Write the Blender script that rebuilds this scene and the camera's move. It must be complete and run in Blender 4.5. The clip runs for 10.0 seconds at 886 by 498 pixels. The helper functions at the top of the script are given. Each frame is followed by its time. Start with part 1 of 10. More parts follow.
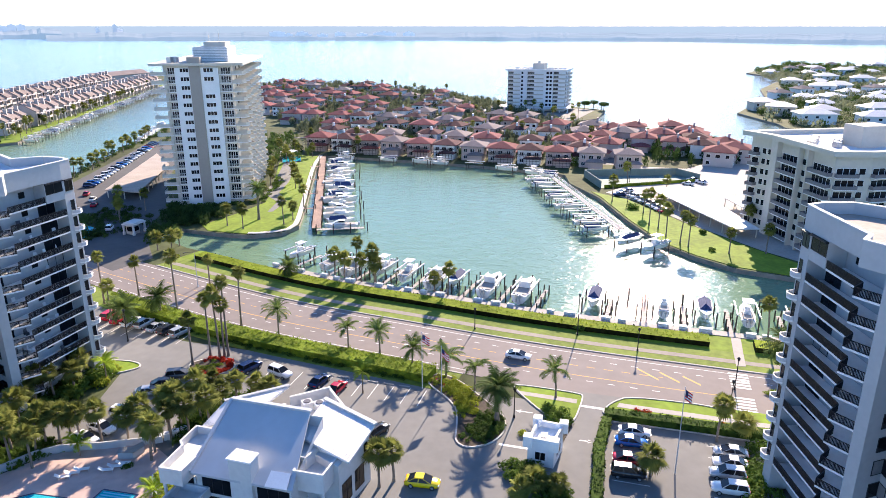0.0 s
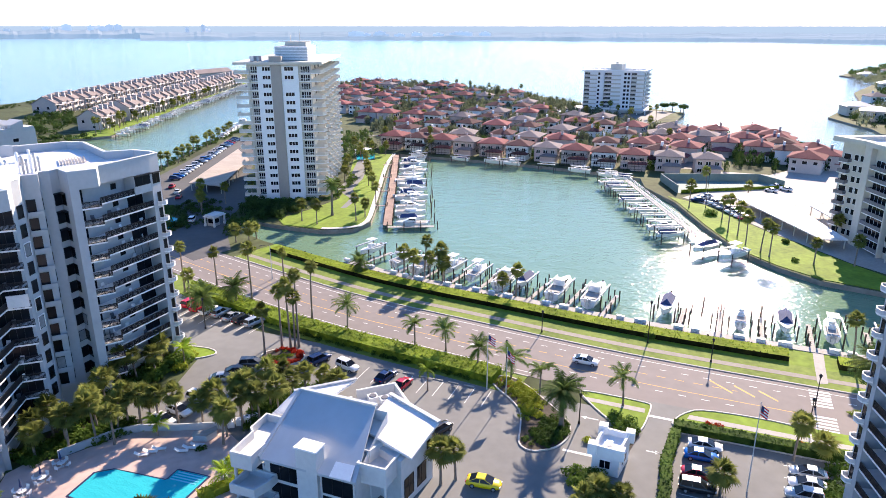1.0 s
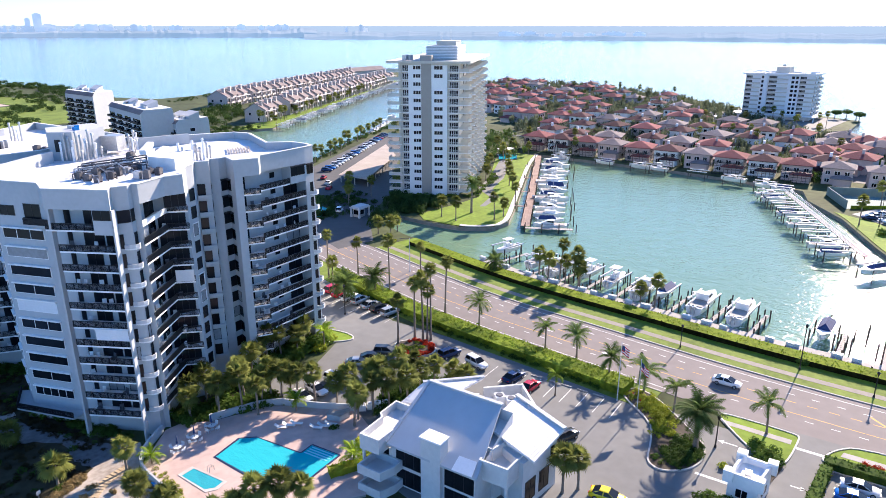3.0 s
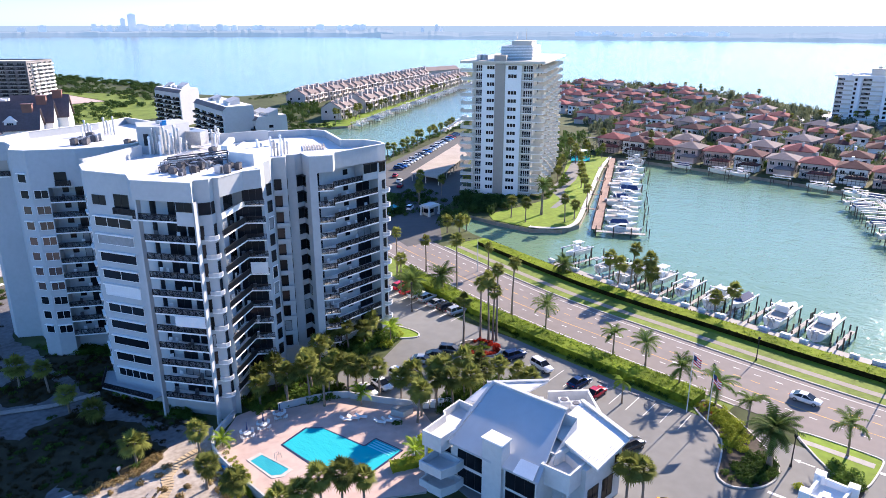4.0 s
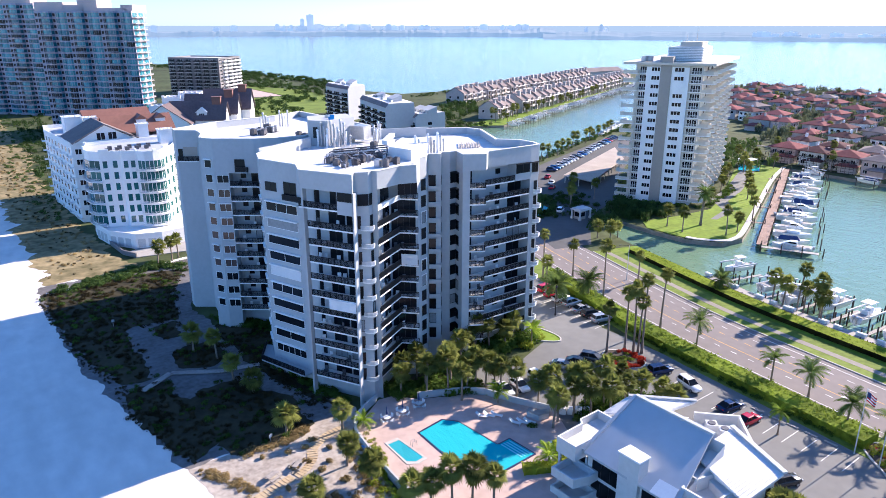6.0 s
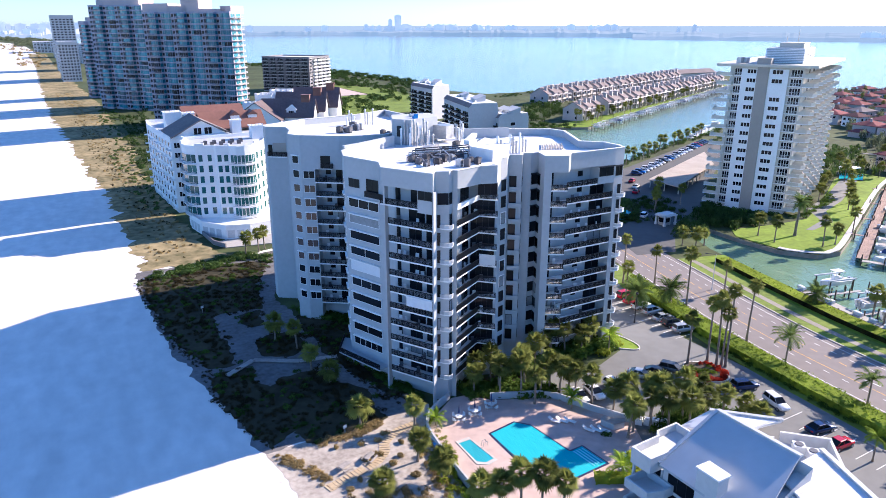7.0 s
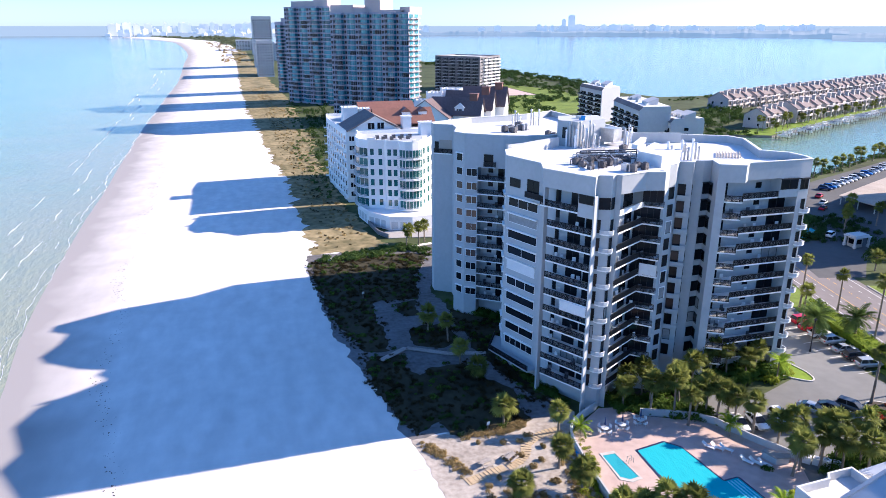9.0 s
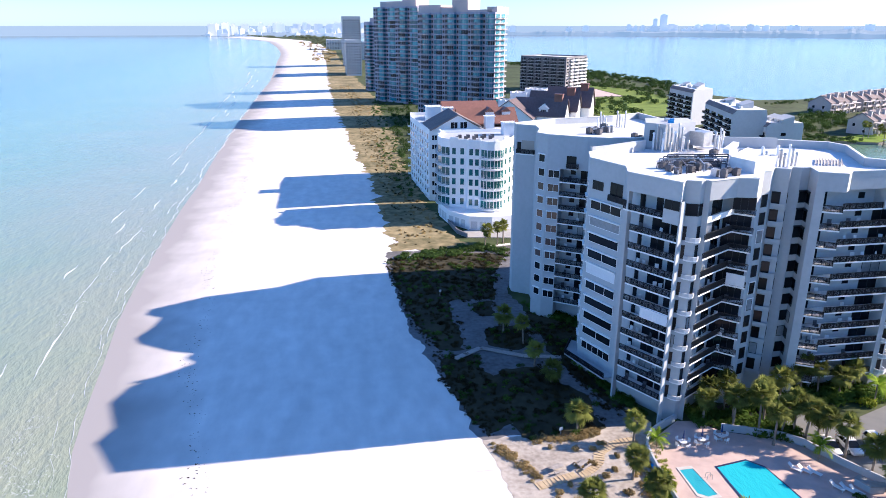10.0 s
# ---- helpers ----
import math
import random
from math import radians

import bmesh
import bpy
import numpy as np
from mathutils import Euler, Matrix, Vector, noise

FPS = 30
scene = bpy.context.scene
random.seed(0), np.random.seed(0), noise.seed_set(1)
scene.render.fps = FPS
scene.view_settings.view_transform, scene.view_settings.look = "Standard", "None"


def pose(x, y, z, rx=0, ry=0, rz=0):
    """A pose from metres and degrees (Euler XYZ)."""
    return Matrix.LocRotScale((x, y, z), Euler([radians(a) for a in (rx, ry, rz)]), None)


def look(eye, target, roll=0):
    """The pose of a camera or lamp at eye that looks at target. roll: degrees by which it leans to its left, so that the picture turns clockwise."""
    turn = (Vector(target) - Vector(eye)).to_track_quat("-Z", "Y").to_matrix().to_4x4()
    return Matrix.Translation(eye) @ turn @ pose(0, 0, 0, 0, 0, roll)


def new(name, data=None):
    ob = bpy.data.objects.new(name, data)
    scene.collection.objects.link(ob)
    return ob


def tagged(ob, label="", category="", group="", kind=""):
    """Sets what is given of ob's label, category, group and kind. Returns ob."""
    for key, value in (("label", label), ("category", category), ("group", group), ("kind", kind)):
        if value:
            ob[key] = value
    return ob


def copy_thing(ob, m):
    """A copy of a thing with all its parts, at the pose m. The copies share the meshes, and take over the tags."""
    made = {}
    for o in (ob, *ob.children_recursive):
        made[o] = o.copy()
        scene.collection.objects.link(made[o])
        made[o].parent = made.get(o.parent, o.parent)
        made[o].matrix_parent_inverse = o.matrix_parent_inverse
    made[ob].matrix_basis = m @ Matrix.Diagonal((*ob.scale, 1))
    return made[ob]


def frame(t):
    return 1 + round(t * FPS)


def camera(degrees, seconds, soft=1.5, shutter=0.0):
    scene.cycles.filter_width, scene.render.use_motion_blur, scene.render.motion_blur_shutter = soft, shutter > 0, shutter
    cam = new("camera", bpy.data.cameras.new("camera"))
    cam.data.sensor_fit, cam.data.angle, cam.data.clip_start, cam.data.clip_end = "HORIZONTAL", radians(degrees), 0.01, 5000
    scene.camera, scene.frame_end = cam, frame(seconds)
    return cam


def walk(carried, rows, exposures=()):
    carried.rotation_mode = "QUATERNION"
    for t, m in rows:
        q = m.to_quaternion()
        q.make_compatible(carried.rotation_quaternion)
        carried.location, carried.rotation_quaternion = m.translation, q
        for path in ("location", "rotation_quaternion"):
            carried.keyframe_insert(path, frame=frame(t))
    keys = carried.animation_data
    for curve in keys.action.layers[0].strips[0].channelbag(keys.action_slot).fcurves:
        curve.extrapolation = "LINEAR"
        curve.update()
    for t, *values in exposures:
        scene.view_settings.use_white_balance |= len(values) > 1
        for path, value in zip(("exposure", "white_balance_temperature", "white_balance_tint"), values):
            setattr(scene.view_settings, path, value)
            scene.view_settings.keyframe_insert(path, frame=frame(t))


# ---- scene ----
EYE = 57.0
cam = camera(65.84, 10.0, soft=0.6)
# seconds, heading (degrees to the left of the coast's direction), tilt: the camera hovers and turns
ROWS = [
    (0.0, -74.0, -18.06), (0.5, -70.97, -18.06), (1.0, -67.92, -18.06), (1.5, -64.89, -18.06), (2.0, -61.9, -18.06),
    (2.5, -58.93, -18.06), (3.0, -55.97, -18.07), (3.5, -52.99, -18.07), (4.0, -49.96, -18.08), (4.5, -46.86, -18.08),
    (5.0, -43.68, -18.08), (5.5, -40.4, -18.08), (6.0, -37.05, -18.08), (6.5, -33.63, -18.07), (7.0, -30.18, -18.07),
    (7.5, -26.72, -18.07), (8.0, -23.28, -18.06), (8.5, -19.87, -18.06), (9.0, -16.48, -18.06), (9.5, -13.08, -18.07),
    (10.0, -9.59, -18.07),
]
walk(cam, [(t, pose(0, 0, EYE, 90 + tilt, 0, head)) for t, head, tilt in ROWS],
     exposures=[(0.0, 1.48, 5500, 13), (2.5, 1.46, 5320, 13), (5.0, 1.43, 5170, 14), (7.0, 1.40, 5070, 14), (10.0, 1.36, 5090, 13)])

# ---- light: a low winter sun over the bay ----
SUN_AZ, SUN_EL = 91.7, 26.0
world = bpy.data.worlds.new("sky")
scene.world = world
world.use_nodes = True
wn = world.node_tree.nodes
sky = wn.new("ShaderNodeTexSky")
sky.sky_type, sky.sun_disc = "NISHITA", False
sky.sun_elevation, sky.sun_rotation = radians(SUN_EL), radians(SUN_AZ)
sky.air_density, sky.dust_density, sky.ozone_density = 1.0, 0.25, 5.5
world.node_tree.links.new(sky.outputs[0], wn["Background"].inputs[0])
wn["Background"].inputs[1].default_value = 0.089
sun_data = bpy.data.lights.new("sun", "SUN")
sun_data.energy, sun_data.angle, sun_data.color = 5.4, radians(0.53), (1.0, 0.735, 0.48)
sun = new("sun", sun_data)
sun_dir = Vector((math.cos(radians(SUN_EL)) * math.sin(radians(SUN_AZ)), math.cos(radians(SUN_EL)) * math.cos(radians(SUN_AZ)), math.sin(radians(SUN_EL))))
sun.matrix_world = look(sun_dir * 400, (0, 0, 0))


# ---- materials ----
def material(name, color, rough=0.7, metal=0.0, vary=0.15, grain=1.0, bump=0.0, blotch=0.1, spec=0.5, piece=0.0, tint=None):
    """A surface with fine grain (period of about 1/grain metres), larger stains, and relief."""
    m = bpy.data.materials.new(name)
    m.use_nodes = True
    nt = m.node_tree
    nd, ln = nt.nodes, nt.links
    b = nd["Principled BSDF"]
    b.inputs["Roughness"].default_value, b.inputs["Metallic"].default_value = rough, metal
    b.inputs["Specular IOR Level"].default_value = spec
    geo = nd.new("ShaderNodeNewGeometry")
    fine, big = nd.new("ShaderNodeTexNoise"), nd.new("ShaderNodeTexNoise")
    fine.inputs["Scale"].default_value, big.inputs["Scale"].default_value = grain, grain * blotch
    fine.inputs["Detail"].default_value, big.inputs["Detail"].default_value = 5, 3
    for n in (fine, big):
        ln.new(geo.outputs["Position"], n.inputs["Vector"])
    add = nd.new("ShaderNodeMath")
    add.operation = "ADD"
    ln.new(fine.outputs[0], add.inputs[0])
    ln.new(big.outputs[0], add.inputs[1])
    if piece:
        info = nd.new("ShaderNodeObjectInfo")
        scale = nd.new("ShaderNodeMath")
        scale.operation = "MULTIPLY_ADD"
        scale.inputs[1].default_value, scale.inputs[2].default_value = piece, -piece / 2
        ln.new(info.outputs["Random"], scale.inputs[0])
        more = nd.new("ShaderNodeMath")
        ln.new(add.outputs[0], more.inputs[0])
        ln.new(scale.outputs[0], more.inputs[1])
        add = more
    ramp = nd.new("ShaderNodeValToRGB")
    lo = [c * (1 - 1.6 * vary) for c in color]
    hi = [min(1, c * (1 + 1.6 * vary)) for c in color]
    if tint:
        lo = tint
    ramp.color_ramp.elements[0].color = (*lo, 1)
    ramp.color_ramp.elements[1].color = (*hi, 1)
    ramp.color_ramp.elements[0].position, ramp.color_ramp.elements[1].position = 0.3, 0.7
    half = nd.new("ShaderNodeMath")
    half.operation = "MULTIPLY"
    half.inputs[1].default_value = 0.5
    ln.new(add.outputs[0], half.inputs[0])
    ln.new(half.outputs[0], ramp.inputs[0])
    ln.new(ramp.outputs[0], b.inputs["Base Color"])
    if bump:
        bp = nd.new("ShaderNodeBump")
        bp.inputs["Strength"].default_value, bp.inputs["Distance"].default_value = min(1, bump), bump * 0.3
        ln.new(fine.outputs[0], bp.inputs["Height"])
        ln.new(bp.outputs[0], b.inputs["Normal"])
    return m


def leaf_material(name, dark, light, rough=0.85):
    m = material(name, light, rough, 0, 0.2, 0.9, 0, 0.15, 0.1, 0.35, tint=dark)
    nt = m.node_tree
    b = nt.nodes["Principled BSDF"]
    ramp = next(n for n in nt.nodes if n.type == "VALTORGB")
    tr = nt.nodes.new("ShaderNodeBsdfTranslucent")
    mix = nt.nodes.new("ShaderNodeMixShader")
    mix.inputs[0].default_value = 0.42
    nt.links.new(ramp.outputs[0], tr.inputs[0])
    nt.links.new(b.outputs[0], mix.inputs[1])
    nt.links.new(tr.outputs[0], mix.inputs[2])
    nt.links.new(mix.outputs[0], nt.nodes["Material Output"].inputs[0])
    return m


def water_material(name, near, far, shore, reach, rough, wave, strength, open_bay=(0.168, 0.195, 0.206)):
    """Sea water: pale over the sand, deeper in colour further out; wind ripples as relief."""
    m = bpy.data.materials.new(name)
    m.use_nodes = True
    nd, ln = m.node_tree.nodes, m.node_tree.links
    b = nd["Principled BSDF"]
    b.inputs["Roughness"].default_value, b.inputs["IOR"].default_value = rough, 1.33
    geo, sep = nd.new("ShaderNodeNewGeometry"), nd.new("ShaderNodeSeparateXYZ")
    ln.new(geo.outputs["Position"], sep.inputs[0])
    noise_c = nd.new("ShaderNodeTexNoise")
    noise_c.inputs["Scale"].default_value, noise_c.inputs["Detail"].default_value = 0.02, 4
    ln.new(geo.outputs["Position"], noise_c.inputs["Vector"])
    slant = nd.new("ShaderNodeMath")
    slant.operation = "MULTIPLY_ADD"
    slant.inputs[1].default_value = -0.02
    slant.inputs[2].default_value = shore
    ln.new(sep.outputs[1], slant.inputs[0])
    depth = nd.new("ShaderNodeMath")
    depth.operation = "SUBTRACT"
    ln.new(slant.outputs[0], depth.inputs[0])
    ln.new(sep.outputs[0], depth.inputs[1])
    div = nd.new("ShaderNodeMath")
    div.operation = "DIVIDE"
    div.inputs[1].default_value = reach
    ln.new(depth.outputs[0], div.inputs[0])
    wob = nd.new("ShaderNodeMath")
    wob.operation = "MULTIPLY_ADD"
    wob.inputs[1].default_value, wob.inputs[2].default_value = 0.3, -0.15
    ln.new(noise_c.outputs[0], wob.inputs[0])
    tot = nd.new("ShaderNodeMath")
    ln.new(div.outputs[0], tot.inputs[0])
    ln.new(wob.outputs[0], tot.inputs[1])
    ramp = nd.new("ShaderNodeValToRGB")
    els = ramp.color_ramp.elements
    els[0].color, els[1].color = (*near[0], 1), (*far, 1)
    els[0].position, els[1].position = 0.0, 1.0
    for i, c in enumerate(near[1:]):
        e = els.new((i + 1) / len(near))
        e.color = (*c, 1)
    ln.new(tot.outputs[0], ramp.inputs[0])
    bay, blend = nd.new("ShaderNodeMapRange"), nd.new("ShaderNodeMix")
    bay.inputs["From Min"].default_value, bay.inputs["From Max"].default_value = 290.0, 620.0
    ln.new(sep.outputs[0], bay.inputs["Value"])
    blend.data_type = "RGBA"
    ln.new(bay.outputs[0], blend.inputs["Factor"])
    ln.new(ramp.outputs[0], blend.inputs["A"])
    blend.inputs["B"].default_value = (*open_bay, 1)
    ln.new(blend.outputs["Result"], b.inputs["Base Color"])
    prev = None
    for scale, s, dist in ((wave, strength, 0.25), (wave * 3, strength * 1.3, 0.12), (wave * 8, strength * 1.2, 0.05)):
        mapping = nd.new("ShaderNodeMapping")
        mapping.inputs["Scale"].default_value = (1.0, 0.45, 1.0)
        mapping.inputs["Rotation"].default_value = (0, 0, 0.5)
        ln.new(geo.outputs["Position"], mapping.inputs["Vector"])
        n = nd.new("ShaderNodeTexNoise")
        n.inputs["Scale"].default_value, n.inputs["Detail"].default_value = scale, 4
        ln.new(mapping.outputs[0], n.inputs["Vector"])
        bp = nd.new("ShaderNodeBump")
        bp.inputs["Strength"].default_value, bp.inputs["Distance"].default_value = s, dist
        ln.new(n.outputs[0], bp.inputs["Height"])
        if prev:
            ln.new(prev.outputs[0], bp.inputs["Normal"])
        prev = bp
    ln.new(prev.outputs[0], b.inputs["Normal"])
    return m


M = {}
M["stucco"] = material("stucco", (0.44, 0.46, 0.472), 0.85, vary=0.05, grain=1.5, bump=0.05, blotch=0.12)
M["white"] = material("white_paint", (0.83, 0.83, 0.82), 0.7, vary=0.04, grain=2, blotch=0.1)
M["clubwhite"] = material("painted_club_stucco", (0.60, 0.60, 0.59), 0.8, vary=0.06, grain=1.5, bump=0.03, blotch=0.15)
M["cream"] = material("cream_stucco", (0.60, 0.56, 0.48), 0.85, vary=0.05, grain=1.2, blotch=0.1)
M["court"] = material("grey_green_court", (0.17, 0.24, 0.21), 0.85, vary=0.1, grain=0.6, blotch=0.2)
M["courtscreen"] = material("grey_green_screen", (0.20, 0.25, 0.22), 0.9, vary=0.1, grain=1.0, blotch=0.1)
M["taupe"] = material("taupe_stucco", (0.36, 0.33, 0.29), 0.85, vary=0.05, grain=1.2, blotch=0.1)
M["pink"] = material("pink_stucco", (0.58, 0.46, 0.42), 0.85, vary=0.06, grain=1.0, blotch=0.1, piece=0.2)
M["mauve"] = material("mauve_stucco", (0.38, 0.36, 0.42), 0.85, vary=0.06, grain=1.0, blotch=0.1)
M["brown"] = material("grey_brown_stucco", (0.19, 0.18, 0.185), 0.85, vary=0.08, grain=1.0, blotch=0.1)
M["beige"] = material("beige_siding", (0.48, 0.44, 0.42), 0.85, vary=0.06, grain=1.0, blotch=0.1, piece=0.2)
M["beigewhite"] = material("pale_cool_stucco", (0.52, 0.53, 0.53), 0.85, vary=0.05, grain=1.0, blotch=0.1)
M["roofwhite"] = material("white_roof_membrane", (0.72, 0.71, 0.69), 0.7, vary=0.08, grain=0.8, blotch=0.2)
M["rooftan"] = material("tan_roof_gravel", (0.38, 0.325, 0.27), 0.9, vary=0.12, grain=2.0, blotch=0.1)
M["roofgrey"] = material("grey_coated_roof", (0.46, 0.48, 0.50), 0.55, vary=0.05, grain=0.6, blotch=0.3)
M["roofred"] = material("red_clay_tile", (0.225, 0.085, 0.083), 0.95, spec=0.1, vary=0.2, grain=1.5, bump=0.15, blotch=0.08, piece=0.35)
M["roofmaroon"] = material("maroon_clay_tile", (0.10, 0.05, 0.052), 0.95, spec=0.1, vary=0.2, grain=1.5, bump=0.15, blotch=0.08, piece=0.35)
M["roofslate"] = material("purple_brown_standing_seam", (0.15, 0.115, 0.115), 0.8, spec=0.2, vary=0.15, grain=1.0, blotch=0.1)
M["roofbrown"] = material("brown_shingle", (0.235, 0.20, 0.19), 0.95, spec=0.1, vary=0.15, grain=1.5, bump=0.1, blotch=0.08, piece=0.3)
M["roofrust"] = material("rust_standing_seam", (0.21, 0.10, 0.07), 0.6, vary=0.12, grain=1.0, blotch=0.2)
M["glass"] = material("dark_window_glass", (0.01, 0.012, 0.016), 0.12, vary=0.3, grain=0.4, spec=0.2, piece=0.5)
M["bronze"] = material("bronze_window_glass", (0.10, 0.06, 0.045), 0.12, vary=0.2, grain=0.4, spec=0.5, piece=0.3)
M["teal"] = material("teal_tinted_glass", (0.05, 0.26, 0.32), 0.1, vary=0.25, grain=0.3, spec=0.7, piece=0.6)
M["greenglass"] = material("sea_green_window_glass", (0.025, 0.11, 0.115), 0.1, vary=0.3, grain=0.3, spec=0.5, piece=0.6)
M["darkteal"] = material("deep_teal_window_glass", (0.02, 0.10, 0.135), 0.1, vary=0.3, grain=0.3, spec=0.5, piece=0.6)
M["blind"] = material("drawn_pale_blind", (0.26, 0.27, 0.28), 0.5, vary=0.15, grain=2, piece=0.5)
M["shutter"] = material("white_roller_shutter", (0.72, 0.74, 0.76), 0.6, vary=0.04, grain=4)
M["rail"] = material("dark_metal_railing", (0.009, 0.011, 0.016), 0.5, vary=0.2, grain=3, spec=0.4)
M["lightrail"] = material("pale_metal_railing", (0.55, 0.56, 0.57), 0.5, vary=0.1, grain=3)
M["steel"] = material("galvanised_steel", (0.45, 0.46, 0.48), 0.4, 0.7, vary=0.15, grain=3)
M["darksteel"] = material("dark_pipe_steel", (0.10, 0.10, 0.11), 0.5, 0.4, vary=0.25, grain=3)
M["concrete"] = material("pale_concrete", (0.36, 0.34, 0.31), 0.9, vary=0.1, grain=1.5, bump=0.05, blotch=0.1)
M["kerb"] = material("sunlit_kerb_concrete", (0.50, 0.48, 0.44), 0.9, vary=0.1, grain=1.5, blotch=0.2)
M["walk"] = material("weathered_pavement_concrete", (0.25, 0.225, 0.19), 0.9, vary=0.12, grain=1.2, bump=0.05, blotch=0.1)
M["seawall"] = material("stained_seawall_concrete", (0.25, 0.23, 0.19), 0.9, vary=0.2, grain=0.8, bump=0.1, blotch=0.2)
M["asphalt"] = material("worn_asphalt", (0.166, 0.167, 0.160), 0.9, vary=0.1, grain=0.5, bump=0.03, blotch=0.12)
M["road"] = material("sunbaked_road_asphalt", (0.19, 0.167, 0.157), 0.9, vary=0.08, grain=0.5, bump=0.03, blotch=0.1)
M["paint"] = material("white_road_paint", (0.65, 0.65, 0.63), 0.8, vary=0.15, grain=3)
M["yellow"] = material("yellow_road_paint", (0.62, 0.36, 0.06), 0.8, vary=0.15, grain=3)
M["grass"] = material("watered_lawn", (0.165, 0.24, 0.018), 0.9, vary=0.25, grain=0.7, bump=0.2, blotch=0.15, spec=0.2)
# marina tower drive: the tower's shade is put into a darker asphalt colour
M["darkasphalt"] = material("new_asphalt", (0.075, 0.076, 0.078), 0.9, vary=0.12, grain=0.5, bump=0.03, blotch=0.15)
M["verge"] = material("roadside_verge_grass", (0.15, 0.195, 0.03), 0.9, vary=0.3, grain=0.8, bump=0.2, blotch=0.12, spec=0.2, tint=(0.085, 0.125, 0.016))
M["land"] = material("rough_ground", (0.065, 0.08, 0.03), 0.95, vary=0.4, grain=0.25, bump=0.2, blotch=0.1, spec=0.2)
M["dune"] = material("dune_scrub_ground", (0.30, 0.24, 0.13), 0.95, vary=0.3, grain=0.4, bump=0.4, blotch=0.15, spec=0.1, tint=(0.055, 0.06, 0.025))
# scrub ground, its tone darkened for the shade it lies in
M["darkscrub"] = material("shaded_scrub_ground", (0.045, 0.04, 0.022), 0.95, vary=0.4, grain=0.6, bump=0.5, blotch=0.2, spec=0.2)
M["mulch"] = material("dark_mulch", (0.05, 0.038, 0.025), 0.95, vary=0.3, grain=2, bump=0.3)
M["sand"] = material("white_quartz_sand", (0.74, 0.70, 0.65), 0.95, vary=0.06, grain=0.3, bump=0.1, blotch=0.1, spec=0.2)
def wet_by_height(m, z0, z1, wet):
    """Sand that is dark and smooth where the waves reach it."""
    nd, ln = m.node_tree.nodes, m.node_tree.links
    bs = nd["Principled BSDF"]
    src = bs.inputs["Base Color"].links[0].from_socket
    geo, sep, rng = nd.new("ShaderNodeNewGeometry"), nd.new("ShaderNodeSeparateXYZ"), nd.new("ShaderNodeMapRange")
    ln.new(geo.outputs["Position"], sep.inputs[0])
    nz = nd.new("ShaderNodeTexNoise")
    nz.inputs["Scale"].default_value = 0.08
    ln.new(geo.outputs["Position"], nz.inputs["Vector"])
    sm = nd.new("ShaderNodeMath")
    sm.operation = "MULTIPLY_ADD"
    sm.inputs[1].default_value = 0.35
    ln.new(nz.outputs[0], sm.inputs[0])
    ln.new(sep.outputs[2], sm.inputs[2])
    rng.inputs["From Min"].default_value, rng.inputs["From Max"].default_value = z0 + 0.17, z1 + 0.17
    ln.new(sm.outputs[0], rng.inputs["Value"])
    mix = nd.new("ShaderNodeMix")
    mix.data_type = "RGBA"
    ln.new(rng.outputs[0], mix.inputs["Factor"])
    mix.inputs["A"].default_value = (*wet, 1)
    mapping, streak = nd.new("ShaderNodeMapping"), nd.new("ShaderNodeTexNoise")
    mapping.inputs["Scale"].default_value = (0.35, 0.14, 1.0)
    ln.new(geo.outputs["Position"], mapping.inputs["Vector"])
    streak.inputs["Scale"].default_value, streak.inputs["Detail"].default_value = 1.0, 6
    ln.new(mapping.outputs[0], streak.inputs["Vector"])
    tone = nd.new("ShaderNodeMapRange")
    tone.inputs["From Min"].default_value, tone.inputs["From Max"].default_value = 0.35, 0.65
    tone.inputs["To Min"].default_value, tone.inputs["To Max"].default_value = 0.91, 1.04
    ln.new(streak.outputs[0], tone.inputs["Value"])
    shade = nd.new("ShaderNodeVectorMath")
    shade.operation = "SCALE"
    ln.new(src, shade.inputs[0])
    ln.new(tone.outputs[0], shade.inputs["Scale"])
    ln.new(shade.outputs[0], mix.inputs["B"])
    ln.new(mix.outputs["Result"], bs.inputs["Base Color"])
    return m


M["beachsand"] = wet_by_height(material("wave_washed_white_sand", (0.74, 0.70, 0.65), 0.9, vary=0.06, grain=0.3, bump=0.1, blotch=0.1, spec=0.3), -1.1, -0.72, (0.36, 0.335, 0.315))
# littered dune sand twice: tower shade put into the first colour, sunlight into the second
M["dirtysand"] = material("littered_dune_sand", (0.165, 0.162, 0.165), 0.95, vary=0.22, grain=1.2, bump=0.3, blotch=0.12, spec=0.1, tint=(0.10, 0.092, 0.085))
M["palesand"] = material("pale_dune_sand", (0.41, 0.37, 0.32), 0.95, vary=0.2, grain=1.4, bump=0.3, blotch=0.15, spec=0.1, tint=(0.23, 0.20, 0.165))
M["paver"] = material("pink_concrete_paver", (0.50, 0.38, 0.33), 0.85, vary=0.12, grain=0.8, blotch=0.2)
M["poolwater"] = water_material("pool_water", [(0.06, 0.45, 0.51)], (0.06, 0.45, 0.51), 0, 500, 0.05, 0.8, 0.25)
M["spawater"] = water_material("spa_water", [(0.06, 0.36, 0.43)], (0.06, 0.36, 0.43), 0, 500, 0.05, 0.8, 0.25)
M["coping"] = material("navy_pool_tile", (0.03, 0.04, 0.10), 0.4, vary=0.2, grain=3)
M["hedge"] = leaf_material("clipped_hedge_leaves", (0.06, 0.10, 0.01), (0.26, 0.34, 0.03))
# one hedge split by light in its colours: near-black shaded sides, lime sunlit top
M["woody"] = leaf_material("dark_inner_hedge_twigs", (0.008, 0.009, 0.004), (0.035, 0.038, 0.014))
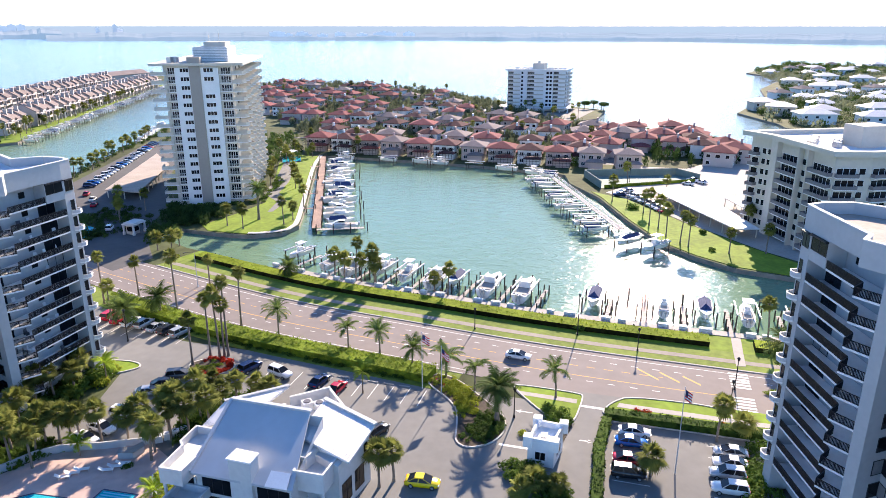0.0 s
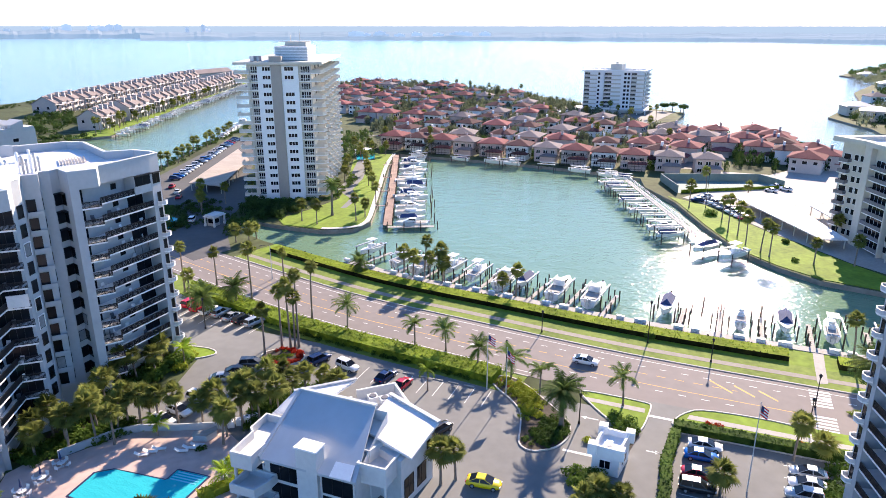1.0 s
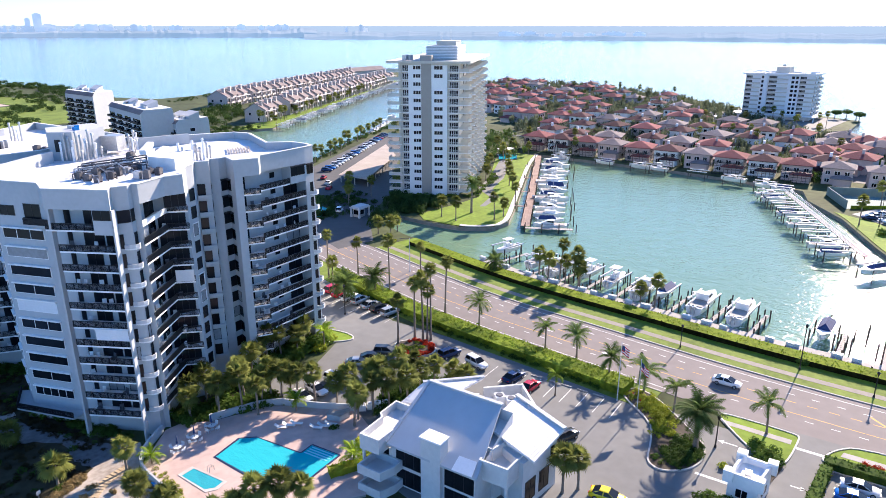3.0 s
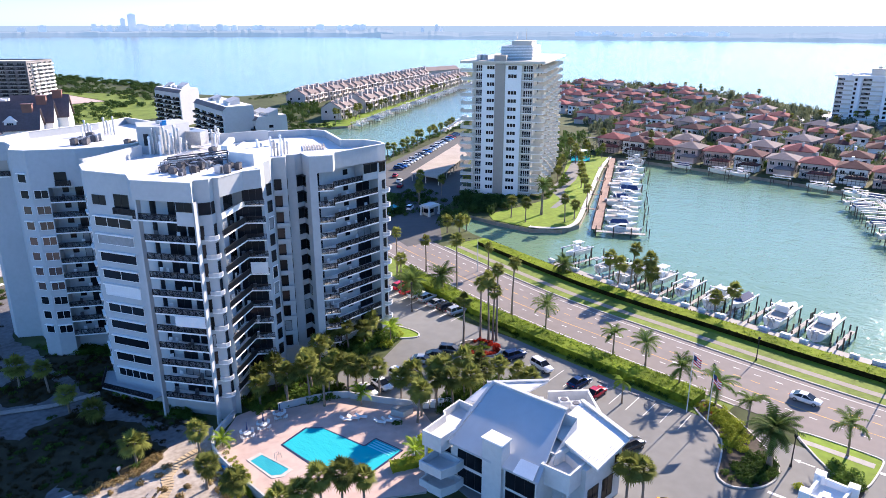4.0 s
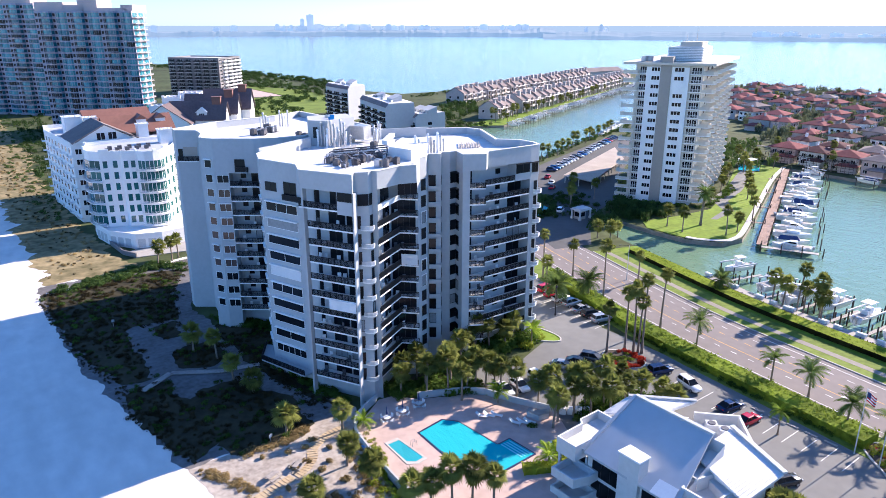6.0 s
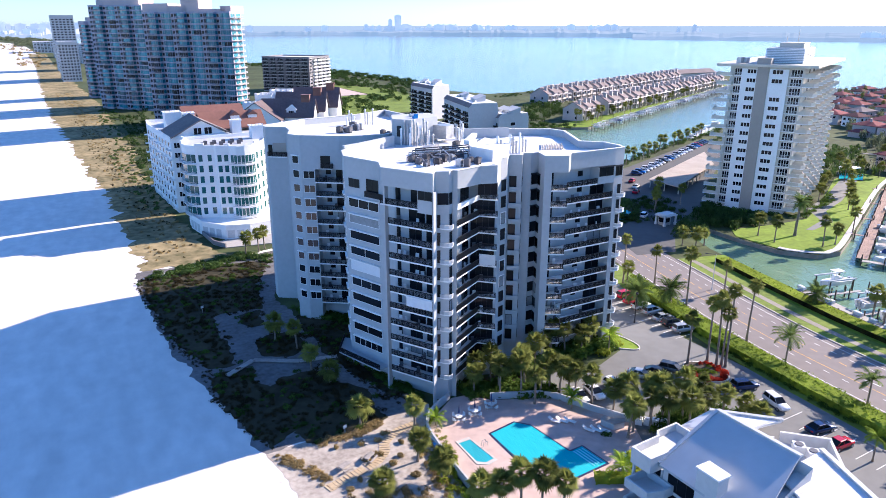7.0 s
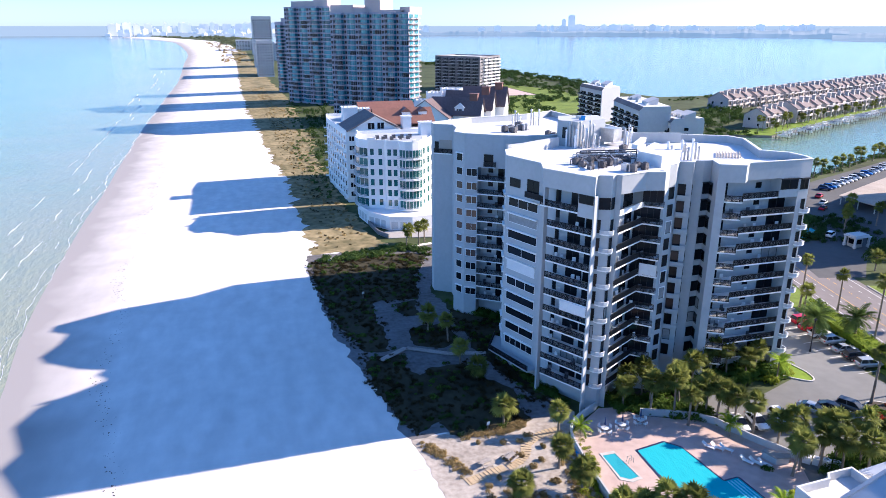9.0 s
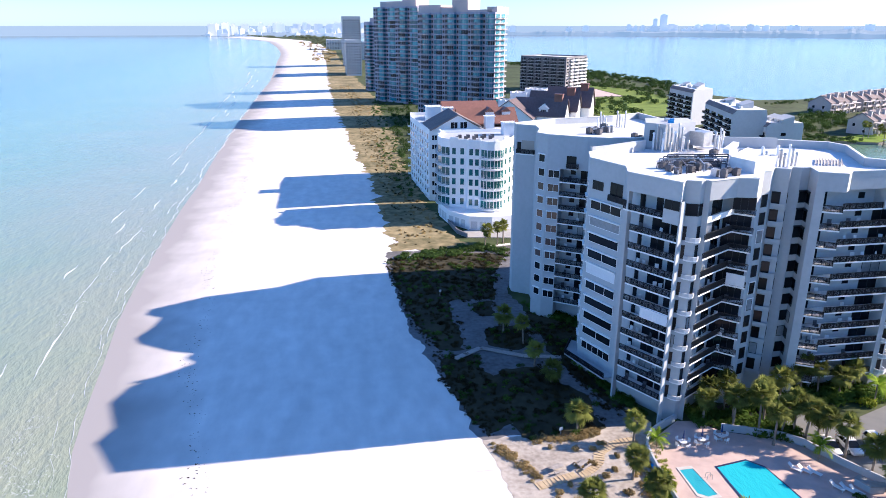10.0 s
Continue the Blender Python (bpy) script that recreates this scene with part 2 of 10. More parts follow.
M["lawnhedge"] = leaf_material("clipped_lime_hedge_leaves", (0.17, 0.23, 0.015), (0.34, 0.42, 0.035))
M["bush"] = leaf_material("glossy_bush_leaves", (0.02, 0.045, 0.01), (0.10, 0.16, 0.025))
M["limebush"] = leaf_material("yellow_green_leaves", (0.09, 0.12, 0.01), (0.30, 0.34, 0.03))
M["scrub"] = leaf_material("brown_olive_scrub_leaves", (0.016, 0.015, 0.007), (0.075, 0.06, 0.028))
M["drygrass"] = leaf_material("dry_sea_oats", (0.12, 0.09, 0.04), (0.36, 0.28, 0.13))
M["redflower"] = leaf_material("red_flowering_leaves", (0.14, 0.012, 0.008), (0.50, 0.05, 0.02))
M["fan"] = leaf_material("fan_palm_leaves", (0.045, 0.058, 0.015), (0.25, 0.27, 0.06))
M["feather"] = leaf_material("feather_palm_leaves", (0.035, 0.06, 0.018), (0.15, 0.21, 0.05))
M["limefrond"] = leaf_material("bright_palm_leaves", (0.10, 0.16, 0.01), (0.28, 0.38, 0.03))
M["tree"] = leaf_material("broadleaf_leaves", (0.018, 0.04, 0.012), (0.075, 0.12, 0.03))
# distant trees: aerial haze put into paler, greyer leaf colours
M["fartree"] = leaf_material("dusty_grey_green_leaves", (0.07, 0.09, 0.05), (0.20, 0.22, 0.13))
M["trunk"] = material("grey_palm_bark", (0.22, 0.18, 0.14), 0.95, vary=0.25, grain=4, bump=0.3)
M["wood"] = material("weathered_dock_timber", (0.32, 0.29, 0.26), 0.9, vary=0.2, grain=2, piece=0.3)
M["redwood"] = material("weathered_dock_boards", (0.29, 0.20, 0.155), 0.9, vary=0.2, grain=2, piece=0.3)
M["drymat"] = material("sun_bleached_boards", (0.46, 0.36, 0.22), 0.9, vary=0.15, grain=3)
M["pile"] = material("wet_dark_timber_pile", (0.07, 0.058, 0.045), 0.9, vary=0.3, grain=3)
M["gel"] = material("white_gelcoat", (0.80, 0.80, 0.79), 0.25, vary=0.03, grain=2)
M["canvas"] = material("navy_boat_canvas", (0.03, 0.05, 0.14), 0.8, vary=0.15, grain=3)
M["rubber"] = material("black_rubber", (0.02, 0.02, 0.02), 0.8, vary=0.2, grain=4)
M["plastic"] = material("white_plastic", (0.75, 0.75, 0.74), 0.4, vary=0.03, grain=3)
M["bluepaint"] = material("blue_paint", (0.02, 0.22, 0.55), 0.5, vary=0.1, grain=2)
M["redpaint"] = material("red_cloth", (0.5, 0.02, 0.03), 0.7, vary=0.1, grain=4)
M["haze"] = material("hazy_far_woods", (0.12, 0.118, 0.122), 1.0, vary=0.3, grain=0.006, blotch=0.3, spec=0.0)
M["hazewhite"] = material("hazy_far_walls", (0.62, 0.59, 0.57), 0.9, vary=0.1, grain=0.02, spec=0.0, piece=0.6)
for far_key, glow in (("haze", (0.115, 0.15, 0.175)), ("hazewhite", (0.085, 0.10, 0.115))):     # emission put in for the air light over kilometres
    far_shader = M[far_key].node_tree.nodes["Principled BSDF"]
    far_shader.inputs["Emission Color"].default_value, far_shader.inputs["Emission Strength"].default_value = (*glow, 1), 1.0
# horizon backdrop: its haze is painted by emission
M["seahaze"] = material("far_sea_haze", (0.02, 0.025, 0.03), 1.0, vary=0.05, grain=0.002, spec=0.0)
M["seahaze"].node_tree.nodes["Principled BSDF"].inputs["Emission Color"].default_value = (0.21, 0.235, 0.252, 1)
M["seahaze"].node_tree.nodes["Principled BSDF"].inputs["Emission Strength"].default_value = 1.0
M["foam"] = material("sea_foam", (0.62, 0.64, 0.63), 0.9, vary=0.1, grain=1.0)
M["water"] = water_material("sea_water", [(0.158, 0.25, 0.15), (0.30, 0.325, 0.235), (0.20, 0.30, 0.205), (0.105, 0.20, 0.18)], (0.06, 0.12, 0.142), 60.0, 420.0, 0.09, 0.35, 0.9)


# ---- mesh building ----
class Build:
    """Collects boxes, prisms and quads with material slots into one mesh."""

    def __init__(self):
        self.v, self.f, self.m = [], [], []

    def add(self, verts, faces, slot=0):
        n = len(self.v)
        self.v += [tuple(p) for p in verts]
        self.f += [tuple(n + i for i in f) for f in faces]
        self.m += [slot] * len(faces)

    def box(self, x0, x1, y0, y1, z0, z1, slot=0):
        self.add([(x0, y0, z0), (x1, y0, z0), (x1, y1, z0), (x0, y1, z0), (x0, y0, z1), (x1, y0, z1), (x1, y1, z1), (x0, y1, z1)],
                 [(3, 2, 1, 0), (4, 5, 6, 7), (0, 1, 5, 4), (1, 2, 6, 5), (2, 3, 7, 6), (3, 0, 4, 7)], slot)

    def prism(self, poly, z0, z1, slot=0, top=True):
        n = len(poly)
        self.add([(x, y, z0) for x, y in poly] + [(x, y, z1) for x, y in poly],
                 [(i, (i + 1) % n, n + (i + 1) % n, n + i) for i in range(n)] + ([tuple(range(n, 2 * n))] if top else []), slot)

    def cyl(self, x, y, z0, z1, r0, r1=None, n=8, slot=0):
        r1 = r0 if r1 is None else r1
        a = [2 * math.pi * i / n for i in range(n)]
        self.add([(x + r0 * math.cos(k), y + r0 * math.sin(k), z0) for k in a] + [(x + r1 * math.cos(k), y + r1 * math.sin(k), z1) for k in a],
                 [(i, (i + 1) % n, n + (i + 1) % n, n + i) for i in range(n)] + [tuple(range(n, 2 * n))], slot)

    def beam(self, a, b, w, h, slot=0):
        """A bar from a to b, w wide and h high."""
        a, b = Vector(a), Vector(b)
        d = (b - a).normalized()
        s = d.cross(Vector((0, 0, 1)))
        s = s.normalized() if s.length > 1e-4 else Vector((1, 0, 0))
        u = s.cross(d)
        c = [a + s * (w / 2 * i) + u * (h / 2 * j) for i, j in ((-1, -1), (1, -1), (1, 1), (-1, 1))]
        e = [p + (b - a) for p in c]
        self.add(c + e, [(3, 2, 1, 0), (4, 5, 6, 7), (0, 1, 5, 4), (1, 2, 6, 5), (2, 3, 7, 6), (3, 0, 4, 7)], slot)

    def mesh(self, name, *mats, smooth=False):
        me = bpy.data.meshes.new(name)
        me.from_pydata(self.v, [], self.f)
        for k in mats:
            me.materials.append(M[k])
        me.polygons.foreach_set("material_index", self.m)
        if smooth:
            me.polygons.foreach_set("use_smooth", [True] * len(self.f))
        me.update()
        return me

    def ob(self, name, *mats, parent=None, label="", smooth=False):
        o = new(name, self.mesh(name, *mats, smooth=smooth))
        o.parent = parent
        return tagged(o, label)


def piece(name, mesh, parent, m=None, label=""):
    """One more object on a mesh that is shared, under its thing or part."""
    o = new(name, mesh)
    o.parent = parent
    if m is not None:
        o.matrix_basis = m
    return tagged(o, label)


def thing(name, label, category, x=0, y=0, z=0, turn=0, group="", kind=""):
    o = new(name)
    o.matrix_basis = pose(x, y, z, 0, 0, turn)
    return tagged(o, label, category, group, kind)


def slab(name, poly, z0, z1, mat, label, category="ground", side=None):
    b = Build()
    b.prism(poly, z0, z1, 1 if side else 0, top=False)
    b.add([(x, y, z1) for x, y in poly], [tuple(range(len(poly)))], 0)
    o = b.ob(name, mat, *([side] if side else []))
    return tagged(o, label, category, kind="structure")


def smooth_line(pts, step=3.0):
    """A curve through plan points, as points about step metres apart."""
    out = []
    n = len(pts)
    for i in range(n - 1):
        p0, p1, p2, p3 = (Vector(pts[max(0, min(n - 1, i + k))]) for k in (-1, 0, 1, 2))
        m = max(1, int((p2 - p1).length / step))
        for j in range(m):
            t = j / m
            out.append(0.5 * (2 * p1 + (p2 - p0) * t + (2 * p0 - 5 * p1 + 4 * p2 - p3) * t * t + (3 * p1 - p0 - 3 * p2 + p3) * t ** 3))
    out.append(Vector(pts[-1]))
    return [(p.x, p.y) for p in out]


def side_line(line, off):
    """The line moved off metres to its left."""
    out = []
    for i, p in enumerate(line):
        a, b = Vector(line[max(0, i - 1)]), Vector(line[min(len(line) - 1, i + 1)])
        d = (b - a).normalized()
        out.append((p[0] - d.y * off, p[1] + d.x * off))
    return out


def strip(name, line, off0, off1, z0, z1, mat, label, category, parent=None):
    """A band along a line, from off0 to off1 metres to its left."""
    l, r = side_line(line, max(off0, off1)), side_line(line, min(off0, off1))
    n = len(l)
    b = Build()
    b.add([(*p, z1) for p in r] + [(*p, z1) for p in l] + [(*p, z0) for p in r] + [(*p, z0) for p in l],
          [(i, i + 1, n + i + 1, n + i) for i in range(n - 1)] + [(2 * n + i, 2 * n + i + 1, i + 1, i) for i in range(n - 1)]
          + [(n + i, n + i + 1, 3 * n + i + 1, 3 * n + i) for i in range(n - 1)] + [(0, n, 3 * n, 2 * n), (n - 1, 3 * n - 1, 4 * n - 1, 2 * n - 1)])
    o = b.ob(name, mat, parent=parent)
    return o if parent else tagged(o, label, category, kind="structure")


# ---- the large structure: sea, beach, land ----
WATER = -1.2
b = Build()
b.add([(-4900, -4900, WATER), (4900, -4900, WATER), (4900, 4900, WATER), (-4900, 4900, WATER)], [(0, 1, 2, 3)])
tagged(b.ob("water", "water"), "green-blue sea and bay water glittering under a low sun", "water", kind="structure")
b = Build()
b.add([(-4950, -4950, -6), (4950, -4950, -6), (4950, 4950, -6), (-4950, 4950, -6)], [(0, 1, 2, 3)])
tagged(b.ob("ground", "sand"), "sandy sea bed that runs under all the water", "ground", kind="structure")

WEST = [(22, -500), (22, 40), (23, 74), (19, 92), (17, 120), (15, 157), (15, 271), (10.5, 380), (6.6, 485), (4.3, 716), (5, 1168), (-1.5, 1735), (-59, 2743), (-240, 3520), (-420, 4100)]
LAND = [(22, -500), (122, -500), (122, -60), (126, -34), (130.5, -20), (133.7, 12), (135.2, 37), (138, 58), (140, 78), (150, 115), (156, 128),
        (161, 134), (166, 133), (164.5, 116), (165, 105), (170, 97.3), (178, 96), (203, 106), (257, 129), (287, 139.5), (286.5, 104), (284.5, 77),
        (281, 52), (274, 27.5), (259, 24), (239, 12), (211, 1.5), (190, -8), (180, -16.5), (173, -25.5), (169, -42), (167, -70), (165, -500),
        (330, -500), (333, -70), (345, -48), (380, -38), (407, -20), (400, 4), (420, 17), (440, 40), (457, 27), (506, 25), (530, 60), (527, 98), (602, 164),
        (660, 267), (660, 373), (560, 366), (470, 325), (341, 268), (319, 255), (273, 241), (224, 220), (214, 217), (214, 310), (258, 318), (278, 307.5),
        (315, 325.5), (387, 361.5), (452, 392.4), (640, 472), (760, 560), (700, 600), (590, 596), (443, 525), (377, 510), (342, 512), (315, 605), (352, 672),
        (344, 780), (343, 909), (300, 1200), (230, 1800), (170, 2400), (120, 3300), (20, 4100)] + WEST[:0:-1]
slab("land", LAND, -4, 0.0, "land", "low sandy barrier island covered with rough grass and soil", "ground", side="seawall")

# the beach falls gently from the dunes into the sea
def beach_width(y):
    """The beach's width at y, as a multiple of its width at the pool."""
    return float(np.interp(y, [80, 140, 233, 313, 487, 789, 1228, 1791, 2476, 3317], [1.0, 1.06, 1.137, 1.145, 1.09, 1.11, 1.45, 1.78, 2.4, 2.5]))


b = Build()
edge = smooth_line(WEST, 12)
cols = [(9, -0.03), (5, 0.105), (-6, 0.10), (-13, -0.12), (-30, -0.55), (-48, -0.95), (-62, -1.35), (-80, -1.9), (-120, -3.5)]
for x, y in edge:
    s = beach_width(y)
    for off, z in cols:
        b.v.append((x + off * s, y, z))
k = len(cols)
for i in range(len(edge) - 1):
    for j in range(k - 1):
        b.f.append((i * k + j, (i + 1) * k + j, (i + 1) * k + j + 1, i * k + j + 1))
        b.m.append(0)
tagged(b.ob("beach", "beachsand"), "wide white sand beach sloping into the sea", "beach", kind="structure")

# foam: the thin edge of the wash, broken breaker lines further out, and lace between them
def shore_x(y):
    """Where the sand goes under water."""
    return float(np.interp(y, [p[1] for p in WEST], [p[0] for p in WEST])) - 56.75 * beach_width(y)


random.seed(5)
b = Build()


def foam_line(y0, y1, off, wid, gaps, seed, amp=1.0):
    """A wandering ribbon of foam along the shore, with gaps."""
    n = max(8, int((y1 - y0) / (1.2 + y0 / 120)))
    pts = []
    for i in range(n + 1):
        y = y0 + (y1 - y0) * i / n
        w = amp * (2.2 * noise.noise(Vector((y * 0.045, seed, 0))) + 0.8 * noise.noise(Vector((y * 0.19, seed, 3))))
        pts.append((shore_x(y) + off + w, y))
    for i in range(n):
        y = pts[i][1]
        if noise.noise(Vector((y * 0.12, seed * 1.7, 9))) < gaps:
            continue
        grow = 1 + y / 260
        w0, w1 = (wid * grow * (0.35 + abs(noise.noise(Vector((pts[q][1] * 0.5, seed, 21))) * 1.8)) * math.sin(math.pi * (0.04 + 0.92 * q / n)) for q in (i, i + 1))
        (x0, ya), (x1, yb) = pts[i], pts[i + 1]
        z = WATER + 0.04
        b.add([(x0 - w0, ya, z), (x0 + w0, ya, z), (x1 + w1, yb, z), (x1 - w1, yb, z)], [(0, 1, 2, 3)])


foam_line(45, 900, -0.6, 0.10, -0.30, 1.3)
foam_line(60, 420, -2.8, 0.07, 0.02, 4.1)
for i in range(46):
    y0 = 55 + i * 9.5 * (1 + i / 40) + random.uniform(-5, 5)
    foam_line(y0, y0 + random.uniform(7, 17) * (1 + y0 / 300), random.choice((-7.5, -9.5, -12.0, -15.0)) * (1 + y0 / 900), random.uniform(0.10, 0.22), -0.45, 6.0 + i, 0.8)
for i in range(26):          # lace left behind the breakers
    yc = 60 + 340 * random.random() ** 1.5
    xc = shore_x(yc) + random.uniform(-17, -4)
    for j in range(random.randint(20, 90)):
        y, x = random.gauss(yc, 5.0), random.gauss(xc, 1.0)
        d, t = random.uniform(0.12, 0.5), random.gauss(1.35, 0.75)
        u, v = (math.cos(t) * d, math.sin(t) * d), (-math.sin(t) * 0.035, math.cos(t) * 0.035)
        z = WATER + 0.035
        b.add([(x - u[0], y - u[1], z), (x + v[0], y + v[1], z), (x + u[0], y + u[1], z), (x - v[0], y - v[1], z)], [(0, 3, 2, 1)])
tagged(b.ob("sea_foam", "foam"), "thin white foam lines of small breaking waves", "sea foam", kind="stuff")

# drift line of weed on the sand
random.seed(6)
b = Build()
for i in range(700):
    y = random.uniform(60, 330)
    x = np.interp(y, [p[1] for p in WEST], [p[0] for p in WEST]) - 41 * beach_width(y) - 1.5 * math.sin(y * 0.12) + random.gauss(0, 0.9)
    s, a = random.uniform(0.06, 0.28), random.uniform(0, 3.1)
    z = -0.78
    b.add([(x + s * math.cos(a), y + s * math.sin(a), z), (x - s * .4 * math.sin(a), y + s * .4 * math.cos(a), z + .05), (x - s * math.cos(a), y - s * math.sin(a), z), (x + s * .4 * math.sin(a), y - s * .4 * math.cos(a), z + .05)], [(0, 1, 2, 3)])
tagged(b.ob("drift_weed", "mulch"), "broken dark line of dried seaweed on the sand", "seaweed", kind="stuff")


def wobbly(poly, amp=1.2, step=2.0):
    """The outline with uneven, natural edges."""
    out = []
    n = len(poly)
    for i in range(n):
        p, q = Vector(poly[i]), Vector(poly[(i + 1) % n])
        d = q - p
        k = max(1, int(d.length / step))
        s = Vector((-d.y, d.x)).normalized()
        for j in range(k):
            c = p + d * (j / k)
            c = c + s * amp * (noise.noise(Vector((c.x * 0.21, c.y * 0.21, 1.7))) + 0.6 * noise.noise(Vector((c.x * 0.7, c.y * 0.7, 5.1))))
            out.append((c.x, c.y))
    return out


def rounded(poly, times=2):
    """The outline with its corners cut round."""
    for _ in range(times):
        out = []
        for p, q in zip(poly, list(poly[1:]) + [poly[0]]):
            out += [(p[0] * .78 + q[0] * .22, p[1] * .78 + q[1] * .22), (p[0] * .22 + q[0] * .78, p[1] * .22 + q[1] * .78)]
        poly = out
    return poly


# ground covers
# split along the tower's shadow edge: darker sand inside it, paler sand outside
slab("dune_sand", wobbly([(14, 172), (13, 155), (14, 123), (16.5, 106), (18, 94), (20, 83.5), (33, 83.4), (46, 83.6), (44.2, 96), (42.2, 108), (38.5, 128), (39, 142), (49, 147), (48, 172)], 1.4, 1.0), 0, 0.12, "dirtysand", "uneven sand with leaf litter behind the beach, darkened for the tower shade")
slab("dune_front", wobbly([(20, 83.5), (20.5, 77), (21, 66), (20, 50), (36, 50), (39, 62), (41, 70), (42.4, 78), (46, 83.6), (33, 83.4)], 0.7, 1.0), 0, 0.116, "palesand", "pale trampled dune sand with scattered litter")
SCRUB = [[(13.6, 166), (24, 166.5), (34, 167), (46, 165), (40, 156), (38, 150), (36.1, 141.6), (34.2, 135.2), (24.7, 135.8), (23.6, 126.0), (24.1, 115.7), (23.0, 111.9), (18.8, 112.6), (15.3, 125.8), (14.1, 145.0)],
         [(28.9, 134.3), (33.4, 134.4), (32.3, 126.9), (28.9, 126.7)],
         [(28.5, 119.1), (31.0, 121.7), (36.9, 120.0), (36.0, 113.7), (33.1, 110.9), (29.3, 112.1), (27.7, 115.7)],
         [(17.9, 109.0), (19.7, 111.1), (24.6, 109.7), (24.8, 105.4), (25.9, 100.7), (28.8, 103.6), (34.5, 103.9), (36.7, 96.8), (39.7, 93.3), (38.6, 83.4), (36.8, 82.0), (30.7, 82.2), (25.8, 83.0), (25.1, 87.3), (20.9, 83.8), (19.6, 90.9), (17.6, 102.1)]]
SCRUB += [[(42.8, 85.5), (40.8, 93), (38.8, 102), (38.0, 110), (38.2, 120), (38.6, 127), (40.2, 126.4), (41.4, 124), (47.6, 119.5), (48.6, 115), (42.6, 108.4), (40.9, 103), (43.6, 95), (42.2, 91.5), (45.8, 84.6)]]
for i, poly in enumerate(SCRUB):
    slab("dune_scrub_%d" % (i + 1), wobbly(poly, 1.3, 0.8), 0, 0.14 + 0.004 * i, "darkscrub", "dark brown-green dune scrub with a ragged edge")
slab("dune_meadow", wobbly([(15.5, 172), (36, 172), (33, 190), (31, 232), (32, 300), (36, 375), (40, 600), (30, 1100), (28, 1700), (-2, 1735), (4.5, 1168), (4.3, 716), (6.8, 485), (11, 380), (15.2, 271)], 3.4, 1.5), 0, 0.13, "dune", "dry brown dune grass between beach and buildings")
slab("side_path", [(14.5, 165.0), (15, 167.0), (36, 171.6), (48, 174), (48, 172.6), (36, 170.0)], 0, 0.16, "sand", "narrow pale sand track to the beach", "path")
b = Build()
PARK = [(50, -60), (96, -60), (97, 30), (100, 60), (100, 80), (108, 103), (117, 127), (99, 130), (89, 100), (90.5, 84), (76, 79), (66, 83.5), (64.5, 74), (69, 64), (60, 54), (52, 20)]
slab("car_park", PARK, 0, 0.06, "asphalt", "worn grey asphalt car park with painted bays", "car park")

ROAD = smooth_line([(108, -140), (108, -60), (108.3, -20), (109.2, 12), (112.3, 42), (116.6, 74), (127.5, 115.5), (137, 150), (143, 190), (142, 260), (136, 380), (120, 520)], 4)
strip("road", ROAD, -8, 8, 0, 0.05, "road", "sunbaked brownish four-lane asphalt road", "road")
# verge, walk, hedge and dock edge on the water side
part_line = [p for p in ROAD if -75 < p[1] < 119]
strip("kerb_far", part_line, -8.0, -8.35, 0, 0.18, "concrete", "pale concrete kerb", "kerb")
strip("kerb_near", [p for p in ROAD if 24 < p[1] < 119], 8.0, 8.35, 0, 0.18, "concrete", "pale concrete kerb", "kerb")
strip("verge_outer", part_line, -8.35, -10.6, 0, 0.14, "verge", "bright green grass verge beside the kerb", "grass")
strip("pavement", part_line, -10.6, -12.1, 0, 0.16, "walk", "pale concrete pavement along the road", "pavement")
strip("verge_inner", part_line, -12.1, -15.3, 0, 0.14, "verge", "bright green lawn strip", "grass")
strip("lawn_by_water", part_line, -15.3, -22.0, 0, 0.13, "grass", "bright green lawn strip above the docks", "grass")
strip("dock_walk", [p for p in ROAD if -75 < p[1] < 92], -22.0, -24.2, -1.0, 0.25, "concrete", "sun-bleached concrete dock walk along the seawall", "dock")
strip("verge_near", [p for p in ROAD if 24 < p[1] < 119], 8.35, 15.0, 0, 0.10, "verge", "grass verge under the roadside hedge", "grass")

# road markings
def dashes(name, off, width, dash, gap, mat, y0, y1, z=0.056, label="white broken lane line"):
    b = Build()
    line = [p for p in side_line(ROAD, off)]
    run, total = 0.0, dash + gap
    for i in range(len(line) - 1):
        p, q = Vector(line[i]), Vector(line[i + 1])
        seg = (q - p).length
        d = (q - p) / seg
        s = Vector((-d.y, d.x)) * width / 2
        pos = 0.0
        while pos < seg:
            ph = (run + pos) % total
            left = (dash - ph) if ph < dash else 0
            step = min(seg - pos, left if left > 0 else total - ph) + 1e-4
            if left > 0 and y0 < p.y < y1:
                a, c = p + d * pos, p + d * (pos + step)
                b.add([(*(a - s), z), (*(c - s), z), (*(c + s), z), (*(a + s), z)], [(3, 2, 1, 0)])
            pos += step
        run += seg
    tagged(b.ob(name, mat), label, "road marking", kind="structure")


dashes("lane_line_far", -4.3, 0.14, 1.2, 2.4, "paint", -60, 150)
dashes("lane_line_near", 3.3, 0.14, 1.2, 2.4, "paint", -10, 150)
dashes("bike_line_far", -6.6, 0.14, 60, 0.1, "paint", -60, 150, label="white edge line")
dashes("edge_line_near", 6.7, 0.14, 60, 0.1, "paint", 22, 150, label="white edge line")
dashes("yellow_line_1", 1.75, 0.14, 60, 0.1, "yellow", -20, 150, label="yellow centre line")
dashes("yellow_line_2", -1.75, 0.14, 1.5, 1.5, "yellow", -8, 150, label="yellow broken centre line")
b = Build()
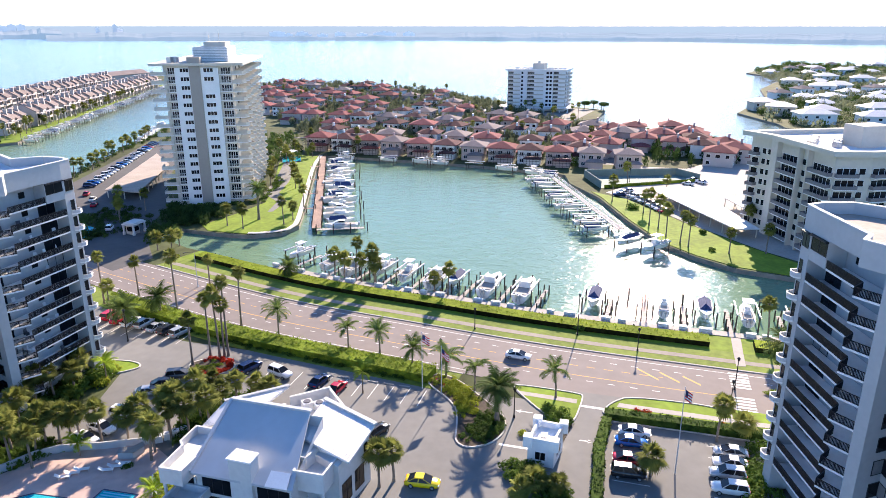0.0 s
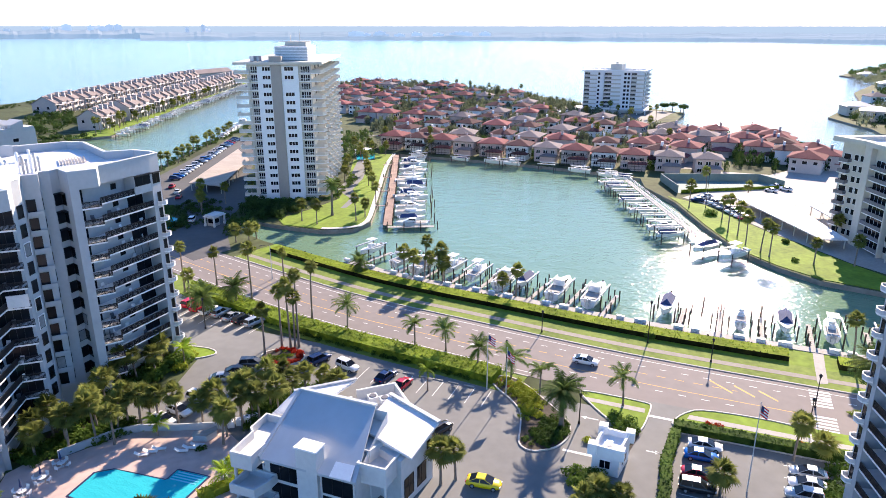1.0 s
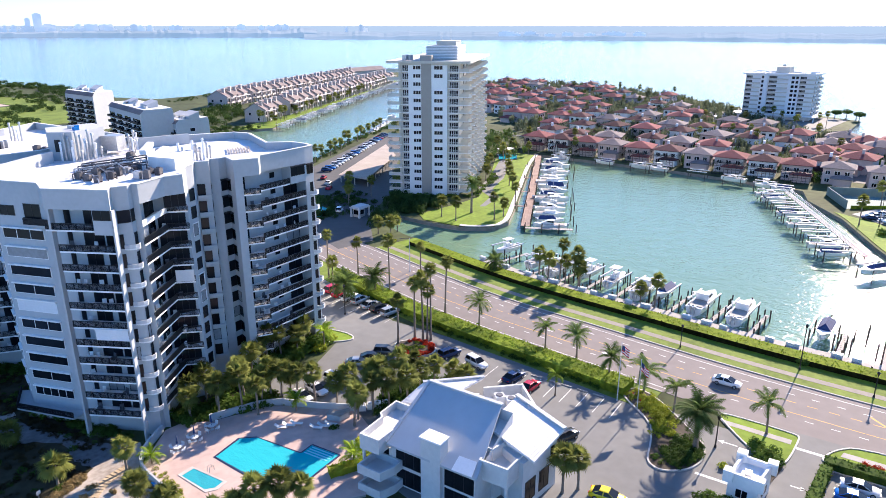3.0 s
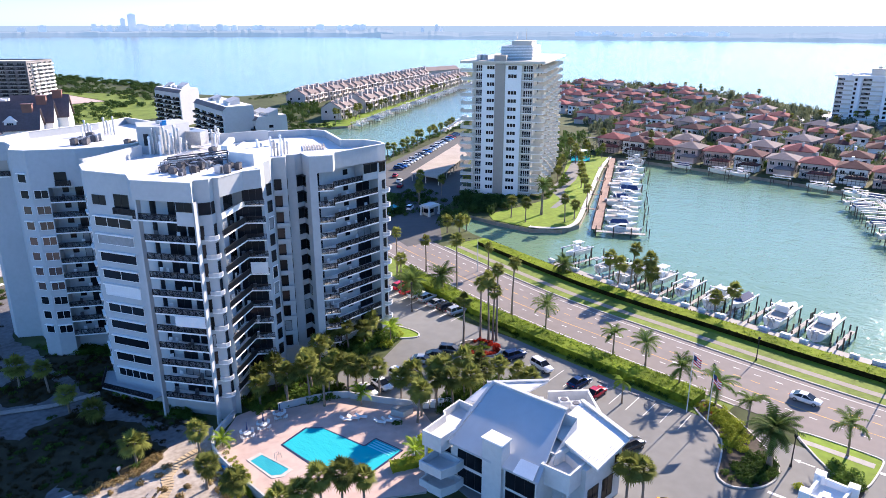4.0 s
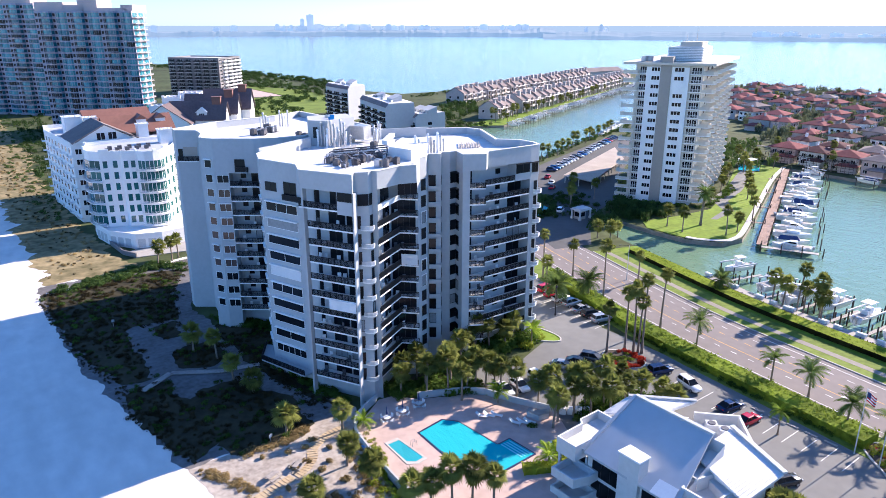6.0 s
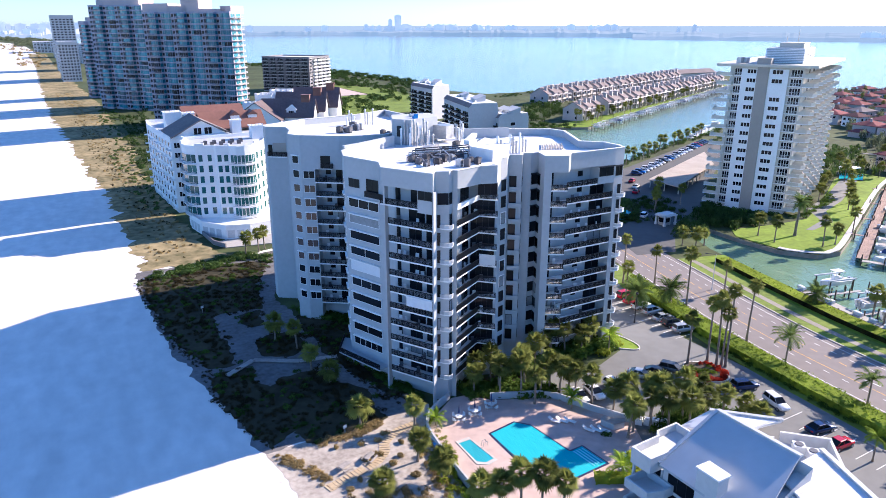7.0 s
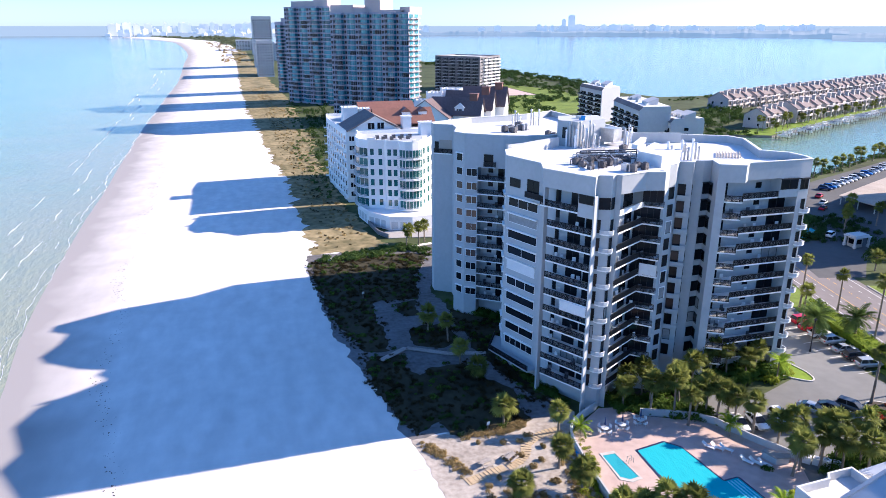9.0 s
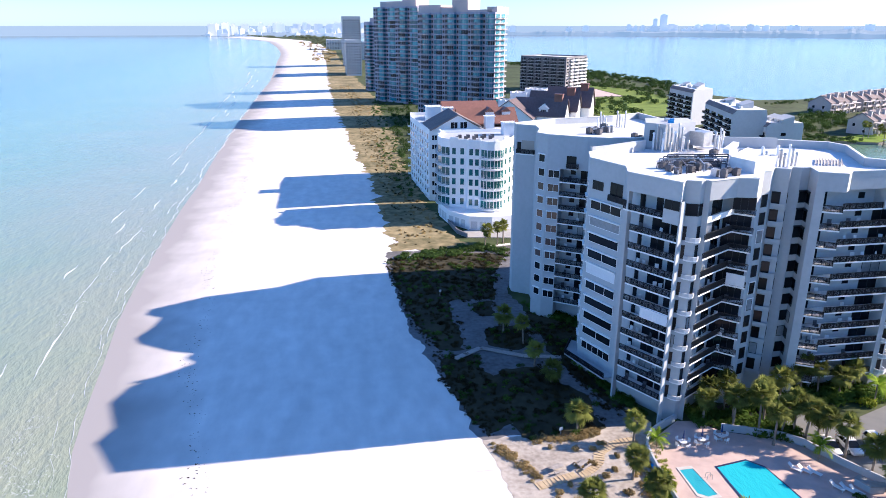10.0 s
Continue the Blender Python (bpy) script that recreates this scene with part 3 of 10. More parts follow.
for i in range(3):
    y = -3.0 - i * 3.8
    b.add([(112.3 - i * .4, y, 0.057), (112.7 - i * .4, y, 0.057), (109.5, y - 3.6 + i * .4, 0.057), (109.1, y - 3.6 + i * .4, 0.057)], [(3, 2, 1, 0)])
tagged(b.ob("turn_lane_hatching", "yellow"), "yellow hatching of a turn lane", "road marking", kind="structure")
for k, (x0, x1) in enumerate(((101.3, 107.2), (109.8, 115.6))):
    b = Build()
    for i in range(6):
        x = x0 + (x1 - x0) * (i + 0.15) / 6
        b.box(x, x + 0.55, -21.3, -18.2, 0.05, 0.058)
    tagged(b.ob("crosswalk", "paint"), "white zebra crossing bars", "road marking", kind="structure")
# turn arrows
b = Build()
for x, y, flip in ((113.5, 52, 1), (110.3, 38, 1), (119.5, 84, -1), (87.6, 4.0, -1), (93, 13.5, 1)):
    z = 0.07
    b.add([(x - .12, y - 1.3, z), (x + .12, y - 1.3, z), (x + .12, y + .6, z), (x - .12, y + .6, z)], [(0, 1, 2, 3)])
    b.add([(x - .5, y + .6 * flip, z), (x + .5, y + .6 * flip, z), (x, y + 1.4 * flip, z)], [(0, 1, 2)])
tagged(b.ob("lane_arrows", "paint"), "white painted lane arrows", "road marking", kind="structure")

# lawns and islands near the gate
for name, poly in {
    "lawn_gate": [(101.0, 16.5), (100.8, 5.8), (99.8, 5.2), (92, 5.9), (91.2, 7.5), (94, 11.2), (99.3, 15.8)],
    "lawn_right": [(95.8, 2.0), (99.2, 0.6), (102.0, -2.0), (102.6, -17.0), (96, -17.5), (96, -1)],
    "lawn_right_far": [(96, -17.7), (102.5, -17.2), (102.4, -60), (96, -60)],
    "lawn_tower": [(84.4, 84.6), (88.4, 80.6), (89.8, 81.5), (90.2, 84.3), (88.6, 92), (85.8, 86)],
    "lawn_marina_tower": [(170, 124), (165.6, 119), (165.9, 105.6), (170.6, 98.1), (178, 96.8), (203, 107), (257, 130), (284, 140), (284, 152), (264, 150), (215, 126), (200, 120), (186, 121), (176, 123)],
    "lawn_condo_right": [(247, 15), (238.6, 10.8), (211, .5), (190, -9), (180.7, -17), (174, -26), (170, -42), (178, -44), (190, -33), (213, -15), (238, 2)],
    "lawn_canal": [(259, 319.5), (278, 309), (315, 327), (387, 363), (452, 394), (640, 473.5), (630, 486), (490, 422), (400, 381), (318, 343), (275, 328)],
}.items():
    slab(name, rounded(poly) if name in ("lawn_gate", "lawn_right", "lawn_tower") else poly, 0, 0.13, "grass", "bright green mown lawn", "lawn")
def kerb_ring(name, poly, w=0.22, z=0.24):
    """A low concrete kerb all round an outline."""
    poly = rounded(poly)
    b = Build()
    o, n = inset(poly, -0.02), len(poly)
    i = inset(poly, w)
    b.add([(*p, 0) for p in o] + [(*p, z) for p in o] + [(*p, z) for p in i] + [(*p, 0) for p in i], [(j + k * n, (j + 1) % n + k * n, (j + 1) % n + (k + 1) * n, j + (k + 1) * n) for k in range(3) for j in range(n)])
    tagged(b.ob(name, "kerb"), "pale concrete kerb round a planted island", "kerb", kind="structure")


def inset(poly, d):
    """The outline moved inwards by d (anticlockwise outline)."""
    if sum(poly[i - 1][0] * poly[i][1] - poly[i][0] * poly[i - 1][1] for i in range(len(poly))) < 0:
        d = -d
    out = []
    n = len(poly)
    for i in range(n):
        a, b, c = Vector(poly[i - 1]), Vector(poly[i]), Vector(poly[(i + 1) % n])
        e0, e1 = (b - a).normalized(), (c - b).normalized()
        n0, n1 = Vector((-e0.y, e0.x)), Vector((-e1.y, e1.x))
        s = n0 + n1
        k = max(0.35, s.length_squared / 2)
        out.append(tuple(b + s * d / k))
    return out


kerb_ring("kerb_gate", [(101.2, 16.8), (101.0, 5.6), (99.9, 5.0), (91.9, 5.7), (91.0, 7.5), (93.9, 11.4), (99.2, 16.1)])
kerb_ring("kerb_right", [(95.6, 2.3), (99.4, 0.8), (102.3, -2.0), (102.9, -17.2), (96, -17.5), (95.7, -1)])
kerb_ring("kerb_date_island", [(82.1, 21.9), (81.0, 19.6), (83.1, 16.5), (86.8, 15.2), (90.5, 16.0), (93.7, 18.9), (100.2, 26.2), (101.2, 30), (98, 31.7), (91.9, 24.2), (86.4, 22.7)])
kerb_ring("kerb_flower_island", [(91.0, 72.7), (89.0, 69.5), (89.4, 66.7), (92, 64.6), (94.5, 65.0), (95.8, 68), (95.2, 71.1), (93, 73.0)])
kerb_ring("kerb_tree_island", [(79.4, 37.1), (82.8, 39.7), (82.2, 36.0)])
kerb_ring("kerb_tower_lawn", [(84.2, 84.6), (88.4, 80.4), (90.0, 81.4), (90.4, 84.3), (88.8, 92), (85.8, 86)])
strip("kerb_exit", [(94.2, 1.2), (86, 1.75), (78, 1.5), (70, 1.3)], 0, 0.22, 0, 0.2, "kerb", "pale concrete kerb along the exit lane", "kerb")
strip("kerb_lot", [(94.0, 1.0), (94.2, -11.4), (94.3, -34)], 0, -0.2, 0, 0.2, "kerb", "pale concrete kerb before the hedge", "kerb")
slab("dock_path", [(117.9, -19.8), (118.3, -21.4), (124, -21.6), (132.2, -22.0), (132.2, -20.2), (124, -19.9)], 0.1, 0.17, "concrete", "pale concrete path through the hedge to the docks", "pavement")
slab("walk_gate", [(99.0, 2.0 + 14), (97.9, 15.2), (97.6, 6.0), (98.9, 6.0)], 0.1, 0.145, "concrete", "pale concrete walk across the verge", "pavement")
slab("walk_right", [(99.6, -0.5), (98.3, -0.2), (98.4, -60), (99.7, -60)], 0.1, 0.145, "concrete", "pale concrete walk across the verge", "pavement")
slab("date_island", rounded([(82.2, 21.8), (81.2, 19.6), (83.2, 16.7), (86.8, 15.4), (90.4, 16.2), (93.5, 19.0), (100, 26.3), (101, 30), (98, 31.5), (92, 24), (86.5, 22.5)]), 0, 0.2, "mulch", "planted traffic island with a concrete kerb", "island", side="concrete")
slab("flower_island", rounded([(91.0, 72.5), (89.2, 69.5), (89.6, 66.8), (92, 64.8), (94.4, 65.2), (95.6, 68), (95.0, 71), (93, 72.8)]), 0, 0.2, "mulch", "planted island ringed with red flowers", "island", side="concrete")
slab("tree_island", rounded([(79.6, 37.2), (82.6, 39.4), (82.0, 36.2)]), 0, 0.2, "mulch", "triangular planted island", "island", side="concrete")
slab("mulch_bed", [(62.5, 76), (66, 82.5), (62, 87), (52.5, 84.5), (55, 79.5)], 0, 0.18, "mulch", "shaded planting bed at the foot of the tower", "bed")
slab("lot_bed", [(72.8, 60), (82, 62), (84, 57), (79, 52.5), (72, 54), (69.5, 57)], 0, 0.14, "grass", "planted bed with lawn beside the car park", "bed")
slab("gate_bed", [(93.2, 6.4), (90.5, 7.6), (86.5, 8.5), (86, 6.9), (91, 6.0)], 0, 0.18, "mulch", "planting bed behind the gatehouse", "bed")
slab("drive_marina_tower", [(129, 121), (139, 145), (146, 146), (152, 145), (158, 148), (168, 158), (172, 170), (184, 184), (206, 206), (262, 228), (290, 240), (300, 228), (240, 186), (207, 165), (190, 150), (181, 146), (166, 139), (152, 129), (140, 118)], 0, 0.07, "darkasphalt", "grey asphalt drive and car park beside the tower", "car park")
slab("walk_marina_tower", [(212, 128), (230, 133), (262, 147), (275, 150), (274, 146), (262, 141), (232, 128), (214, 122.5), (204, 114), (190, 111.5), (189, 113), (202, 116.5)], 0.1, 0.15, "asphalt", "grey drive winding over the lawn", "path")
slab("lot_condo_right", [(330, -60), (345, -47), (300, -20), (300, 5), (262, 2), (247, 10), (238, 0), (213, -16), (190, -34), (180, -45), (180, -80), (330, -80)], 0, 0.08, "concrete", "sun-bleached concrete car park", "car park")
slab("street_peninsula", [(300, 4), (310, 4), (345, 22), (345, 160), (330, 180), (335, 150), (337, 30), (300, 14)], 0, 0.08, "asphalt", "grey street between the houses", "road")
slab("lot_far_tower", [(430, 60), (445, 40), (505, 32), (525, 92), (500, 120), (452, 118)], 0, 0.08, "asphalt", "grey car park round the far tower", "car park")
slab("park_courts", [(215, 560), (250, 560), (255, 690), (215, 690)], 0, 0.10, "paver", "reddish sports courts in a park", "court")
slab("park_lawn", [(180, 430), (260, 430), (290, 600), (256, 690), (252, 555), (180, 550)], 0, 0.09, "verge", "rough park lawn", "lawn")

slab("drive_apron", [(94, 1.7), (99.0, 1.2), (101.6, -1.5), (101.6, 17), (101.05, 16), (100.9, 5.7), (95, 5.9)], 0, 0.055, "asphalt", "asphalt drive between the lawns", "road")

strip("seawall_cap", smooth_line([(165.6, 106), (166.3, 103.5), (170.4, 97.9), (178, 96.6), (203, 106.6), (257, 129.6), (286.4, 140)], 3), 0, 1.5, 0.1, 0.3, "kerb", "pale concrete seawall cap round the tower lawn", "seawall")
# pool terrace
DECK = [(42.8, 78.2), (49.8, 83.0), (52.4, 82.6), (55, 79.3), (62.3, 75.8), (64.3, 73.8), (69.5, 63.0), (66.5, 57), (55, 49), (40.6, 60), (40.8, 66)]
POOL = [(49.6, 71.4), (49.4, 64.8), (52.8, 57.3), (59.4, 57.6), (59.0, 62.5), (56.7, 62.4), (56.0, 70.2), (54.4, 72.1)]
TUB = [(44.3, 71.7), (44.2, 66.8), (45.2, 66.0), (46.6, 66.2), (46.2, 71.7)]


def grown(poly, d):
    c = Vector((sum(p[0] for p in poly) / len(poly), sum(p[1] for p in poly) / len(poly)))
    out = []
    for p in poly:
        v = Vector(p) - c
        out.append(tuple(c + v * (1 + d / v.length)))
    return out


slab("pool_deck", DECK, 0, 0.30, "paver", "pinkish paved pool terrace", "terrace", side="concrete")


def pool(name, poly, label, rim="coping", width=0.32, water="poolwater"):
    t = thing(name, label, "swimming pool")
    b = Build()
    o = grown(poly, width)
    n = len(poly)
    b.add([(*p, 0.36) for p in o] + [(*p, 0.36) for p in poly] + [(*p, 0.30) for p in o], [(i, (i + 1) % n, n + (i + 1) % n, n + i) for i in range(n)] + [(2 * n + i, 2 * n + (i + 1) % n, (i + 1) % n, i) for i in range(n)])
    b.ob("coping", rim, parent=t, label="navy tiled pool edge" if rim == "coping" else "pale raised rim")
    b = Build()
    b.add([(*p, 0.33) for p in poly], [tuple(range(n))])
    b.ob("water_surface", water, parent=t, label="clear turquoise pool water")
    return t


pl = pool("swimming_pool", POOL, "turquoise swimming pool with a navy tiled edge")
M["poolstep"] = material("pale_blue_pool_step", (0.20, 0.62, 0.74), 0.4, vary=0.05, grain=2)
for i in range(4):
    b = Build()
    b.beam((58.7 - i * 0.5, 62.0, 0.345), (59.0 - i * 0.5, 58.0, 0.345), 0.22, 0.02)
    b.ob("step", "poolstep", parent=pl)
pool("hot_tub", TUB, "small turquoise spa pool with raised pale rim", "kerb", 0.6, "spawater")
for name, pts in {"pool_wall_west": [(40.6, 60), (40.8, 66), (42.8, 78.2), (49.6, 83.2)], "pool_wall_east": [(55, 79.6), (62.3, 76.2), (64.3, 74.2), (66.5, 69), (69.7, 63.0)]}.items():
    strip(name, smooth_line(pts, 2), 0, 0.25, 0, 1.35, "stucco", "low grey rendered wall round the pool terrace", "wall")


# ---- towers ----
def frame_of(p0, p1):
    """The pose on a wall from p0 to p1 (outside to the right), x along it, -y outwards; and its length."""
    d = Vector((p1[0] - p0[0], p1[1] - p0[1], 0))
    n = d.length
    d /= n
    m = Matrix(((d.x, -d.y, 0, p0[0]), (d.y, d.x, 0, p0[1]), (0, 0, 1, 0), (0, 0, 0, 1)))
    return m, n


MESHES = {}
COUNT = {}
JOINED = {}
MORE = {}        # buildings with a higher limit
SINGLE = 45      # repeats on one building that stay single pieces; the rest are joined


def join_or_place(name, key, parent, mat, build, mats):
    """One repeat on a building: a piece of its own at first, past the limit part of one joined mesh."""
    if (key, "mesh") not in MESHES:
        MESHES[key, "mesh"], MESHES[key, "build"] = build.mesh(name, *mats), build
    n = COUNT[parent, name] = COUNT.get((parent, name), 0) + 1
    if n <= MORE.get((parent, name), SINGLE) or parent in FULL:
        return piece(name, MESHES[key, "mesh"], parent, mat)
    slot = JOINED.setdefault((parent, name, mats), Build())
    src = MESHES[key, "build"]
    k = len(slot.v)
    slot.v += [tuple(mat @ Vector(p)) for p in src.v]
    slot.f += [tuple(k + i for i in f) for f in src.f]
    slot.m += src.m
    return None


def flush_joined():
    for (parent, name, mats), b in JOINED.items():
        tagged(b.ob(name + "_row", *mats, parent=parent), kind="stuff")
    JOINED.clear()


FULL = set()


def window_meshes(w, h, glass, frame="white", lights=1, hood=False):
    """A welded frame with its bars, a pane, and a hood where it has one."""
    key = ("win", round(w, 2), round(h, 2), glass, frame, lights, hood)
    if key not in MESHES:
        t, d = 0.07, 0.06
        xs = []
        for i in range(lights + 1):
            x = (w - t) * i / lights
            xs += [x, x + t]
        zs = [0, t, h - t, h]
        f = Build()
        nx = len(xs)
        f.v = [(x, -d, z) for z in zs for x in xs] + [(x, 0, z) for z in zs for x in xs]
        k = 4 * nx
        for j in range(3):
            for i in range(nx - 1):
                q = j * nx + i
                if j == 1 and i % 2:
                    for p0, p1 in ((q, q + 1), (q + 1, q + 1 + nx), (q + 1 + nx, q + nx), (q + nx, q)):
                        f.f.append((p0, p1, p1 + k, p0 + k))
                else:
                    f.f.append((q, q + 1, q + 1 + nx, q + nx))
        for p0, p1 in [(i + 1, i) for i in range(nx - 1)] + [(3 * nx + i, 3 * nx + i + 1) for i in range(nx - 1)] + [(j * nx, j * nx + nx) for j in range(3)] + [(j * nx + 2 * nx - 1, j * nx + nx - 1) for j in range(3)]:
            f.f.append((p0, p1, p1 + k, p0 + k))
        f.m = [0] * len(f.f)
        g = Build()
        g.box(t / 2, w - t / 2, -0.03, 0.0, t / 2, h - t / 2)
        o = Build()
        o.box(-0.08, w + 0.08, -0.35, 0.0, h + 0.003, h + 0.2)
        MESHES[key] = (f.mesh("window_frame", frame), g.mesh("pane", glass), o.mesh("hood", frame) if hood else None)
    return MESHES[key]


blinds = random.Random(41)


def window(parent, m, u, z, w, h, glass="glass", frame="white", lights=1, hood=False, split=True):
    if glass == "glass" and parent in FULL and blinds.random() < 0.09:
        glass = "blind"
    fm, gm, hm = window_meshes(w, h, glass, frame, lights, hood)
    mat = m @ pose(u, 0, z)
    f = piece("window", fm, parent, mat)
    piece("pane", gm, f)
    if hm:
        piece("hood", hm, f)
    return f


def far_window(parent, m, u, z, w, h, glass="glass", frame="white", lights=1):
    """A window of a building further off: frame and pane in one mesh."""
    key = ("far", round(w, 2), round(h, 2), glass, frame, lights)
    f = None
    if (key, "mesh") not in MESHES:
        f = Build()
        f.box(-0.08, w + 0.08, -0.05, 0, -0.08, h + 0.08, 0)
        for i in range(lights):
            x0, x1 = w * i / lights + (0.07 if i else 0), w * (i + 1) / lights - (0.07 if i < lights - 1 else 0)
            f.box(x0, x1, -0.065, -0.051, 0, h, 1)
    return join_or_place("window", key, parent, m @ pose(u, 0, z), f, (frame, glass))


def picket_rail(b, pts, z0, h, step=0.12):
    """A railing along plan points: top and bottom bar and upright pickets."""
    for (xa, ya), (xb, yb) in zip(pts, pts[1:]):
        b.beam((xa, ya, h - 0.04), (xb, yb, h - 0.04), 0.07, 0.08)
        b.beam((xa, ya, z0 + 0.08), (xb, yb, z0 + 0.08), 0.05, 0.06)
        n = max(1, int(math.hypot(xb - xa, yb - ya) / step))
        for i in range(n + 1):
            x, y = xa + (xb - xa) * i / n, ya + (yb - ya) * i / n
            k = 0.045 if i % 8 == 0 else 0.032
            b.box(x - k, x + k, y - k, y + k, z0, h - 0.06)


def balcony(parent, m, u0, u1, z, depth, rail="rail", slab_mat="white", solid=True, h=1.05):
    """A slab with a parapet or railing on three sides."""
    key = ("bal", round(u1 - u0, 2), round(depth, 2), rail, slab_mat, solid, h, parent in FULL)
    w = u1 - u0
    s = None
    if (key, "mesh") not in MESHES:
        s = Build()
        s.box(0, w, -depth, 0, -0.09, 0.12)
        t = 0.08
        if solid:
            s.box(0.02, w - 0.02, -depth + 0.01, -depth + t, 0.121, h, 1)
            s.box(0.02, 0.02 + t, -depth + t, -0.02, 0.121, h, 1)
            s.box(w - 0.02 - t, w - 0.02, -depth + t, -0.02, 0.121, h, 1)
        else:
            s.box(0.02, w - 0.02, -depth + 0.01, -depth + t, h - 0.08, h, 1)
            s.box(0.02, w - 0.02, -depth + 0.01, -depth + t, 0.2, 0.26, 1)
            nb = max(2, int(w / 0.3))
            for i in range(nb + 1):
                x = 0.02 + (w - 0.1) * i / nb
                s.box(x, x + 0.05, -depth + 0.012, -depth + 0.06, 0.121, h - 0.02, 1)
    if parent in FULL:            # the nearest tower: the railing is a piece under its balcony
        if (key, "parts") not in MESHES:
            a, c = Build(), Build()
            a.box(0, w, -depth, 0, -0.09, 0.12)
            if rail == "rail":
                picket_rail(c, [(0.04, -0.03), (0.04, -depth + 0.05), (w - 0.04, -depth + 0.05), (w - 0.04, -0.03)], 0.121, h)
            else:
                for face, slot in zip(s.f, s.m):
                    if slot:
                        c.add([s.v[i] for i in face], [tuple(range(len(face)))])
            MESHES[key, "parts"], MESHES[key, "mesh"] = (a.mesh("balcony", slab_mat), c.mesh("railing", rail)), None
        o = piece("balcony", MESHES[key, "parts"][0], parent, m @ pose(u0, 0, z))
        piece("railing", MESHES[key, "parts"][1], o)
        return o
    return join_or_place("balcony", key, parent, m @ pose(u0, 0, z), s, (slab_mat, rail))


def core(parent, poly, top, mat, roof, parapet=1.2, thick=0.3, z0=0.0, name="wall", roof_name="roof"):
    """Walls up to a parapet with an open top, and the roof inside it."""
    b = Build()
    n = len(poly)
    inner = inset(poly, thick)
    b.add([(*p, z0) for p in poly] + [(*p, top) for p in poly] + [(*p, top) for p in inner] + [(*p, top - parapet) for p in inner],
          [(i, (i + 1) % n, n + (i + 1) % n, n + i) for i in range(n)] + [(n + i, n + (i + 1) % n, 2 * n + (i + 1) % n, 2 * n + i) for i in range(n)]
          + [(2 * n + i, 2 * n + (i + 1) % n, 3 * n + (i + 1) % n, 3 * n + i) for i in range(n)])
    w = b.ob(name, mat, parent=parent)
    b = Build()
    b.add([(*p, top - parapet) for p in inner], [tuple(range(n))])
    b.ob(roof_name, roof, parent=parent)
    return w


FH = 2.745
Z1 = 3.75          # first balcony level
NF = 11


def window_column(parent, p0, p1, cols, fh=FH, z1=Z1, n=NF, h=1.35, sill=0.85, frame="white", rng=None, hood=0.0):
    """cols: (from, to, glass, lights) along the wall in parts of its length."""
    m, w = frame_of(p0, p1)
    for k in range(n):
        for a, c, glass, lights in cols:
            gl = glass if not callable(glass) else glass(k)
            window(parent, m, a * w, z1 + k * fh + sill, (c - a) * w, h, gl, frame, lights, hood > 0 and (k * 7 + int(a * 10)) % 10 < hood * 10)


tower = thing("condominium_tower", "grey-white stepped condominium tower with dark balcony railings", "apartment building")
FULL.add(tower)
SW0, SW1 = (41.26, 102.9), (44.6, 93.5)              # long window wall on the beach side
BAY0, BAY1 = (42.55, 91.16), (46.77, 83.3)           # front of the balcony bay
S0, S1, S2 = (51.0, 83.45), (57.3, 87.2), (59.3, 85.05)   # folded balconies of the south bay
E0, E1, E2, E3 = (70.5, 85.9), (72.8, 84.54), (74.5, 86.1), (84.4, 86.05)   # stepped balconies of the east wing
NORTH = [(87.4, 92.0), (84.4, 95.2), (90.2, 106.5), (89.4, 110.2), (80.5, 115.5), (74.5, 116.5), (74, 122), (56, 117.5), (52.3, 114.6)]
BODY = [(42.88, 107.7), SW0, SW1, (44.9, 91.9), (48.3, 85.6), (47.75, 84.45), (49.6, 83.6), (50.5, 84.1), S0, (50.6, 84.6), (56.3, 88.6), (60.4, 86.7),
        (61.99, 88.26), (63.55, 88.77), (65.0, 90.26), (66.71, 88.96), (67.8, 90.3), (69.09, 89.68), (70.55, 89.75), (69.41, 86.51), E0, (71.9, 88.5),
        (84.4, 88.3), E3, (86.5, 86.15), (87.4, 88.3)] + NORTH
CROWN = [(42.88, 107.7), SW0, (43.9, 95.2), (42.45, 91.3), BAY0, BAY1, (47.75, 84.45), (49.6, 83.6), (50.5, 84.1), S0, (55.66, 84.6), (58.25, 83.8), (60.25, 86.15),
         (61.99, 88.26), (63.55, 88.77), (65.0, 90.26), (66.71, 88.96), (67.8, 90.3), (69.09, 89.68), (70.55, 89.75), (69.41, 86.51), E1, E2, E3, (86.5, 86.15), (87.4, 88.3)] + NORTH
CROWN_Z = 34.3


def bare_wall(parent, poly, z0, z1, mat, name="wall"):
    b = Build()
    b.prism(poly, z0, z1)
    return b.ob(name, mat, parent=parent)


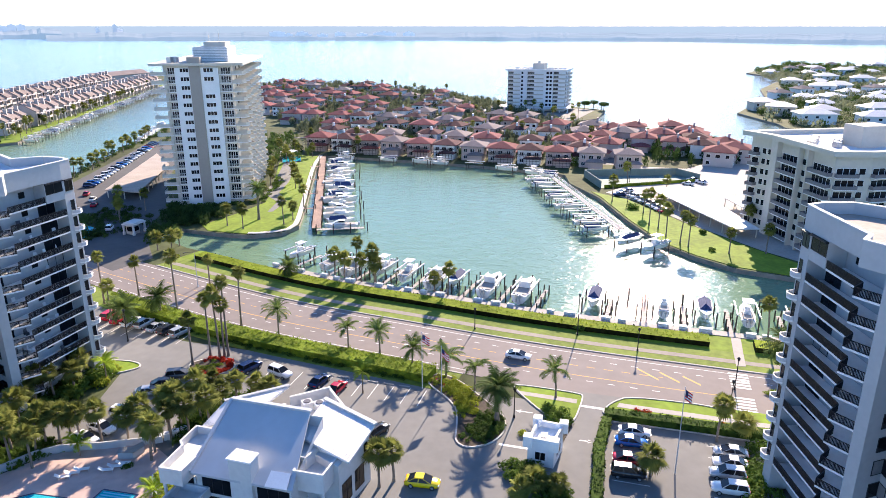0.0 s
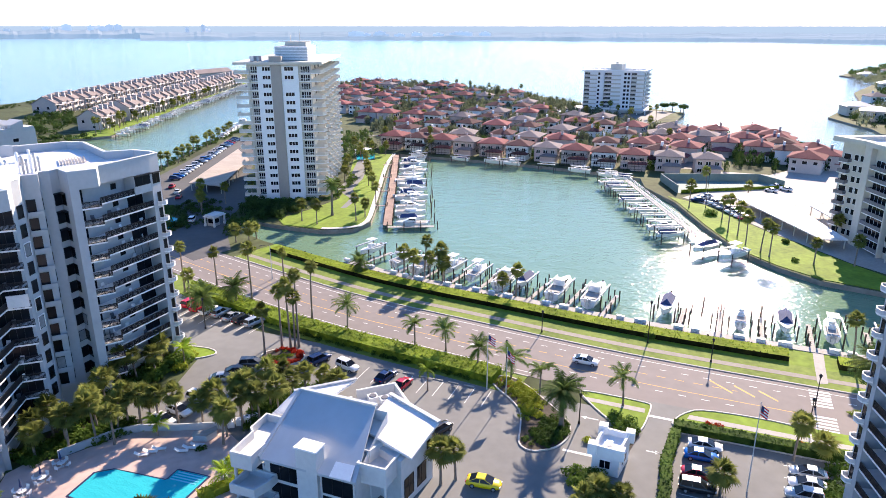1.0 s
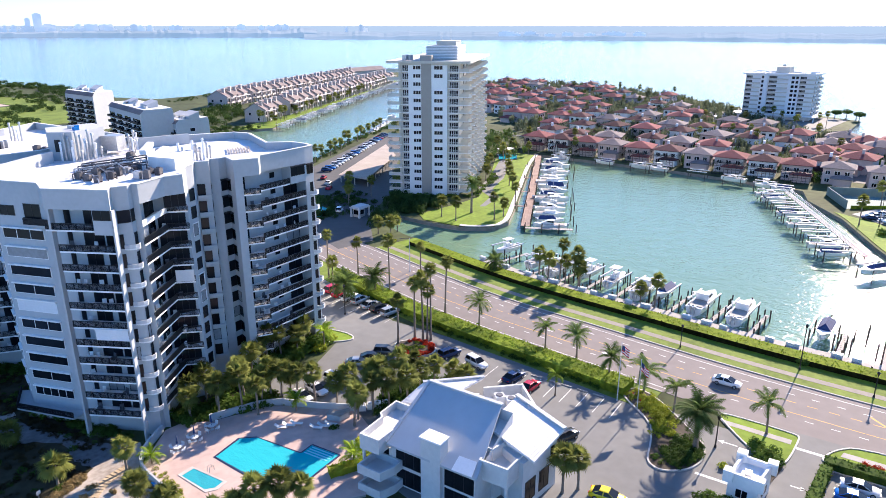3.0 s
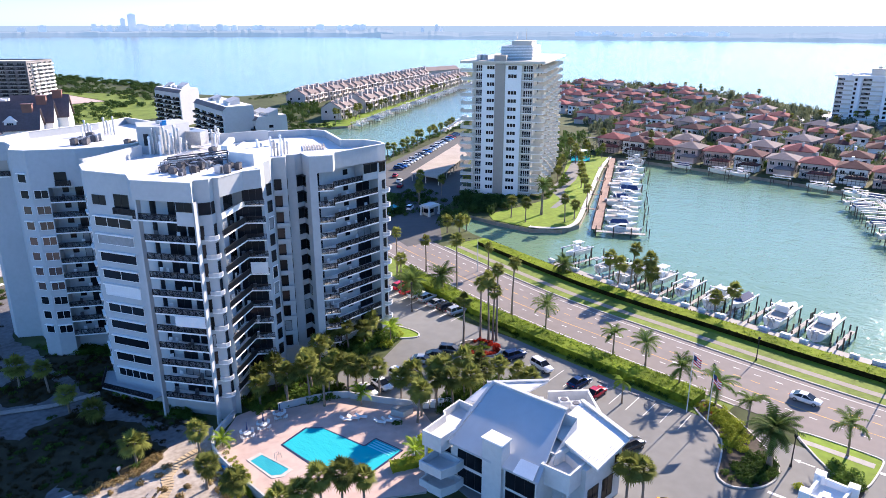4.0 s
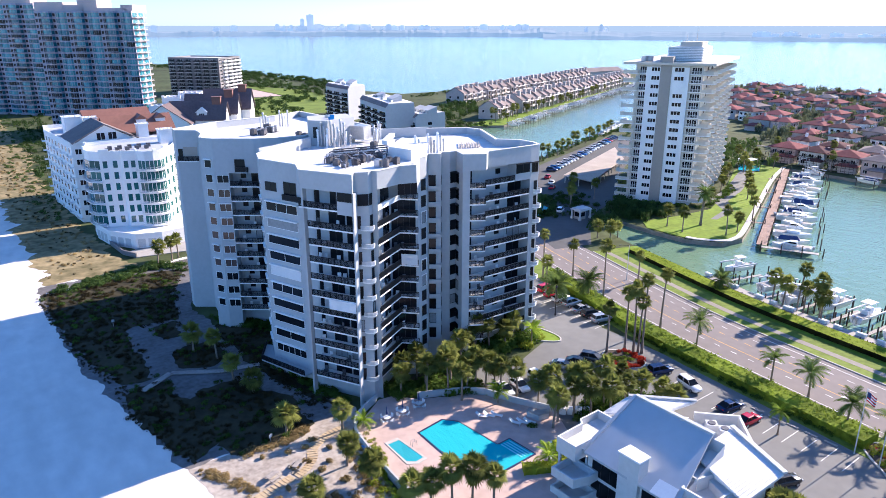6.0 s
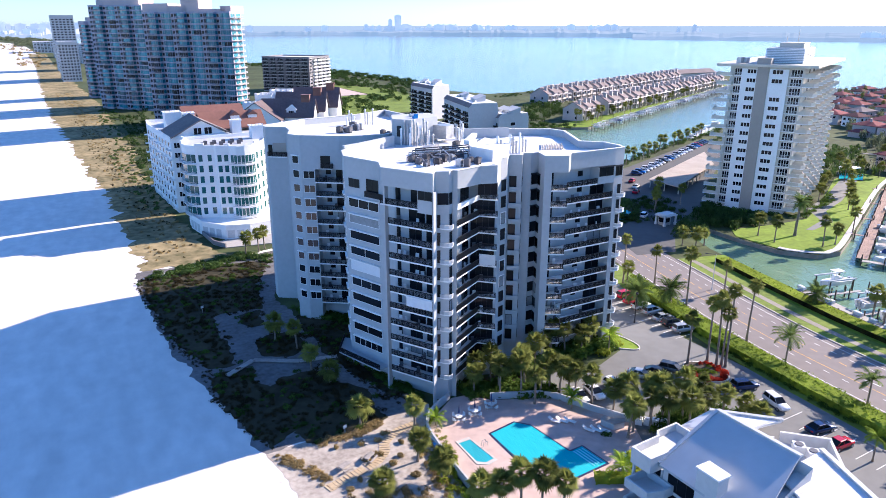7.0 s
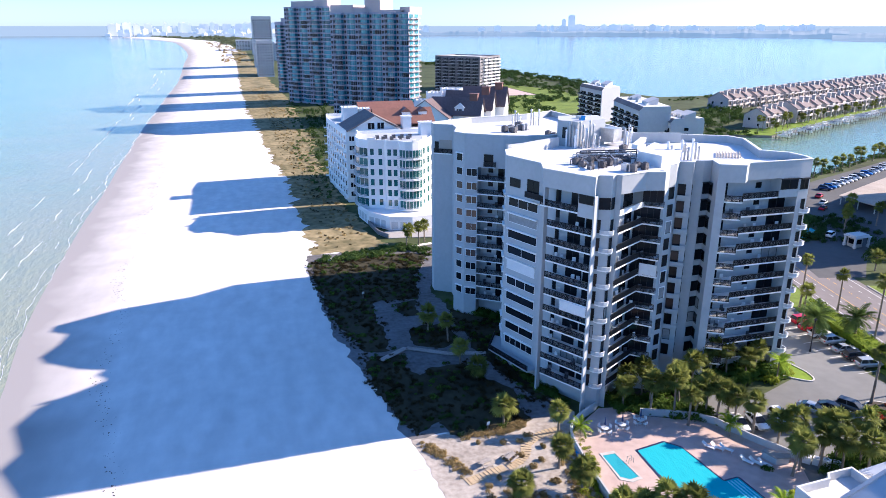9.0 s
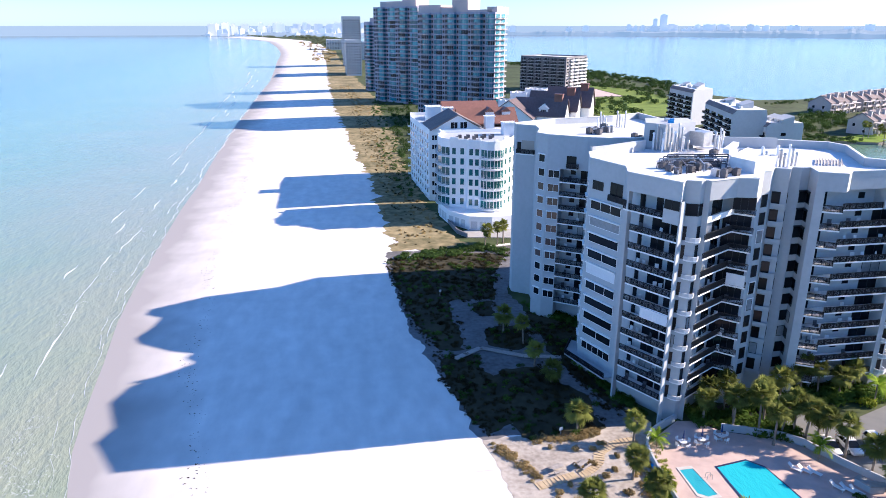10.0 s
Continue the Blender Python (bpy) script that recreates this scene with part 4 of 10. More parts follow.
def crown_core(parent, poly, z0, top, mat, roof, parapet=1.3, thick=0.35):
    """The roof storey over the balconies: fascia, soffit, parapet and roof."""
    core(parent, poly, top, mat, roof, parapet, thick, z0, "fascia", "roof")
    b = Build()
    b.add([(*p, z0 + 0.004) for p in reversed(poly)], [tuple(range(len(poly)))])
    b.ob("soffit", mat, parent=parent)
    b = Build()            # worn coping on the parapet
    n, o, i = len(poly), inset(poly, -0.06), inset(poly, thick + 0.06)
    b.add([(*p, top + 0.004) for p in o] + [(*p, top + 0.09) for p in o] + [(*p, top + 0.09) for p in i] + [(*p, top + 0.004) for p in i],
          [(j + k * n, (j + 1) % n + k * n, (j + 1) % n + (k + 1) * n, j + (k + 1) * n) for k in range(3) for j in range(n)])
    b.ob("coping", "roofwhite", parent=parent)


bare_wall(tower, BODY, 0, CROWN_Z, "stucco")
crown_core(tower, CROWN, CROWN_Z, 37.0, "stucco", "roofwhite")
NW_BODY = [(39.2, 139.5), (42.6, 136.9), (42.0, 132.4), (40.05, 127.6), (41.4, 124.9), (43.5, 123.35), (44.9, 125.3), (49.8, 121.6), (50.2, 119.6), (56, 118), (73.9, 122.6), (73, 154), (64.5, 149.6), (50, 147.2), (39.4, 142.0)]
NW_CROWN = [(39.2, 139.5), (42.6, 136.9), (42.0, 132.4), (40.05, 127.6), (41.4, 124.9), (47.5, 120.3), (51.6, 118.6), (56, 118), (73.9, 122.6), (73, 154), (64.5, 149.6), (50, 147.2), (39.4, 142.0)]
bare_wall(tower, NW_BODY, 0, CROWN_Z, "stucco")
crown_core(tower, NW_CROWN, CROWN_Z, 37.4, "stucco", "roofwhite")


def poly_balcony(parent, key, front, back, z, rail="rail", slab_mat="white", h=1.06, closed=False):
    """A slab between a folded front edge and a back line; the railing follows the front."""
    if ("poly", key) not in MESHES:
        a, c = Build(), Build()
        poly = list(front) + list(back)
        a.prism(poly, -0.10, 0.12)
        a.add([(*p, -0.10) for p in reversed(poly)], [tuple(range(len(poly)))])
        if closed:
            l, r = side_line(front, 0.10), side_line(front, -0.04)
            n = len(front)
            c.add([(*p, 0.121) for p in r] + [(*p, h) for p in r] + [(*p, h) for p in l] + [(*p, 0.121) for p in l], [(j + k * n, j + 1 + k * n, j + 1 + (k + 1) * n, j + (k + 1) * n) for k in range(3) for j in range(n - 1)] + [(0, n, 2 * n, 3 * n), (4 * n - 1, 3 * n - 1, 2 * n - 1, n - 1)])
        else:
            picket_rail(c, side_line(front, 0.07), 0.121, h, 0.135)
        MESHES["poly", key] = (a.mesh("balcony", slab_mat), c.mesh("railing", rail))
    o = piece("balcony", MESHES["poly", key][0], parent, pose(0, 0, z))
    piece("railing", MESHES["poly", key][1], o)
    return o


def bronze(k):
    return "bronze" if 3 <= k <= 8 else "glass"


def along(p, q, t):
    return (p[0] + (q[0] - p[0]) * t, p[1] + (q[1] - p[1]) * t)


def shutter_panel(p, q, z, h, label="white roller shutter"):
    """A closed roller shutter of narrow slats between two plan points."""
    m, w = frame_of(p, q)
    b = Build()
    n = max(3, int(h / 0.16))
    prof = [(-0.07 if i % 2 else -0.045, h * i / (2 * n)) for i in range(2 * n + 1)] + [(-0.16, h), (-0.16, h + 0.2), (0.0, h + 0.2), (0.0, 0.0)]
    k = len(prof)
    b.add([(x, y, zz) for x in (0, w) for y, zz in prof], [(i, k + i, k + (i + 1) % k, (i + 1) % k) for i in range(k)])
    o = b.ob("roller_shutter", "shutter", parent=tower, label=label)
    o.matrix_basis = m @ pose(0, 0, z)


# north-west wing: two window columns, then recessed balconies
N0, N1, N2, N3 = (40.05, 127.6), (41.4, 124.9), (43.5, 123.35), (47.5, 120.3)
window_column(tower, N0, N1, ((0.25, 0.80, bronze, 1),), h=1.5, sill=0.75, hood=0.4)
window_column(tower, N1, N2, ((0.12, 0.97, bronze, 2),), n=10, h=1.5, sill=0.75, hood=0.4)
m, w = frame_of((44.9, 125.3), (49.8, 121.6))
for k in range(NF):
    z = Z1 + k * FH
    if k < NF - 1:
        poly_balcony(tower, "nw", [N2, N3, (48.6, 118.2)], [(49.9, 119.2), (49.8, 121.6), (44.9, 125.3)], z)
    window(tower, m, 1.5, z + 1.2, 1.0, 0.85, "glass", "rail", 1)
    window(tower, m, 3.5, z + 0.15, 2.2, 2.1, "glass", "rail", 2)
mz = frame_of(N2, N3)[0]
window(tower, mz, 1.2, Z1 + 10 * FH + 0.15, 1.9, 2.3, "glass", "rail", 1)
balcony(tower, mz, 1.3, 3.6, Z1 + 10 * FH, 0.5, "rail", "stucco", True)
b = Build()
b.prism([N2, N3, (49.5, 118.9), (49.8, 121.6), (44.9, 125.3)], Z1 + 10 * FH - 0.15, CROWN_Z)
b.ob("bay_room", "stucco", parent=tower)
# open loggia at the top of the plain west wall
m, w = frame_of((39.2, 139.5), (42.6, 136.9))
window(tower, m, 0.3, 31.6, 0.9, 2.2, "glass", "rail", 1)
balcony(tower, m, 0.15, w - 0.05, 31.3, 0.35, "rail", "white", True)
b = Build()
b.box(1.3, w - 0.2, -0.03, 0.02, 32.0, 34.2)
b.ob("loggia_screen", "taupe", parent=tower).matrix_basis = m
# south-west wing: long window bands under white hoods
mc, wc = frame_of((42.88, 107.7), SW0)
m, w = frame_of(SW0, SW1)
for k in range(NF):
    z = Z1 + k * FH + 0.42
    if k == NF - 1:
        window(tower, m, 1.0, z + 0.55, 2.5, 1.45, "glass", "rail", 2)
        window(tower, m, 5.1, z - 0.35, 2.7, 2.75, "glass", "rail", 2)
        balcony(tower, m, 5.0, 9.3, z - 0.6, 0.45, "rail", "stucco", True)
    elif k == 5:
        window(tower, m, 0.8, z, 6.8, 1.75, "shutter", "white", 1, True)
    else:
        window(tower, m, 0.85, z, 6.9, 1.5, "glass", "white", (1, 5, 1, 3, 2)[(k * 3 + 1) % 5], True)
    window(tower, mc, wc - 3.2, z, 2.7, 1.5, "glass", "white", 1, k < NF - 1)
poly_balcony(tower, "terrace", [(42.0, 108.4), (39.0, 103.4), (42.2, 93.6)], [(44.4, 94.0), SW0, (42.8, 107.6)], 2.3, "rail", "stucco")
# the balcony bay between a white fin and the corner column
mb, wb = frame_of((44.9, 91.9), (48.3, 85.6))
for k in range(NF):
    z = Z1 + k * FH
    if k < NF - 1:
        poly_balcony(tower, "bay", [along(BAY0, BAY1, 0.10), along(BAY0, BAY1, 0.985)], [(48.25, 85.55), (44.95, 91.85)], z)
        window(tower, mb, 0.3, z + 0.15, 0.7, 2.2, "glass", "rail", 1)
        window(tower, mb, 2.6, z + 0.15, 2.3 + 0.6 * (k % 3 == 0), 2.25, "glass", "rail", 2)
        window(tower, mb, 5.75, z + 0.15, 1.25, 2.25, "glass", "rail", 1)
    else:
        poly_balcony(tower, "bay_top", [along(BAY0, BAY1, -0.06), along(BAY0, BAY1, 0.70)], [along((44.9, 91.9), (48.3, 85.6), 0.72), (44.5, 92.2)], z + 0.2)
        window(tower, mb, 0.2, z + 0.3, 0.9, 2.2, "glass", "rail", 1)
        window(tower, mb, 3.0, z + 0.3, 2.0, 2.3, "glass", "rail", 2)
mt, wt = frame_of(along(BAY0, BAY1, 0.70), BAY1)
b = Build()
b.prism([along(BAY0, BAY1, 0.70), BAY1, (48.2, 85.7), along((44.9, 91.9), (48.3, 85.6), 0.74)], Z1 + 9 * FH + 2.5, CROWN_Z)
b.ob("bay_room", "stucco", parent=tower)
window(tower, mt, 0.1, Z1 + 10 * FH + 1.75, wt - 0.25, 1.35, "glass", "rail", 2)
shutter_panel(along(BAY0, BAY1, 0.45), along(BAY0, BAY1, 0.98), Z1 + 4 * FH + 1.05, 1.5)
for p, q in ((BAY0, along(BAY0, BAY1, 0.035)), (along(BAY0, BAY1, 0.985), along(BAY0, BAY1, 1.01))):
    b = Build()
    d = (Vector(q) - Vector(p)).normalized()
    n = Vector((-d.y, d.x)) * 0.9
    b.prism([p, q, tuple(Vector(q) + n), tuple(Vector(p) + n)], 0, CROWN_Z)
    b.ob("wall_fin", "stucco", parent=tower)
# corner rooms with wrapped windows and small rounded balconies
CA, CB, CC = (47.75, 84.45), (49.6, 83.6), (50.5, 84.1)
ma, wa = frame_of(CA, CB)
m2, w2 = frame_of(CB, CC)
tip = [(48.35, 84.25), (48.75, 83.55), (49.35, 83.1), (50.0, 83.15), (50.45, 83.6)]
for k in range(NF):
    z = Z1 + k * FH
    if k == NF - 1:
        window(tower, ma, 0.35, z + 0.9, wa - 0.38, 1.75, "glass", "rail", 1)
        window(tower, m2, 0.03, z + 0.9, w2 - 0.15, 1.75, "glass", "rail", 1)
    else:
        window(tower, ma, 0.30, z + 0.15, 0.5, 2.0, "glass", "rail", 1)
        window(tower, m2, 0.2, z + 0.15, w2 - 0.3, 2.0, "glass", "rail", 1)
        poly_balcony(tower, "tip", tip, [(50.35, 84.0), (49.6, 83.62), (48.4, 84.5)], z, "lightrail", "white", 0.62, True)
# folded balconies of the south bay
m1, w1 = frame_of((50.6, 84.6), (56.3, 88.6))
m2, w2 = frame_of((56.3, 88.6), (60.4, 86.7))
for k in range(NF):
    z = Z1 + k * FH
    if k < NF - 1:
        poly_balcony(tower, "south", [S0, S1, S2], [(60.3, 86.7), (56.3, 88.55), (50.65, 84.6)], z)
        window(tower, m1, 1.0, z + 1.2, 0.8, 0.8, "glass", "rail", 1)
        window(tower, m1, 4.2, z + 0.15, 2.4, 2.1, "glass", "rail", 2)
        window(tower, m2, 0.25, z + 0.15, 3.9, 2.25, "glass", "rail", 4)
    else:
        poly_balcony(tower, "south_top", [S0, S1], [(57.0, 88.3), (56.3, 88.55), (50.65, 84.6)], z, "white", "white", 0.75, True)
        window(tower, m1, 3.4, z + 0.15, 3.2, 2.3, "glass", "rail", 2)
        window(tower, frame_of((56.5, 86.6), S2)[0], 0.1, z + 0.9, 3.0, 2.2, "glass", "rail", 3)
        poly_balcony(tower, "south_top_side", [S1, S2], [(60.3, 86.7), (56.3, 88.55)], z)
shutter_panel(along(S1, S2, 0.05), along(S1, S2, 0.95), Z1 + 6 * FH + 0.2, 1.6)
# window columns between the bays
window_column(tower, (61.99, 88.26), (63.55, 88.77), ((0.14, 0.90, "glass", 1),), h=1.9, sill=0.4, frame="rail")
mw = frame_of((61.99, 88.26), (63.55, 88.77))[0]
for k in (4, 5, 8):
    b = Build()
    b.box(0.08, 1.55, -0.18, -0.062, 2.32, 2.46)
    b.box(0.08, 0.2, -0.12, -0.062, 0.35, 2.32)
    b.box(1.43, 1.55, -0.12, -0.062, 0.35, 2.32)
    b.ob("window_surround", "white", parent=tower).matrix_basis = mw @ pose(0, 0, Z1 + k * FH)
mn, wn_ = frame_of((65.0, 90.26), (66.71, 88.96))
for k in range(NF):
    z = Z1 + k * FH
    window(tower, mn, 0.1, z + 0.45, 1.2, 1.9, "glass", "rail", 1)
    balcony(tower, mn, 0.05, wn_ + 0.05, z + 0.05, 0.55, "stucco", "stucco", True, 0.55)
mg, wg = frame_of((69.09, 89.68), (70.55, 89.75))
mh, wh = frame_of((70.55, 89.75), (69.41, 86.51))
for k in range(NF):
    z = Z1 + k * FH
    window(tower, mg, 0.12, z + 0.5, wg - 0.14, 1.75, "glass", "rail", 1, k > 7)
    window(tower, mh, 0.02, z + 0.5, 1.5, 1.75, "glass", "rail", 1, k > 7)
window_column(tower, (66.71, 88.96), (67.8, 90.3), ((0.4, 0.9, "glass", 1),), h=1.6, sill=0.5, frame="rail")
# stepped balconies of the east wing
me_, we_ = frame_of((71.9, 88.5), (84.4, 88.3))
for k in range(NF):
    z = Z1 + k * FH
    poly_balcony(tower, "east" if k < NF - 1 else "east_top", [E0, E1, (74.1, 86.1), along(E2, E3, 0.99 if k < NF - 1 else 0.62)], [(84.35 if k < NF - 1 else 80.8, 88.28), (71.95, 88.45)], z)
    window(tower, me_, 6.3, z + 1.15, 1.05, 0.95, "glass", "rail", 1)
    if k < NF - 1:
        window(tower, me_, 9.2, z + 0.15, 3.1, 2.2, ("glass", "glass", "blind")[(k * 5 + 2) % 3 if k == 6 else 0], "rail", 2)
    window(tower, me_, 0.15, z + 0.15, 0.9, 2.2, "glass", "rail", 1)
b = Build()
b.prism([(80.9, 86.12), (84.38, 86.07), (84.38, 88.25), (80.9, 88.3)], Z1 + 10 * FH - 0.1, CROWN_Z)
b.ob("bay_room", "stucco", parent=tower)
window(tower, frame_of((80.9, 86.12), (84.38, 86.07))[0], 0.1, Z1 + 10 * FH + 1.2, 3.2, 1.6, "glass", "rail", 2, True)
window(tower, frame_of((84.4, 86.05), (86.5, 86.15))[0], 0.3, Z1 + 10 * FH + 1.0, 1.6, 1.7, "glass", "rail", 2, True)
mq, wq = frame_of((84.4, 86.05), (86.5, 86.15))
for k in range(NF - 1):
    z = Z1 + k * FH
    window(tower, mq, 0.95, z + 0.3, 0.8, 1.9, "glass", "rail", 1)
    poly_balcony(tower, "east_tip", [(85.2, 86.05), (85.5, 85.45), (86.2, 85.3), (86.9, 85.6), (87.0, 86.9)], [(86.5, 86.15)], z, "lightrail", "white", 0.62, True)
window_column(tower, (86.5, 86.15), (87.4, 88.3), ((0.1, 0.6, "glass", 1),), h=1.7, sill=0.5, frame="rail")
# lift house and roof plant
def roof_box(name, poly, za, zb, mat="stucco", label=""):
    b = Build()
    b.prism(poly, za, zb)
    return b.ob(name, mat, parent=tower, label=label)


lift = roof_box("lift_house", [(56.8, 116.6), (59.2, 113.6), (66.0, 115.6), (67.5, 121.5), (59.5, 122.5)], 35.6, 40.4)
b = Build()
b.box(-0.45, 0.45, -0.06, 0.0, 0, 2.0)
b.ob("door", "rail", parent=lift).matrix_basis = frame_of((56.8, 116.6), (59.2, 113.6))[0] @ pose(1.4, -0.01, 37.2)
roof_box("plant_room", [(62.0, 97.4), (63.2, 92.4), (69.8, 96.6), (69.6, 104.5)], 35.6, 37.6, "roofwhite")
for poly in ([(47.3, 110.6), (47.6, 110.2), (56.2, 114.6), (56.0, 115.0)], [(43.6, 109.2), (43.9, 108.9), (47.6, 110.2), (47.3, 110.5)], [(70.5, 116.2), (70.7, 115.8), (80.6, 112.4), (80.8, 112.8)]):
    roof_box("roof_wall", poly, 35.6, 37.6)
roof_box("exhaust_hood", [(64.8, 115.2), (66.2, 112.6), (68.6, 113.8), (67.4, 116.2)], 36.4, 38.9, "steel", "grey metal exhaust hood")
roof_box("duct", [(62.6, 100.5), (63.2, 99.6), (69.0, 106.2), (68.4, 107.0)], 37.5, 38.2, "white")
roof_box("duct", [(55.2, 104.6), (55.8, 103.8), (61.6, 107.4), (61.0, 108.2)], 36.0, 36.7, "steel")
roof_box("lift_aerial_base", [(61.2, 117.2), (62.4, 117.2), (62.4, 118.4), (61.2, 118.4)], 40.4, 40.9, "steel")
b = Build()
b.box(-0.4, 0.4, -0.4, 0.4, 0, 0.5)
b.box(-0.15, 0.55, -0.2, 0.2, 0.5, 0.8)
b.ob("aerial_cover", "bluepaint", parent=tower, label="bright blue cover").matrix_basis = pose(60.9, 115.2, 40.4)
random.seed(11)
spots = [(56.4, 91.8), (57.3, 90.9), (59.8, 93.8), (60.0, 92.0), (58.3, 92.6)] + [(52 + 2.1 * (i % 5) + random.uniform(-.4, .4), 94.5 + 2.4 * (i // 5) + 0.9 * (i % 5) + random.uniform(-.4, .4)) for i in range(15)]
spots += [(random.uniform(52.5, 58), random.uniform(131, 138.5)) for _ in range(13)] + [(58.5, 124.4), (59.4, 123.6), (68.6, 117.5), (70.3, 107.0), (71.6, 105.6), (64.5, 106.5), (66.0, 108.4), (75.6, 104.0), (80.3, 118.2)]
for i, (x, y) in enumerate(spots):
    b = Build()
    w, d, h = random.uniform(0.75, 1.15), random.uniform(0.75, 1.1), random.uniform(0.8, 1.3)
    b.box(-w / 2, w / 2, -d / 2, d / 2, 0.2, h)
    b.cyl(0, 0, h, h + 0.12, min(w, d) * 0.4)
    for sx in (-1, 1):
        b.box(sx * w * 0.4 - 0.05, sx * w * 0.4 + 0.05, -d / 2, d / 2, 0, 0.2)
    o = b.ob("air_unit", "darksteel" if i % 4 else "steel", parent=tower)
    o.matrix_basis = pose(x, y, 36.1 if y > 122.6 else 35.7, 0, 0, random.uniform(20, 40))
pipes = [(57.6 + 0.52 * i, 114.6 - 0.3 * i) for i in range(9)] + [(58.4, 112.6), (59.6, 112.0), (60.6, 112.2), (62.6, 113.0), (63.2, 112.4), (68.2, 112.2), (68.1, 111.0), (69.6, 113.2), (70.6, 114.6), (71.6, 115.3), (69.0, 111.9)]
pipes += [(67.3 + 0.42 * i, 98.2 - 0.5 * i) for i in range(4)] + [(70.2 + 0.5 * i, 97.4 - 0.25 * i) for i in range(6)]
pipes += [(58.4 + 0.35 * i, 142.8 - 0.6 * i) for i in range(4)] + [(62.3 + 0.35 * i, 141.6 - 0.6 * i) for i in range(4)] + [(72.4, 128.6), (73.0, 128.2)]
for i, (x, y) in enumerate(pipes):
    b = Build()
    hh = 1.5 + (i * 37 % 10) * 0.2 + (1.4 if i < 9 else 0)
    b.cyl(0, 0, 0, hh, 0.17)
    b.cyl(0, 0, hh, hh + 0.3, 0.27, 0.16)
    o = b.ob("vent_pipe", "steel" if i % 3 else "white", parent=tower)
    o.matrix_basis = pose(x, y, 36.1 if y > 122.6 else 35.7)
for i in range(14):
    b = Build()
    t0, z = i / 13, 36.3 + 0.28 * (i % 4)
    if i % 2:
        a, c = (50.4 + 4.5 * t0, 98.6 + 4.6 * t0, z), (60.8 + 4.0 * t0, 96.2 + 6.0 * t0, z)
    else:
        a, c = (51.5 + 11 * t0, 93.6 + 3.4 * t0, z), (55.2 + 9.6 * t0, 104.4 - 1.6 * t0, z)
    b.beam(a, c, 0.2, 0.16)
    for q in (a, c):
        b.beam((q[0], q[1], 35.7), q, 0.12, 0.12)
    b.ob("pipe_rack", "darksteel" if i % 3 else "steel", parent=tower)
b = Build()
for i in range(9):
    b.beam((77.0 + 0.45 * i, 97.0 - 0.18 * i, 35.9), (80.5 + 0.45 * i, 101.6 - 0.18 * i, 35.9), 0.14, 0.14)
b.ob("roof_grating", "taupe", parent=tower)
# chairs and tables out on the balconies
b = Build()
side = [(-0.28, 0), (-0.28, 0.44), (0.18, 0.42), (0.26, 0.95), (0.32, 0.95), (0.30, 0), (0.22, 0), (0.18, 0.32), (-0.2, 0.34), (-0.2, 0)]
b.add([(sx, y, z) for sx in (-0.28, 0.28) for y, z in side], [(i, i + 1, 11 + i, 10 + i) for i in range(9)] + [(9, 0, 10, 19), (0, 9, 8, 1), (1, 8, 7, 2), (2, 7, 4, 3), (7, 6, 5, 4), (11, 18, 19, 10), (12, 17, 18, 11), (13, 14, 17, 12), (14, 15, 16, 17)])
chair_white, chair_dark, chair_teal = b.mesh("balcony_chair", "plastic"), b.mesh("balcony_chair", "darksteel"), b.mesh("balcony_chair", "lightrail")
random.seed(21)
for p0, p1, dep, us in (((44.9, 91.9), (48.3, 85.6), 2.0, (1.2, 2.2, 4.6, 5.6)), ((50.6, 84.6), (56.3, 88.6), 1.2, (1.0, 2.6, 4.6)), ((56.3, 88.6), (60.4, 86.7), 1.5, (0.8, 2.0)), ((71.9, 88.5), (84.4, 88.3), 2.2, (1.4, 2.2, 4.6, 6.4, 8.2, 10.6)), ((44.9, 125.3), (49.8, 121.6), 2.0, (1.5, 3.6))):
    m, w = frame_of(p0, p1)
    for k in range(NF - 1):
        for u in us:
            if random.random() < 0.42:
                pick = random.random()
                o = new("balcony_chair", chair_white if pick < 0.5 else chair_dark if pick < 0.85 else chair_teal)
                o.matrix_basis = m @ pose(u, -dep * 0.5, Z1 + k * FH + 0.12, 0, 0, random.uniform(-40, 40))
                tagged(o, "white chair out on a balcony" if pick < 0.5 else "dark chair out on a balcony" if pick < 0.85 else "pale grey chair out on a balcony", "chair", "balcony chairs")

# the twin tower
twin = thing("condominium_tower", "grey-white condominium tower in shade with dark railings and canted bay windows", "apartment building")
# built to the mirrored plan and turned a little
TURN = math.radians(15.7)
ca, sa = math.cos(TURN), math.sin(TURN)
mid = (79.45, -20.58)           # the mirrored middle of the east balconies, and where it stands
twin.matrix_basis = Matrix.Translation((77.75 - ca * mid[0] + sa * mid[1], -21.03 - sa * mid[0] - ca * mid[1], 0.6)) @ Matrix.Rotation(TURN, 4, "Z") @ Matrix.Translation((0, 65.5, 0)) @ Matrix.Diagonal((1, -1, 1, 1))
for o in [q for q in tower.children if q.name.split(".")[0] in ("wall", "fascia", "soffit", "coping", "window", "balcony", "bay_room")]:
    box = [o.matrix_basis @ Vector(q) for q in o.bound_box]
    x_mid, x_end, y_mid = sum(q.x for q in box) / 8, max(q.x for q in box), sum(q.y for q in box) / 8
    if y_mid > 112 or (x_mid < 60 and x_end < 80):
        continue
    c = o.copy()
    scene.collection.objects.link(c)
    c.parent = twin
    for k in o.children:
        kk = k.copy()
        scene.collection.objects.link(kk)
        kk.parent = c
b = Build()
b.add([(*p, 35.72) for p in inset(CROWN, 0.4)], [tuple(range(len(CROWN)))])
b.ob("roof", "rooftan", parent=twin)

